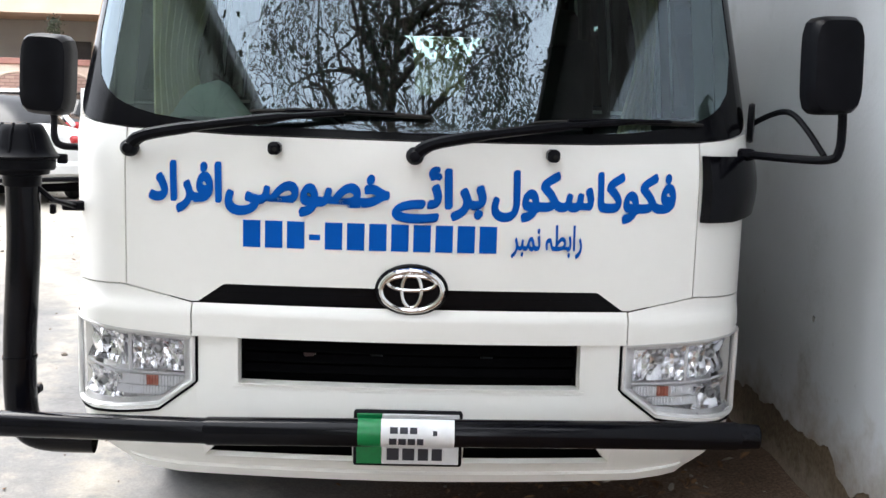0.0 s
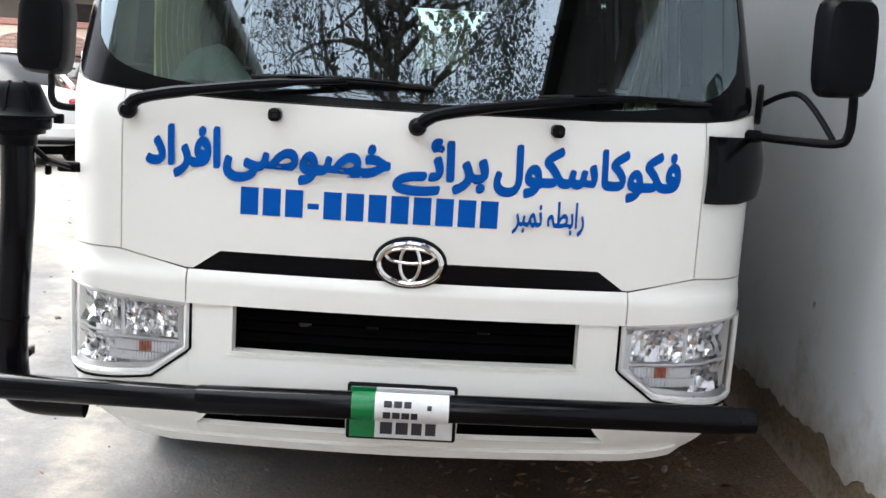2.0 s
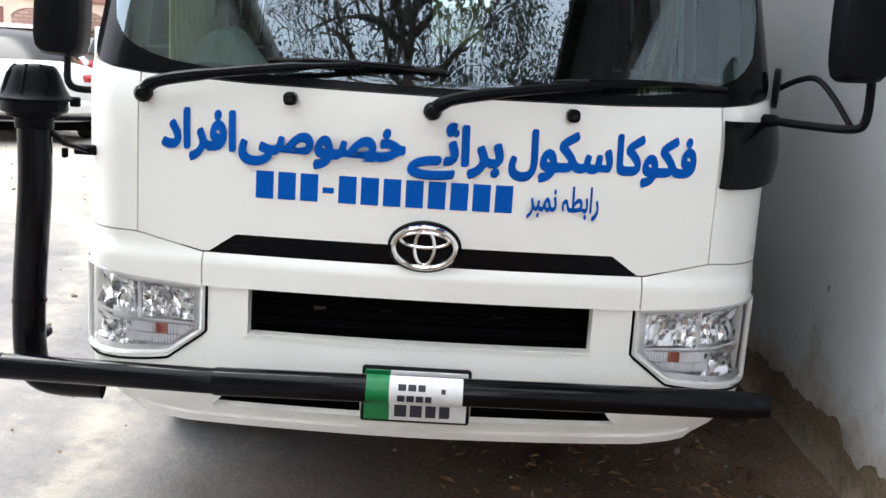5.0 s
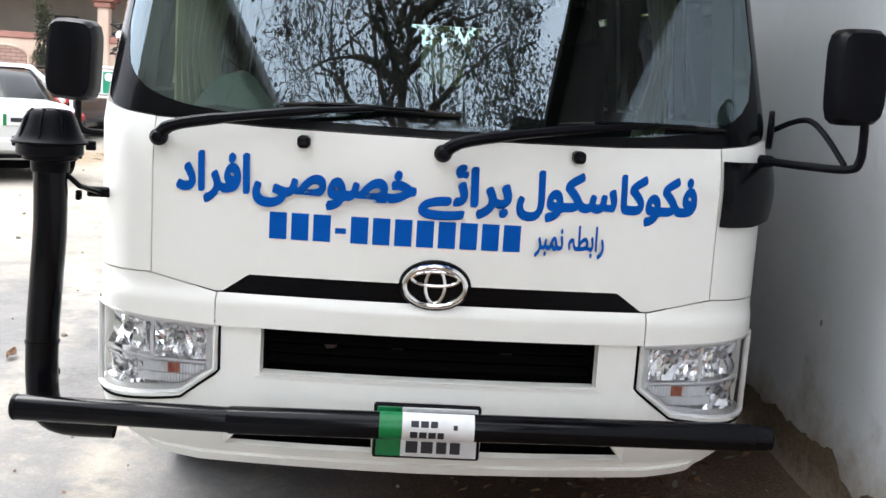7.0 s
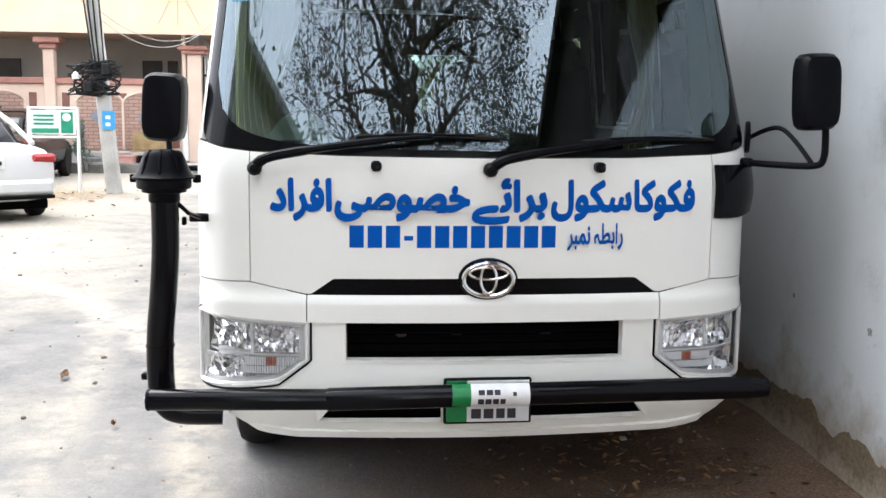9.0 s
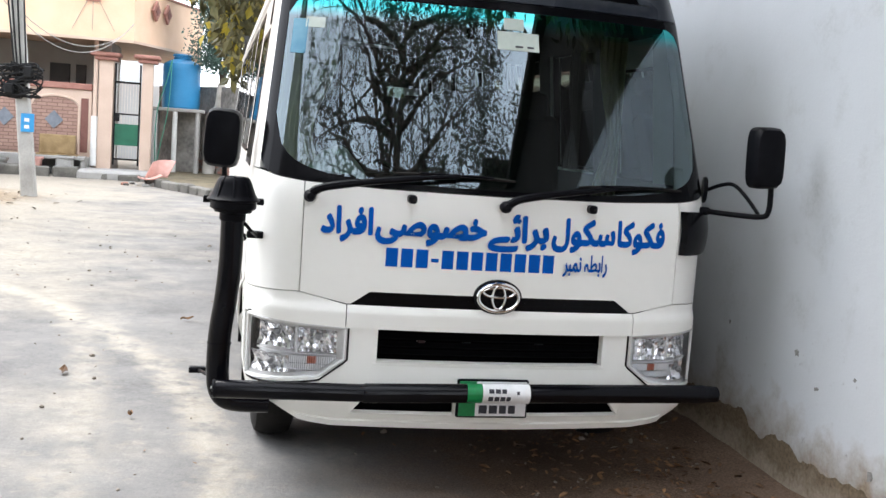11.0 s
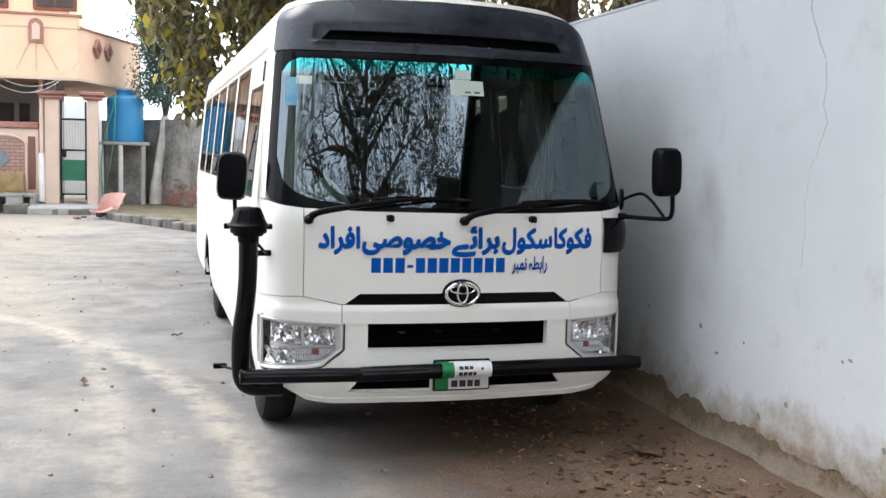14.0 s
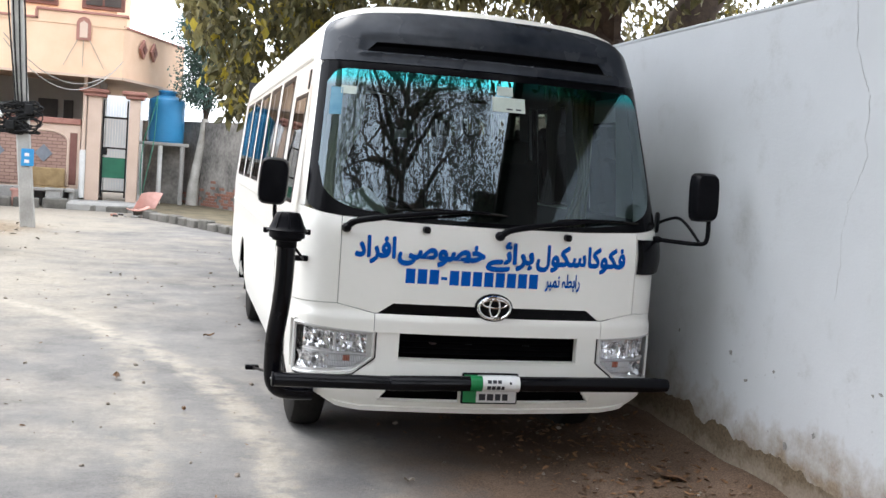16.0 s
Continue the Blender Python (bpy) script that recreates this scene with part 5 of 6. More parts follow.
LEAFOLIVE = leafy("olive_leaf", (0.065, 0.068, 0.027), (0.27, 0.23, 0.105), 0.6)
LEAFYELLOW = leafy("yellow_leaf", (0.34, 0.27, 0.03), (0.46, 0.38, 0.06), 0.3)
LEAFBLUE = leafy("grey_green_leaf", (0.045, 0.09, 0.075), (0.12, 0.19, 0.16), 0.4)
LEAFDARK = leafy("dark_leaf", (0.02, 0.028, 0.014), (0.055, 0.06, 0.03), 0.4)

# brick panels laid in thin courses
m = bpy.data.materials.new("brick_courses")
m.use_nodes = True
n, l = m.node_tree.nodes, m.node_tree.links
co, mp, br = n.new("ShaderNodeTexCoord"), n.new("ShaderNodeMapping"), n.new("ShaderNodeTexBrick")
mp.inputs["Rotation"].default_value = (radians(90), 0, 0)
l.new(co.outputs["Object"], mp.inputs["Vector"])
l.new(mp.outputs[0], br.inputs["Vector"])
for key, v in (("Color1", (0.36, 0.235, 0.185, 1)), ("Color2", (0.28, 0.17, 0.135, 1)), ("Mortar", (0.16, 0.09, 0.075, 1))):
    br.inputs[key].default_value = v
br.inputs["Scale"].default_value, br.inputs["Mortar Size"].default_value = 1.0, 0.008
br.inputs["Brick Width"].default_value, br.inputs["Row Height"].default_value = 0.24, 0.085
l.new(br.outputs["Color"], n["Principled BSDF"].inputs["Base Color"])
n["Principled BSDF"].inputs["Roughness"].default_value = 0.85
BRICKWORK = m


def plan(poly, z0, z1):
    """A plan polygon raised from z0 to z1."""
    k = len(poly)
    return Geo().add([(x, y, z0) for x, y in poly] + [(x, y, z1) for x, y in poly], [tuple(range(k))[::-1], tuple(range(k, 2 * k))] + [(i, (i + 1) % k, (i + 1) % k + k, i + k) for i in range(k)])


house = thing("house", "peach plastered house with brick panels and a stepped parapet", "house", at=(0, 0, 0))
FY = 22.0
part("porch_wall", Geo().box(-18, -3.75, 24.6, 24.8, 0, 3.30), PORCH, house, "shaded porch wall")
part("upper_wall", plan([(-18, 21.6), (-3.2, 21.6), (-1.75, 25.6), (-1.75, 31), (-18, 31)], 3.27, 4.50), PEACH, house, "peach upper storey wall")
part("parapet", Geo().box(-5.2, -3.15, 21.58, 21.8, 4.48, 4.76), PEACH, house)
part("parapet", Geo().box(-18, -5.2, 21.58, 21.8, 4.48, 4.54), PEACH, house)
for x0, x1, z0 in ((-5.25, -3.1, 4.76), (-18, -5.2, 4.54)):
    part("parapet_trim", Geo().box(x0, x1, 21.54, 21.86, z0, z0 + 0.06, 0.01), REDTRIM, house)
part("parapet_trim", Geo().box(-5.27, -5.2, 21.54, 21.86, 4.54, 4.76, 0.01), REDTRIM, house)
g = Geo().box(-0.02, 4.3, -0.03, 0.20, 4.50, 4.56, 0.01, Matrix.Translation((-3.2, 21.6, 0)) @ pose(0, 0, 0, 0, 0, 70))
part("parapet_trim", g, REDTRIM, house)
part("soffit_band", plan([(-18, 21.55), (-3.17, 21.55), (-1.70, 25.6), (-1.75, 25.65), (-3.2, 21.62), (-18, 21.62)], 3.23, 3.29), PINK, house)
part("second_storey", Geo().box(-18, -3.55, 24.2, 31, 4.45, 9.0), PEACH, house)
for x in (-3.9, -5.6, -7.4, -10):
    w2 = part("window", Geo().box(x - 0.55, x + 0.55, 24.10, 24.22, 5.2, 6.9, 0.02), BROWNTRIM, house, "brown framed window")
    part("pane", Geo().box(x - 0.45, x - 0.03, 24.06, 24.12, 5.3, 6.8).box(x + 0.03, x + 0.45, 24.06, 24.12, 5.3, 6.8), DARKWOOD, w2)
# niche on the upper wall
niche = part("niche", Geo().prism([(-0.17, -0.3), (0.17, -0.3), (0.17, 0.12), (0.12, 0.22), (0.0, 0.27), (-0.12, 0.22), (-0.17, 0.12)], 0.06, Matrix.Translation((-4.14, 21.55, 4.42))), REDTRIM, house, "small arched niche with a red frame")
part("niche_back", Geo().prism([(-0.09, -0.24), (0.09, -0.24), (0.09, 0.10), (0.0, 0.17), (-0.09, 0.10)], 0.02, Matrix.Translation((-4.14, 21.535, 4.42))), PINK, niche)
for d in (-0.45, 0.0, 0.5):
    part("stain_pipe", Geo().tube([(-4.14 + d * 0.3, 21.57, 4.12), (-4.14 + d, 21.56, 3.46)], 0.008, 5), PORCH, house)
for k in (0, 1):
    mm = Matrix.Translation((-2.78 + 0.24 * k, 21.6 + 0.66 * k + 1.0, 4.12)) @ pose(0, 0, 0, 0, 0, 70)
    dm = part("diamond", Geo().prism([(-0.22, 0), (0, -0.25), (0.22, 0), (0, 0.25)], 0.06, mm @ Matrix.Translation((0, -0.05, 0))), REDTRIM, house, "red diamond ornament")
    part("diamond_centre", Geo().prism([(-0.1, 0), (0, -0.12), (0.1, 0), (0, 0.12)], 0.03, mm @ Matrix.Translation((0, -0.07, 0))), BROWNTRIM, dm)
for x in (-7.2, -11.2):
    col_ = part("pillar", Geo().box(x - 0.13, x + 0.13, FY - 0.12, FY + 0.16, 0.1, 2.95, 0.02), PINK, house, "pink pillar with a flared red capital")
    part("capital", Geo().box(x - 0.2, x + 0.2, FY - 0.2, FY + 0.24, 2.86, 3.0, 0.03).box(x - 0.3, x + 0.3, FY - 0.3, FY + 0.34, 3.0, 3.14, 0.03), REDTRIM, col_)
for x0, x1 in ((-5.5, -5.0), (-4.85, -4.6), (-9.2, -8.6)):
    part("porch_opening", Geo().box(x0, x1, 24.54, 24.62, 0.9, 2.75, 0.01), DARKWOOD, house, "dark doorway in the porch")
part("porch_side", Geo().box(-3.95, -3.75, 22.3, 24.7, 0, 3.28), PORCH, house)
part("drain_pipe", Geo().tube([(-4.07, FY - 0.06, 0.25), (-4.07, FY - 0.06, 1.45)], 0.075, 12), WHITEPIPE, house, "white drain pipe")
part("drain_pipe", Geo().tube([(-4.07, FY - 0.04, 1.45), (-4.07, FY - 0.04, 3.28)], 0.05, 12), PINK, house)

cwall = tagged(solid("wall_north", Geo().box(-18, -4.14, FY, FY + 0.18, -0.1, 2.05, 0.01), PINK), "pink compound wall with arched brick panels", "wall", kind="structure")
part("coping", Geo().box(-18, -4.14, FY - 0.06, FY + 0.24, 2.05, 2.20, 0.02), REDTRIM, cwall, "red coping")
for xc in (-4.97, -6.08, -8.35, -9.5, -12.3, -13.5):
    arch_ = [(-0.52, 0.0), (0.52, 0.0), (0.52, 1.10)] + [(0.52 * math.cos(a), 1.10 + 0.24 * math.sin(a)) for a in spans(0.2, math.pi - 0.2, 10)] + [(-0.52, 1.10)]
    pan = part("brick_panel", Geo().prism(arch_, 0.05, Matrix.Translation((xc, FY - 0.03, 0.50))), BRICKWORK, cwall, "arched brick panel")
    part("diamond_tile", Geo().prism([(-0.21, 0), (0, -0.22), (0.21, 0), (0, 0.22)], 0.03, Matrix.Translation((xc - 0.02, FY - 0.05, 1.30))), material("slate_tile", (0.12, 0.14, 0.17), (0.2, 0.22, 0.25), 9, 0.6), pan)
    rim_ = [Vector((xc + x * 1.05, FY - 0.02, 0.5 + z * 1.03)) for x, z in arch_[1:]]
    part("panel_rim", Geo().tube(rim_, 0.035, 6), PINK, cwall)
for xc in (-4.30, -5.52, -6.86, -7.62, -10.3):
    part("slot", Geo().box(xc - 0.085, xc + 0.085, FY - 0.02, FY + 0.02, 0.75 if xc < -6 else 0.55, 1.85, 0.005), BROWNTRIM, cwall, "narrow red-brown slot")
part("plinth", Geo().box(-18, -4.14, FY - 0.10, FY, -0.1, 0.45, 0.02), CEMENT, cwall)

# gate between two posts
for x0, x1 in ((-4.00, -3.66), (-3.0, -2.74)):
    post = tagged(solid("gate_post", Geo().box(x0, x1, FY - 0.05, FY + 0.25, 0, 2.80, 0.015), PINK), "pink gate post with a red cap", "post", "gate posts")
    part("post_cap", Geo().box(x0 - 0.10, x1 + 0.10, FY - 0.15, FY + 0.35, 2.80, 2.89, 0.02).box(x0 - 0.2, x1 + 0.16, FY - 0.22, FY + 0.4, 2.89, 2.99, 0.03), REDTRIM, post)
gate = thing("iron_gate", "black iron gate with bars and a green lower panel", "gate")
part("gate_frame", Geo().box(-3.64, -3.60, FY + 0.06, FY + 0.10, 0.30, 2.75).box(-3.06, -3.02, FY + 0.06, FY + 0.10, 0.30, 2.75).box(-3.62, -3.04, FY + 0.06, FY + 0.10, 2.28, 2.33).box(-3.62, -3.04, FY + 0.06, FY + 0.10, 1.52, 1.56).box(-3.62, -3.04, FY + 0.06, FY + 0.10, 0.42, 0.46), IRON, gate)
part("green_panel", Geo().box(-3.60, -3.06, FY + 0.07, FY + 0.09, 0.78, 1.30), GREENPANEL, gate, "green sheet panel")
for k in range(9):
    xx = -3.585 + k * 0.065
    part("gate_bar", Geo().tube([(xx, FY + 0.08, 0.42), (xx, FY + 0.08, 2.72)], 0.009, 6), WHITEPIPE, gate)
part("latch_box", Geo().box(-3.60, -3.50, FY + 0.03, FY + 0.09, 1.36, 1.54, 0.01), IRON, gate)
far = tagged(solid("far_house", Geo().box(-7, -0.5, 33, 40, 0, 2.6, 0.02).box(-5.5, -3.2, 36, 40, 2.6, 5.2, 0.02), material("far_plaster", (0.5, 0.54, 0.58), (0.62, 0.66, 0.68), 0.8, 0.9)), "pale house far beyond the gate", "house")

# blue water tank on its stand
stand = thing("tank_stand", "concrete slab on white pipe legs with a green rope", "stand")
part("slab", Geo().box(-2.88, -1.50, 23.0, 24.2, 1.70, 1.79, 0.015), CEMENT, stand)
for x, y in ((-2.72, 23.08), (-2.23, 23.08), (-2.72, 24.1), (-1.66, 24.1), (-1.66, 23.08)):
    part("leg", Geo().tube([(x, y, 0.0), (x, y, 1.70)], 0.065, 12), WHITEPIPE if y < 24 and x < -2 else CEMENT, stand)
part("back_wall", Geo().box(-2.3, -1.62, 23.6, 23.7, 0, 1.7, 0.01), OLDWALL, stand)
part("rope", Geo().tube(smooth_path([(-2.35, 22.95, 3.0), (-2.48, 22.94, 2.4), (-2.66, 22.95, 1.75), (-2.70, 22.96, 0.9), (-2.66, 22.96, 0.2)], 5), 0.014, 6).tube(smooth_path([(-2.35, 22.95, 3.0), (-2.40, 22.93, 1.8), (-2.55, 22.93, 0.9), (-2.66, 22.95, 0.25)], 5), 0.012, 6), ROPE, stand, "green rope")
tank = tagged(solid("water_tank", Geo().lathe([(0.0, 1.79), (0.46, 1.79), (0.475, 1.83)] + [(0.475 + (0.008 if k % 2 else 0.0), 1.83 + 1.05 * k / 10) for k in range(11)] + [(0.46, 2.93), (0.30, 3.02), (0.22, 3.04), (0.22, 3.10), (0.20, 3.12), (0.0, 3.13)], Matrix.Translation((-2.12, 23.6, 0)), 32), TANKBLUE), "blue plastic water tank on a slab", "tank")
part("lid", Geo().lathe([(0.0, 3.12), (0.24, 3.12), (0.25, 3.15), (0.22, 3.18), (0.0, 3.19)], Matrix.Translation((-2.12, 23.6, 0)), 24), TANKBLUE, tank)

# mouldy wall behind the kerb
def along(p, q, z0, z1, w_, r=0.0):
    d = Vector((q[0] - p[0], q[1] - p[1], 0))
    return Geo().box(0, d.length, -w_ / 2, w_ / 2, z0, z1, r, Matrix.Translation((p[0], p[1], 0)) @ pose(0, 0, 0, 0, 0, math.degrees(math.atan2(d.y, d.x))))


old = tagged(solid("wall_old", along((-2.75, 26.8), (1.9, 17.6), -0.1, 2.42, 0.22, 0.02), OLDWALL), "mouldy grey plaster wall with bare brick at its foot", "wall", kind="structure")
random.seed(5)
dv = (Vector((1.9, 17.6, 0)) - Vector((-2.75, 26.8, 0))).normalized()
nv = Vector((dv.y, -dv.x, 0))
ang = math.degrees(math.atan2(dv.y, dv.x))
proto = Geo().box(-0.115, 0.115, -0.02, 0.02, -0.034, 0.034, 0.006)
for r_ in range(9):
    for c_ in range(26):
        if random.random() < (0.25 + 0.08 * r_):
            continue
        q = Vector((-2.75, 26.8, 0)) + dv * (2.3 + c_ * 0.245 + (r_ % 2) * 0.12) - nv * 0.115 * (1 if nv.y > 0 else -1)
        me_ = bpy.data.meshes.get("brick")
        if me_ is None:
            ob = part("brick", proto, BRICK, old)
        else:
            ob = new("brick", me_)
            ob.parent = old
        ob.matrix_local = pose(q.x, q.y, 0.20 + r_ * 0.078, 0, 0, ang)

# kerbs of rough stone blocks and the raised bed
bed = tagged(solid("raised_bed", plan([(-2.55, 20.0), (-0.38, 15.6), (1.35, 12.2), (1.35, 18.4), (-2.6, 26.3)], -0.1, 0.15), material("bed_soil", (0.06, 0.05, 0.03), (0.17, 0.14, 0.085), 3, 0.95, bump=0.6, fine=30)), "raised strip of earth behind the kerb", "bed", kind="structure")
# darker than the cement: the shade on the kerb is in its colour
SHADEDKERB = material("shaded_kerb_stone", (0.07, 0.066, 0.058), (0.20, 0.19, 0.17), 2.5, 0.95, bump=0.5, fine=30)
kerb = tagged(solid("kerb", Geo().box(-2.62, -2.60, 19.6, 19.62, -0.05, 0.1), CEMENT), "kerb of rough grey stone blocks, shade put into their colour", "kerb", kind="structure")
random.seed(9)


def kerb_run(p, q, h, step=0.42):
    d = Vector((q[0] - p[0], q[1] - p[1], 0))
    k = int(d.length / step)
    for i in range(k):
        c_ = Vector((p[0], p[1], 0)) + d * ((i + 0.5) / k)
        hh = h * random.uniform(0.85, 1.1)
        part("shaded_kerb_stone", Geo().box(-step * 0.48, step * 0.48, -0.11, 0.11, -0.06, hh, 0.03, pose(c_.x + random.uniform(-0.02, 0.02), c_.y, 0, random.uniform(-3, 3), random.uniform(-3, 3), math.degrees(math.atan2(d.y, d.x)) + random.uniform(-3, 3))), SHADEDKERB, kerb)


kerb_run((-2.63, 19.75), (-0.40, 15.25), 0.19)
kerb_run((-0.40, 15.25), (1.2, 12.1), 0.19)
kerb_run((-9.5, 20.6), (-4.2, 21.0), 0.26, 0.6)
kerb_run((-4.2, 21.0), (-2.75, 20.7), 0.14, 0.5)
tagged(solid("gate_ramp", Geo().box(-4.3, -2.7, 20.8, 22.3, -0.05, 0.20, 0.06), CEMENT), "low concrete ramp at the gate", "ramp", kind="structure")
# broken pink seat by the kerb
seat_t = thing("broken_chair", "faded pink plastic chair lying broken by the kerb", "chair")
back = [[(x + 0.20 * k / 8 + 0.02 * math.sin(7 * x), 0.07 * math.cos(math.pi * x / 0.44) + 0.10 * (k / 8) ** 2, 0.17 + 0.40 * k / 8 + 0.05 * x - 0.03 * (x / 0.22) ** 2 * (k == 8)) for x in spans(-0.22, 0.22, 10)] for k in range(9)]
part("backrest", Geo().sheet(back, 0.022, (0, 2, 0)), SALMON, seat_t)
part("seat", Geo().sheet([[(x - 0.16, -0.40 + 0.40 * k / 6, 0.15 + 0.03 * (k / 6 - 0.5) ** 2 + 0.06 * (x / 0.24) ** 2 + 0.15 * x) for x in spans(-0.24, 0.24, 10)] for k in range(7)], 0.022, (0, 0, -4)), SALMON, seat_t)
for x, y in ((-0.30, -0.32), (0.02, -0.30), (0.10, 0.05), (-0.24, 0.02)):
    part("leg", Geo().tube([(x, y, 0.16), (x + 0.05, y - 0.03, -0.02)], 0.018, 6), DARKWOOD, seat_t)
seat_t.matrix_world = pose(-2.45, 19.55, 0.02, 0, 0, 12)
rr = random.Random(5)
for k in range(11):
    w_ = rr.uniform(0.05, 0.12)
    x, y = -2.75 + rr.uniform(-0.45, 0.5), 19.5 + rr.uniform(-0.35, 0.35)
    tagged(solid("rubble", Geo().box(-w_, w_, -w_ * 0.6, w_ * 0.6, 0, w_ * 0.9, 0.02, pose(x, y, -0.01, rr.uniform(-15, 15), rr.uniform(-15, 15), rr.uniform(0, 180))), rr.choice((SALMON, CEMENT, DARKWOOD, BRICK))), "broken lump of masonry by the kerb", "rubble", "rubble by the kerb")
# planters and rubble by the house
for x, y, w_, h, mt, lb in ((-5.35, 21.2, 0.42, 0.42, SALMON, "faded red planter box"), (-4.62, 21.25, 0.36, 0.48, CEMENT, "grey cement planter by the wall"), (-6.1, 21.2, 0.4, 0.36, CEMENT, "low grey cement planter by the kerb")):
    pl = tagged(solid("planter", Geo().box(x - w_ / 2, x + w_ / 2, y - 0.2, y + 0.2, 0, h, 0.03).box(x - w_ / 2 - 0.03, x + w_ / 2 + 0.03, y - 0.23, y + 0.23, h - 0.06, h, 0.01), mt), lb, "planter", "planters by the wall")
tagged(solid("wooden_crate", Geo().box(-5.25, -4.45, 21.55, 21.85, 0.5, 0.95, 0.02).box(-5.3, -4.4, 21.5, 21.88, 0.46, 0.5, 0.01), material("old_board", (0.20, 0.13, 0.06), (0.34, 0.24, 0.12), 5, 0.9)), "brown board box on the ledge", "box")
solid_shelf = tagged(solid("ledge", Geo().box(-5.6, -4.2, 21.4, 21.98, 0.38, 0.46, 0.01).box(-5.6, -5.5, 21.45, 21.95, -0.05, 0.38).box(-4.3, -4.2, 21.45, 21.95, -0.05, 0.38), CEMENT), "grey cement ledge by the wall", "ledge")

# utility pole with its tangle
pole = thing("utility_pole", "leaning concrete utility pole with a tangle of cables", "pole")
lean_top = Vector((-0.72, 0.1, 8.5))
rows = []
for k in range(9):
    f = k / 8
    w_ = 0.125 - 0.05 * f
    c_ = Vector((0, 0, -0.2)) + lean_top * f
    rows.append([c_ + Vector((sx * w_ * a, sy * w_ * b, 0)) for sx, sy, a, b in ((-1, -1, 0.8, 1), (1, -1, 0.8, 1), (1, -1, 1, 0.8), (1, 1, 1, 0.8), (1, 1, 0.8, 1), (-1, 1, 0.8, 1), (-1, 1, 1, 0.8), (-1, -1, 1, 0.8))])
part("shaft", Geo().grid(rows, True), material("pole_concrete", (0.30, 0.29, 0.27), (0.48, 0.47, 0.44), 3, 0.9, bump=0.3, fine=40), pole)
pole.matrix_world = pose(-4.34, 15.0, 0)
part("number_sign", Geo().box(-0.16, 0.06, -0.15, -0.135, 1.12, 1.44, 0.008), BLUESIGN, pole, "small blue sign")
for z in (1.18, 1.30):
    part("sign_bar", Geo().box(-0.10, -0.02, -0.156, -0.149, z, z + 0.06), PLATEWHITE, pole)
random.seed(21)
for k in range(16):
    pts = [(-0.22 + random.uniform(-0.25, 0.2) + 0.25 * math.cos(t + k), -0.18 + 0.06 * math.sin(2 * t), 2.0 + 0.26 * math.sin(t + k * 1.3) + random.uniform(-0.05, 0.05)) for t in spans(0, 6.4, 14)]
    part("cable_coil", Geo().tube(smooth_path(pts, 3), 0.013, 6), IRON, pole, "loop of black cable")
for x, z, a, b in ((-0.35, 1.85, 0.15, 0.18), (-0.05, 2.15, 0.13, 0.20)):
    part("junction_box", Geo().box(x - a / 2, x + a / 2, -0.30, -0.14, z - b / 2, z + b / 2, 0.02), IRON, pole)
part("insulator", Geo().lathe([(0.0, 0), (0.07, 0), (0.08, 0.05), (0.05, 0.12), (0.0, 0.13)], pose(-0.55, -0.2, 1.98), 14), WHITEPIPE, pole)
for k in range(4):
    pts = [Vector((0, 0, -0.2)) + lean_top * f + Vector((-0.10 + 0.075 * k + 0.03 * math.sin(9 * f + k), -0.14, 0)) for f in spans(0.26, 1.0, 10)]
    part("cable", Geo().tube(pts, 0.016, 6), IRON, pole)
for p, q, sag in (((-4.9, 15.0, 3.4), (-3.1, 22.0, 3.9), 0.9), ((-4.9, 15.0, 3.5), (-3.4, 22.0, 3.5), 0.6), ((-5.2, 15.0, 6.8), (-14, 30, 7.5), 0.6), ((-5.2, 15.0, 7.0), (-9, -20, 7.5), 1.0)):
    pts = [(p[0] + (q[0] - p[0]) * f, p[1] + (q[1] - p[1]) * f, p[2] + (q[2] - p[2]) * f - sag * 4 * f * (1 - f)) for f in spans(0, 1, 16)]
    tagged(solid("overhead_cable", Geo().tube(pts, 0.009, 5), CEMENT if q[1] == 22.0 else IRON), "sagging service cable from the pole", "cable", "cables at the pole")

# green and white sign on posts
board = thing("sign_board", "green and white sign board on white posts", "sign")
part("panel", Geo().box(-5.74, -4.98, 14.98, 15.02, 1.02, 1.44, 0.005), PLATEWHITE, board)
part("green_field", Geo().box(-5.22, -5.02, 14.965, 14.978, 1.05, 1.41).box(-5.72, -5.26, 14.965, 14.978, 1.05, 1.13), BOARDGREEN, board)
for z in (1.19, 1.26, 1.33):
    part("writing_bar", Geo().box(-5.68, -5.34, 14.965, 14.978, z, z + 0.035), BOARDGREEN, board)
part("round_mark", Geo().lathe([(0.0, 0), (0.07, 0), (0.07, 0.01), (0.0, 0.01)], Matrix.Translation((-5.12, 14.963, 1.32)) @ pose(0, 0, 0, 90), 18), PLATEWHITE, board)
part("frame", Geo().tube([(-5.78, 15.0, 0.98), (-4.94, 15.0, 0.98), (-4.94, 15.0, 1.48), (-5.78, 15.0, 1.48), (-5.78, 15.0, 0.98)], 0.025, 8), WHITEPIPE, board)
for x in (-5.76, -4.94):
    part("post", Geo().tube([(x, 15.0, -0.05), (x, 15.0, 1.5)], 0.03, 10), WHITEPIPE, board)


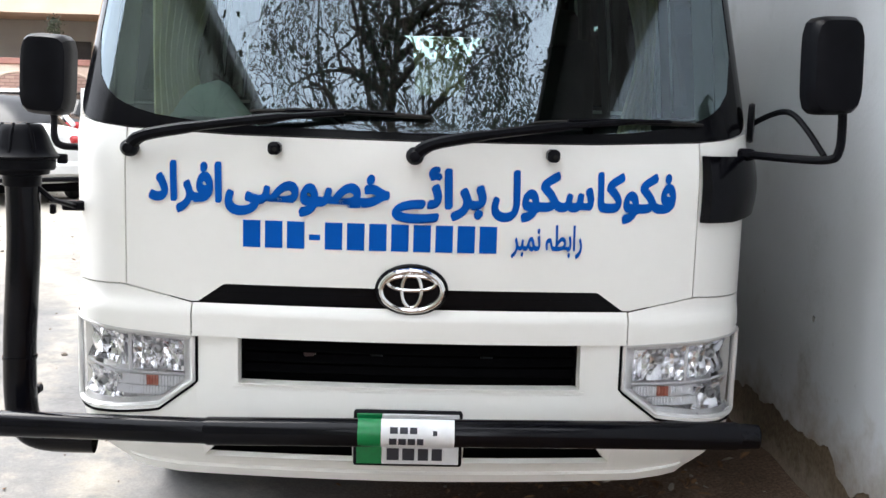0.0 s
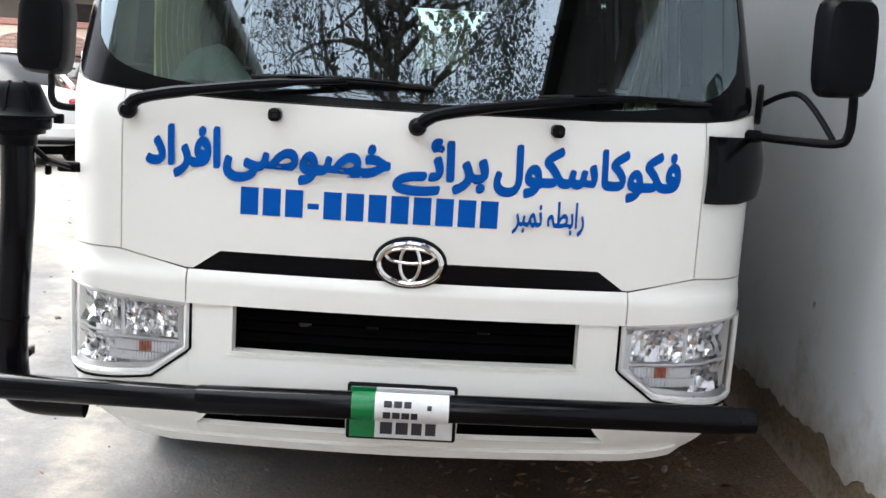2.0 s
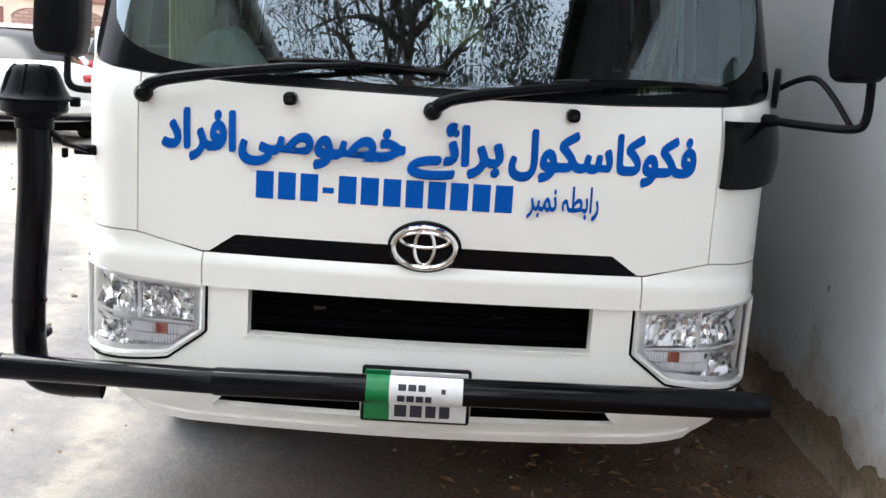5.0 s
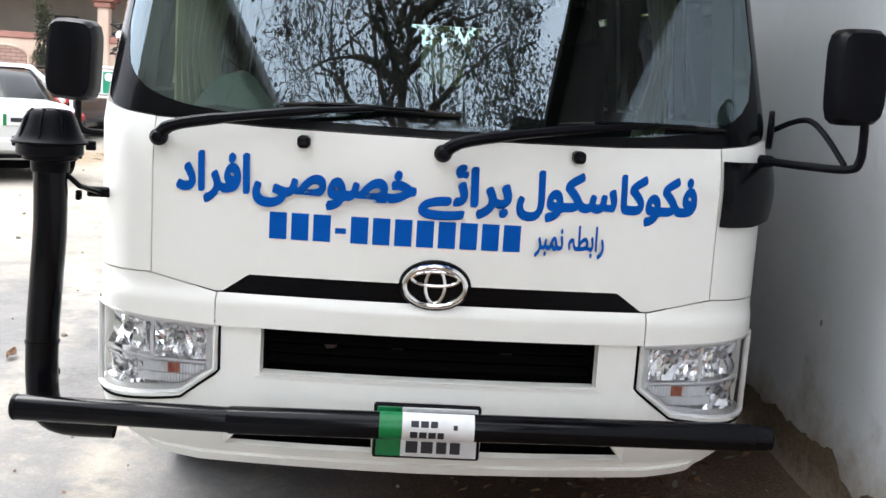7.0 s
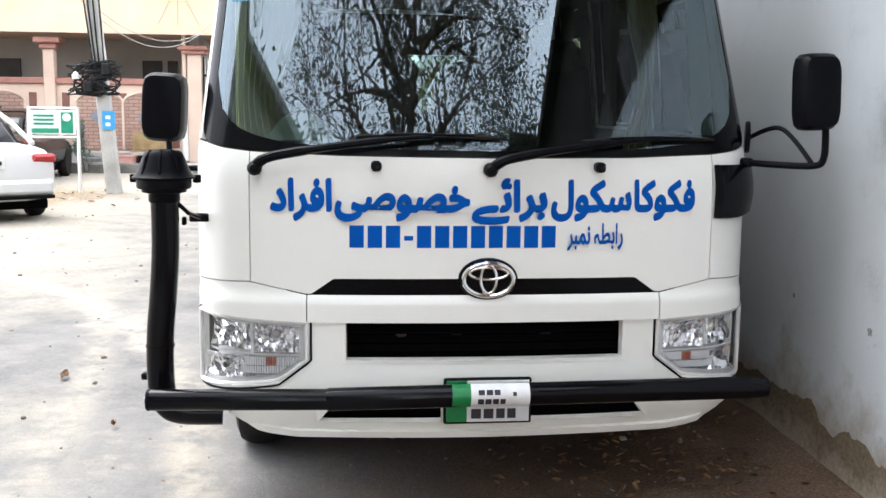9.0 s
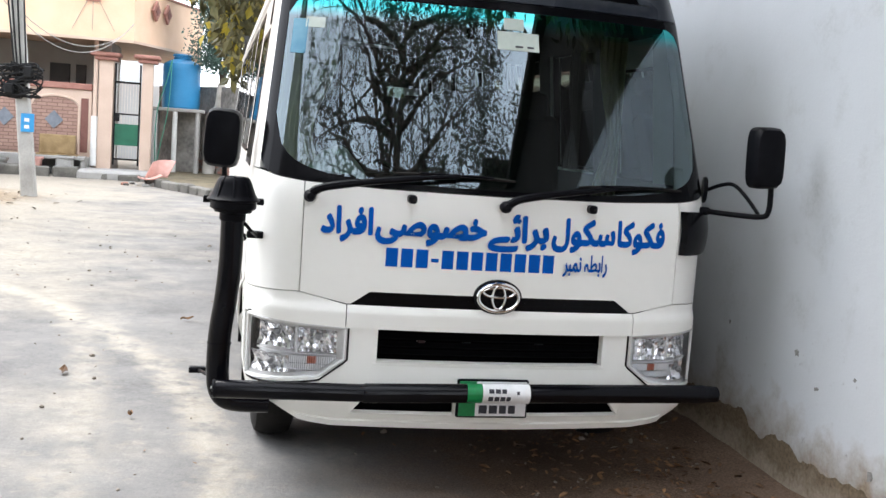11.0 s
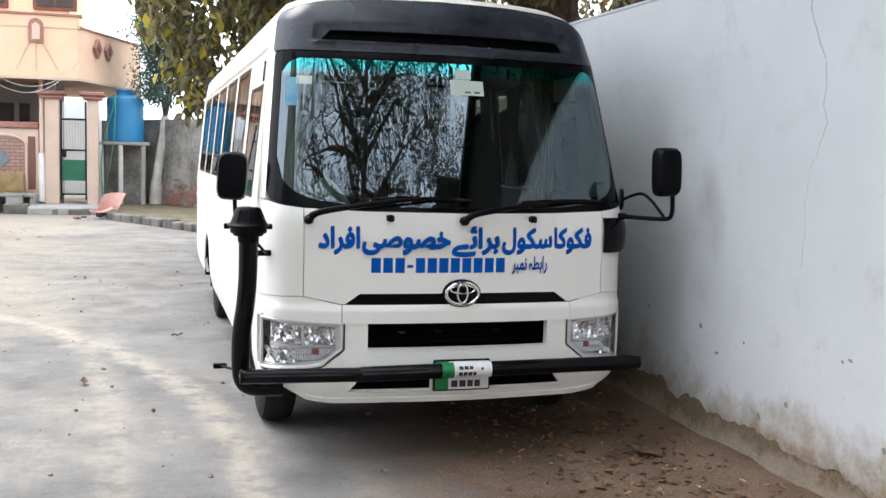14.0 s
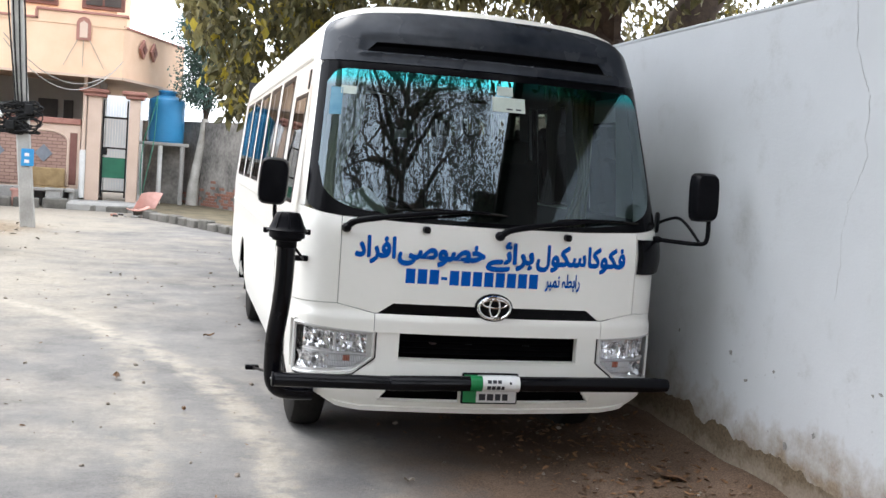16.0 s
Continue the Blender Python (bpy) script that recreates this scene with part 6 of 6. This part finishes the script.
# parked cars
def sedan(at, turn, paint, label):
    car = thing("car", label, "car", "parked cars")
    L = 4.5
    rows = []
    for y, w_, zt, zb in ((0.0, 0.70, 0.80, 0.42), (0.03, 0.80, 0.90, 0.32), (0.14, 0.85, 0.98, 0.24), (0.55, 0.87, 1.02, 0.22), (1.3, 0.875, 0.97, 0.22), (2.4, 0.875, 0.95, 0.22), (3.2, 0.87, 0.96, 0.22), (3.9, 0.85, 0.86, 0.22), (4.3, 0.80, 0.74, 0.24), (4.46, 0.70, 0.62, 0.30), (4.5, 0.5, 0.55, 0.36)):
        row = []
        for k in range(24):
            a = 2 * math.pi * k / 24
            q = (abs(math.cos(a)) ** 4.5 + abs(math.sin(a)) ** 4.5) ** (-1 / 4.5)
            row.append((w_ * math.cos(a) * q, y, (zt + zb) / 2 + (zt - zb) / 2 * math.sin(a) * q))
        rows.append(row)
    g = Geo().grid(rows, True)
    g.f.append(tuple(range(24)))
    part("body", g, paint, car)
    rows = []
    for y, w_, zt in ((0.70, 0.66, 1.02), (1.15, 0.64, 1.27), (1.5, 0.62, 1.40), (2.1, 0.62, 1.455), (2.7, 0.63, 1.42), (3.1, 0.66, 1.25), (3.55, 0.70, 0.96)):
        rows.append([(-w_ - 0.10, y, 0.93), (-w_ - 0.05, y, (zt + 0.93) / 2), (-w_ + 0.05, y, zt - 0.03), (-w_ + 0.16, y, zt), (w_ - 0.16, y, zt), (w_ - 0.05, y, zt - 0.03), (w_ + 0.05, y, (zt + 0.93) / 2), (w_ + 0.10, y, 0.93)])
    part("glasshouse", Geo().grid(rows), GLOSSBLACK, car, "dark windows")
    part("roof_skin", Geo().grid([[(x, y, z + 0.008) for x, y, z in r[2:6]] for r in rows[2:5]]), paint, car)
    for s in (-1, 1):
        part("roof_pillar", Geo().tube([(s * 0.74, 0.62, 1.0), (s * 0.62, 1.15, 1.28), (s * 0.57, 1.55, 1.42), (s * 0.58, 2.7, 1.43), (s * 0.64, 3.1, 1.26), (s * 0.72, 3.55, 0.98)], 0.035, 6), paint, car)
        tl_ = part("tail_light", Geo().box(s * 0.52, s * 0.835, -0.02, 0.22, 0.77, 0.885, 0.04), REDLENS, car, "red tail light")
        part("mirror", Geo().box(s * 0.86, s * 1.0, 3.0, 3.12, 0.95, 1.08, 0.03), paint, car)
        for yc in (0.82, 3.55):
            mm = Matrix.Translation((s * 0.79, yc, 0.31)) @ pose(0, 0, 0, 0, s * 90)
            wh = part("wheel", Geo().lathe([(0.19, -0.09), (0.29, -0.09), (0.31, -0.06), (0.313, 0.0), (0.31, 0.06), (0.29, 0.09), (0.2, 0.09)], mm, 28), RUBBER, car)
            part("rim", Geo().lathe([(0.0, 0.03), (0.195, 0.05), (0.2, 0.088), (0.18, 0.085), (0.08, 0.055), (0.0, 0.07)], mm, 20), STEEL, wh)
    part("plate", Geo().box(-0.17, 0.17, -0.02, 0.05, 0.70, 0.84, 0.005), PLATEWHITE, car, "white number plate with plain bars")
    part("plate_bar", Geo().box(-0.17, -0.13, -0.026, -0.018, 0.70, 0.84), PLATEGREEN, car)
    part("plate_bar", Geo().box(-0.08, 0.13, -0.026, -0.018, 0.745, 0.795), INK, car)
    part("rear_bumper", Geo().box(-0.80, 0.80, -0.05, 0.12, 0.34, 0.56, 0.06), paint, car)
    part("underside", Geo().box(-0.74, 0.74, 0.1, 4.3, 0.16, 0.28, 0.02), SEAMSHADE, car)
    part("bumper_line", Geo().box(-0.78, 0.78, -0.06, 0.0, 0.30, 0.35, 0.01), PLASTIC, car)
    car.matrix_world = pose(*at, 0, 0, turn)
    return car


CARWHITE = material("white_car_paint", (0.60, 0.60, 0.60), (0.66, 0.66, 0.66), 3, 0.22, coat=0.3)
CARBLACK = material("black_car_paint", (0.012, 0.012, 0.014), (0.02, 0.02, 0.022), 3, 0.2, coat=0.1, spec=0.2)
sedan((-4.85, 10.0, 0.0), 34, CARWHITE, "white saloon car parked on the sandy verge")
blackcar = sedan((-7.05, 16.2, 0.0), 2, CARBLACK, "black saloon car with a boot spoiler")
part("spoiler", Geo().box(-0.7, 0.7, 0.02, 0.22, 1.16, 1.20, 0.02).box(-0.55, -0.48, 0.08, 0.18, 0.98, 1.17).box(0.48, 0.55, 0.08, 0.18, 0.98, 1.17), CARBLACK, blackcar, "black boot spoiler")


# ---- trees ----
class Leaves:
    """Many folded leaves in one mesh."""

    def __init__(self, seed):
        self.r = np.random.RandomState(seed)
        self.v, self.f = [], []

    def spray(self, centre, radius, count, size, droop=0.6):
        r = self.r
        d = r.normal(size=(count, 3))
        d /= np.linalg.norm(d, axis=1, keepdims=True)
        c = np.array(centre) + d * (r.rand(count, 1) ** 0.5) * np.array(radius)
        ax = r.normal(size=(count, 3))
        ax[:, 2] -= droop * 2.0
        ax /= np.linalg.norm(ax, axis=1, keepdims=True)
        sd = np.cross(ax, r.normal(size=(count, 3)))
        sd /= np.linalg.norm(sd, axis=1, keepdims=True)
        up = np.cross(sd, ax)
        s = size * (0.6 + 0.7 * r.rand(count, 1))
        o = len(self.v)
        pts = np.stack([c, c + ax * s * 0.45 + sd * s * 0.27 + up * s * 0.07, c + ax * s + up * s * -0.08, c + ax * s * 0.45 - sd * s * 0.27 + up * s * 0.07], 1).reshape(-1, 3)
        self.v += [tuple(p) for p in pts]
        self.f += [t for k in range(count) for t in ((o + 4 * k, o + 4 * k + 1, o + 4 * k + 2), (o + 4 * k, o + 4 * k + 2, o + 4 * k + 3))]


def limb(g, rng, p, d, length, radius, depth, spread, tips, wander=0.25, gravity=0.0, children=(2, 3), shrink=0.72):
    """A crooked limb that forks into thinner ones."""
    pts, rad = [p], [radius]
    steps = 4 if depth > 1 else 3
    for k in range(steps):
        d = (d + Vector((rng.uniform(-1, 1), rng.uniform(-1, 1), rng.uniform(-0.6, 0.8))) * wander * 0.5 + Vector((0, 0, gravity))).normalized()
        p = p + d * (length / steps)
        pts.append(p)
        rad.append(max(radius * (1 - 0.42 * (k + 1) / steps), 0.008))
    g.tube(pts, rad, 8 if radius > 0.08 else (5 if radius > 0.015 else 3), False)
    if depth == 0:
        tips.append(pts[-1])
        return
    for k in range(rng.choice(children)):
        q = d.orthogonal().normalized()
        q.rotate(Matrix.Rotation(rng.uniform(0, 6.28), 3, d))
        nd = (d + q * spread * rng.uniform(0.6, 1.3)).normalized()
        at_ = pts[-1] if k < 2 else pts[2]
        limb(g, rng, at_, nd, length * shrink * rng.uniform(0.8, 1.15), rad[-1] * (0.85 if k == 0 else 0.65), depth - 1, spread, tips, wander, gravity, children, shrink)
    tips.append(pts[2])


# large tree behind the wall, its branches reaching over the bus
rng = random.Random(4)
big_tree = thing("tree", "large dark tree behind the wall with olive and yellow leaves", "tree")
g, tips = Geo(), []
g.tube(smooth_path([(5.0, 9.2, -0.1), (5.05, 9.2, 1.6), (5.3, 9.2, 3.2), (5.9, 9.3, 4.4), (6.9, 9.6, 6.0), (7.6, 10, 8.0)], 4), [0.42] * 6 + [0.36] * 6 + [0.3] * 5 + [0.22] * 4, 12, False)
g.tube(smooth_path([(5.1, 9.2, 2.6), (4.4, 9.2, 3.6), (3.4, 9.3, 4.25), (2.2, 9.6, 4.9), (0.6, 10.2, 5.3), (-0.8, 10.8, 5.0)], 4), [0.26] * 8 + [0.17] * 8 + [0.10] * 5, 10, False)
g.tube(smooth_path([(4.4, 9.2, 3.6), (4.0, 8.6, 5.0), (3.0, 8.0, 6.4)], 4), [0.2] * 5 + [0.1] * 4, 8, False)
# unseen limb, added to carry the shading canopy over the bus
g.tube(smooth_path([(3.0, 8.0, 6.4), (2.4, 5.0, 6.3), (2.0, 2.0, 5.8), (1.6, -1.2, 5.2)], 4), [0.12] * 5 + [0.08] * 4 + [0.04] * 4, 8, False)
for p, d in (((6.9, 9.6, 6.0), (0.5, 0, 1)), ((5.9, 9.3, 4.4), (0.2, -0.6, 1)), ((3.4, 9.3, 4.25), (0.1, 0.5, 0.8)), ((2.2, 9.6, 4.9), (-0.3, -0.5, 0.8)), ((3.0, 8.0, 6.4), (-0.5, -0.3, 0.7)), ((0.6, 10.2, 5.3), (-0.2, 0.4, 0.7)), ((-0.8, 10.8, 5.0), (0.5, 0.3, 0.3)), ((0.6, 10.2, 5.3), (0.3, 0.1, -0.3))):
    limb(g, rng, Vector(p), Vector(d).normalized(), 1.3, 0.07, 3, 0.6, tips, 0.4, -0.03)
part("trunk", g, BARK, big_tree, "dark trunk and limbs")
lv = Leaves(3)
for q in tips:
    if (q.z < 2.8 and q.x > -0.9) or q.x < -1.3 or (q.x < -0.9 and q.z < 3.0):
        continue
    lv.spray(q, (0.42, 0.42, 0.36), 34, 0.165, 0.7)
ly = Leaves(8)
# bunches that hang beside the bus
rb = random.Random(12)
for k in range(170):
    x = rb.uniform(-1.65, 0.6)
    low = lerp(x, [-1.7, -1.4, -1.15, -0.9, -0.5, 0.6], [3.4, 2.9, 2.45, 2.0, 2.3, 2.9])
    z = low + 0.25 + rb.random() ** 1.3 * (5.2 - low)
    y = rb.uniform(9.4, 11.8)
    lv.spray((x, y, z), (0.22, 0.25, 0.24), 26, 0.185, 0.9)
    if rb.random() < 0.45:
        ly.spray((x - 0.05, y - 0.1, z - 0.05), (0.25, 0.25, 0.25), 6, 0.175, 0.9)
# unseen canopy added to shade the bus and wall, then low leaves behind it
for k in range(760):
    x, y, z = rb.triangular(-1.6, 7.0, 1.6), rb.uniform(0.2, 9.5), rb.uniform(4.4, 6.6)
    lv.spray((x, y, z), (0.55, 0.55, 0.35), 32, 0.18, 0.7)
for k in range(420):
    lv.spray((rb.uniform(0.7, 3.6), rb.uniform(-0.4, 7.6), rb.uniform(3.8, 5.0)), (0.45, 0.45, 0.25), 36, 0.19, 0.7)
for k in range(300):
    lv.spray((rb.triangular(-0.3, 5.0, 1.6), rb.uniform(-2.0, 0.6), rb.uniform(4.4, 6.2)), (0.5, 0.5, 0.35), 32, 0.18, 0.7)
for k in range(40):
    lv.spray((rb.uniform(-0.7, 1.2), rb.uniform(8.6, 10.0), rb.uniform(0.9, 2.5)), (0.3, 0.3, 0.3), 22, 0.16, 0.7)
# foliage over the wall
for k in range(420):
    x, y = rb.uniform(-0.2, 9.5), rb.uniform(8.6, 13.5)
    z = rb.uniform(3.5, 6.6)
    lv.spray((x, y, z), (0.45, 0.45, 0.35), 30, 0.14, 0.7)
    if rb.random() < 0.2:
        ly.spray((x, y, z), (0.4, 0.4, 0.3), 6, 0.13, 0.7)
part("crown", lv, LEAFOLIVE, big_tree, "olive leaves, with unseen ones added for shade over the bus", 0)
part("yellow_leaves", ly, LEAFYELLOW, big_tree, "yellowing leaves", 0)

# slim tree with a limewashed trunk
slim = thing("tree", "slim grey-green tree with a limewashed trunk", "tree")
g, tips = Geo(), []
g.tube(smooth_path([(-1.35, 23.4, 0.0), (-1.30, 23.4, 0.9), (-1.16, 23.4, 1.8), (-1.10, 23.4, 2.5)], 4), [0.17] * 4 + [0.13] * 5 + [0.11] * 4, 12, False)
part("trunk", g, LIMEWASH, slim, "limewashed trunk")
g = Geo()
for d in ((-0.12, 0, 1), (0.1, 0, 1), (0.25, 0.3, 0.9), (0.0, -0.3, 1)):
    limb(g, rng, Vector((-1.10, 23.4, 2.45)), Vector(d).normalized(), 1.0, 0.06, 3, 0.32, tips, 0.25, 0.02)
part("limb", g, BARK, slim)
lv = Leaves(5)
for q in tips:
    lv.spray(q, (0.26, 0.3, 0.3), 40, 0.085, 0.2)
for k in range(300):
    lv.spray((rb.gauss(-1.30, 0.27), rb.uniform(22.8, 24), rb.uniform(2.9, 6.2)), (0.3, 0.3, 0.3), 36, 0.085, 0.2)
part("crown", lv, LEAFBLUE, slim, "small grey-green leaves", 0)

# tall half-bare tree across the road
bare = thing("tree", "tall half-bare tree with fine dark twigs", "tree")
rng = random.Random(17)
g, tips = Geo(), []
BT = Vector((-0.85, -10.5, 0))
g.tube([BT + Vector(p) for p in ((0, 0, -0.1), (0.05, 0, 2.0), (-0.05, 0.1, 4.2), (0.05, 0.1, 6.2), (0.15, 0.1, 8.2), (0.0, 0.1, 9.6), (0.12, 0.1, 11.2), (0.05, 0.1, 13.2))], [0.34, 0.28, 0.24, 0.21, 0.18, 0.14, 0.10, 0.05], 12, False)
for k in range(30):
    z_ = 4.4 + 8.0 * k / 29
    a_ = k * 2.4 + rng.uniform(-0.5, 0.5)
    reach = rng.uniform(1.7, 2.3) * (1.0 if z_ < 10 else 0.8) * (1.35 if math.cos(a_) < -0.2 else 1.15)
    limb(g, rng, BT + Vector((0.05, 0.1, z_)), Vector((math.cos(a_), 0.5 * math.sin(a_), rng.uniform(0.2, 0.65))).normalized(), reach, 0.095, 5, 0.62, tips, 0.7, 0.01, (2, 3), 0.74)
part("trunk", g, BARK, bare, "dark trunk and twigs")
lv = Leaves(9)
for k, q in enumerate(tips):
    if q.z < 6.5:
        continue
    side_ = (q.x - BT.x) / 4.0
    lv.spray(q, (0.32, 0.32, 0.32), int(lerp(side_, [-1.8, -1.0, -0.2, 1.0], [1, 2, 5, 7]) * (0.5 if q.z > 12.2 else 1.0)), 0.125, 0.1)
part("crown", lv, LEAFDARK, bare, "small dark leaves", 0)

# houses on both sides of the road behind the camera
DARKBRICK = material("dark_brick", (0.02, 0.016, 0.014), (0.04, 0.033, 0.028), 2, 0.95, bump=0.3, fine=12, spec=0.1)
PLASTERED = material("olive_grey_plaster", (0.27, 0.28, 0.22), (0.42, 0.43, 0.36), 2, 0.9, bump=0.3, fine=12)
for x0, x1, y0, y1, top, at, turn in ((3.0, 9.0, -8.0, 1.2, 6.9, (0, 0, 0), 0), (3.0, 9.0, -26.0, -10.3, 9.2, (0, 0, 0), 0), (-6.0, 0.0, -8.2, 0.0, 6.9, (-5.5, -1.5, 0), 18.4), (-7.0, -1.5, -26.0, -16.5, 8.0, (-3.0, 0, 0), 0)):
    h_ = thing("brick_house" if x0 > 0 else "plastered_house", "dark brick house across the boundary wall" if x0 > 0 else "olive grey plastered house along the road", "house", "houses along the road")
    part("wall", Geo().box(x0, x1, y0, y1, -0.1, top, 0.02), DARKBRICK if x0 > 0 else PLASTERED, h_)
    part("roof_slab", Geo().box(x0 - 0.25, x1 + 0.25, y0 - 0.25, y1 + 0.25, top, top + 0.18, 0.02), CEMENT if x0 < 0 else DARKBRICK, h_)
    xf = x0 if x0 > 0 else x1
    for yy in spans(y0 + 2, y1 - 2, 3):
        part("window", Geo().box(xf - 0.05, xf + 0.05, yy - 0.6, yy + 0.6, 3.6, 5.0, 0.02), DARKWOOD, h_)
    h_.matrix_world = pose(*at, 0, 0, turn)

# cypress and shrub in front of the far wall
for nm, x, y, h_, w_, lb in (("cypress", -8.35, 21.2, 3.0, 0.34, "narrow dark green cypress by the wall"), ("shrub", -6.35, 20.9, 1.1, 0.40, "small thin shrub by the kerb")):
    t_ = thing(nm, lb, "tree" if nm == "cypress" else "shrub")
    part("trunk", Geo().tube([(x, y, 0), (x + 0.02, y, h_ * 0.6), (x, y, h_ * 0.9)], [0.05, 0.03, 0.01], 6), BARK, t_)
    lv = Leaves(int(h_ * 10))
    for k in range(int(50 * h_ / 2)):
        f = rb.random()
        lv.spray((x + rb.uniform(-1, 1) * w_ * 0.5 * (1 - f * 0.7), y + rb.uniform(-1, 1) * w_ * 0.5, h_ * (0.25 + 0.75 * f)), (0.14, 0.14, 0.2), 26, 0.075, -0.4)
    part("crown", lv, LEAFDARK if nm == "cypress" else LEAFBLUE, t_, "", 0)

# ---- litter ----
DRYLEAF = material("dry_leaf", (0.05, 0.024, 0.012), (0.26, 0.135, 0.06), 14, 0.8, island=0.5)
PALELITTER = material("pale_litter", (0.24, 0.20, 0.16), (0.40, 0.35, 0.29), 14, 0.8, island=0.4)
rl = random.Random(31)


def litter(count, spot, size, seed):
    g_ = Geo()
    for _ in range(count):
        x, y = spot()
        s = size * rl.uniform(0.5, 1.5)
        a, t1, t2 = rl.uniform(0, 360), rl.uniform(-25, 25), rl.uniform(-25, 25)
        m_ = pose(x, y, ground_z(x, y) + s * 0.22, t1, t2, a)
        c_ = rl.uniform(0.05, 0.35) * s
        g_.add([(-s, 0, c_ * 0.6), (-s * 0.3, -s * 0.42, c_), (s * 0.5, -s * 0.34, c_ * 0.7), (s, 0, 0), (s * 0.5, s * 0.34, c_ * 0.8), (-s * 0.3, s * 0.42, c_ * 1.1), (0, 0, 0)], [(0, 1, 6), (1, 2, 6), (2, 3, 6), (3, 4, 6), (4, 5, 6), (5, 0, 6)], m_)
    return g_


def by_wall():
    return rl.triangular(0.0, 1.36, 1.0), rl.uniform(-3.2, 1.6)


def on_road():
    return rl.uniform(-5.5, 0.6), rl.uniform(-2.5, 12)


def by_pole():
    return rl.gauss(-4.9, 0.7), rl.gauss(14.2, 1.0)


tagged(solid("leaf_litter", litter(1500, by_wall, 0.020, 1), DRYLEAF, None, "", 0), "brown dry leaves on the earth by the wall", "leaves", kind="stuff")
tagged(solid("road_litter", litter(120, on_road, 0.017, 2), DRYLEAF, None, "", 0), "a few dry leaves scattered on the road", "leaves", kind="stuff")
tagged(solid("pale_scraps", litter(45, by_wall, 0.018, 3).add(*[(lambda q: (q.v, q.f))(litter(60, by_pole, 0.05, 4))][0]), PALELITTER, None, "", 0), "pale scraps and chips on the ground", "litter", kind="stuff")
STONE = material("gravel_stone", (0.12, 0.095, 0.075), (0.30, 0.26, 0.22), 20, 0.9, island=0.3)
g = Geo()
for k in range(520):
    x, y = by_wall() if rl.random() < 0.3 else on_road()
    s = rl.uniform(0.006, 0.020) if k < 170 else rl.uniform(0.003, 0.009)
    g.box(-s, s, -s * 0.8, s * 0.8, -s * 0.5, s * 0.6, s * 0.5, pose(x, y, ground_z(x, y) + s * 0.3, rl.uniform(-20, 20), rl.uniform(-20, 20), rl.uniform(0, 360)))
tagged(solid("gravel", g, STONE, None, "", 0), "loose pebbles on the ground", "gravel", kind="stuff")
for x, y, s, mt in ((-2.02, 2.155, 0.06, DRYLEAF), (0.983, -0.264, 0.11, DRYLEAF), (-1.565, 1.23, 0.03, DRYLEAF), (-1.35, 3.87, 0.05, DRYLEAF), (-0.448, -0.221, 0.03, PALELITTER), (-2.6, 0.9, 0.06, DRYLEAF)):
    g = Geo()
    m_ = pose(x, y, ground_z(x, y) + 0.022, 8, -6, rl.uniform(0, 360))
    g.sheet([[(s * (k / 4 - 1), s * 0.42 * math.sin(math.pi * min(0.98, max(0.02, k / 8))) * t, 0.010 * abs(t) + 0.007 * math.sin(k)) for k in range(9)] for t in (-1, -0.5, 0, 0.5, 1)], 0.0015, (0, 0, -9))
    g2 = Geo().add(g.v, g.f, m_)
    tagged(solid("fallen_leaf", g2, mt), "curled dry leaf lying on the road" if mt is DRYLEAF else "pale scrap lying on the road", "leaf", "fallen leaves")
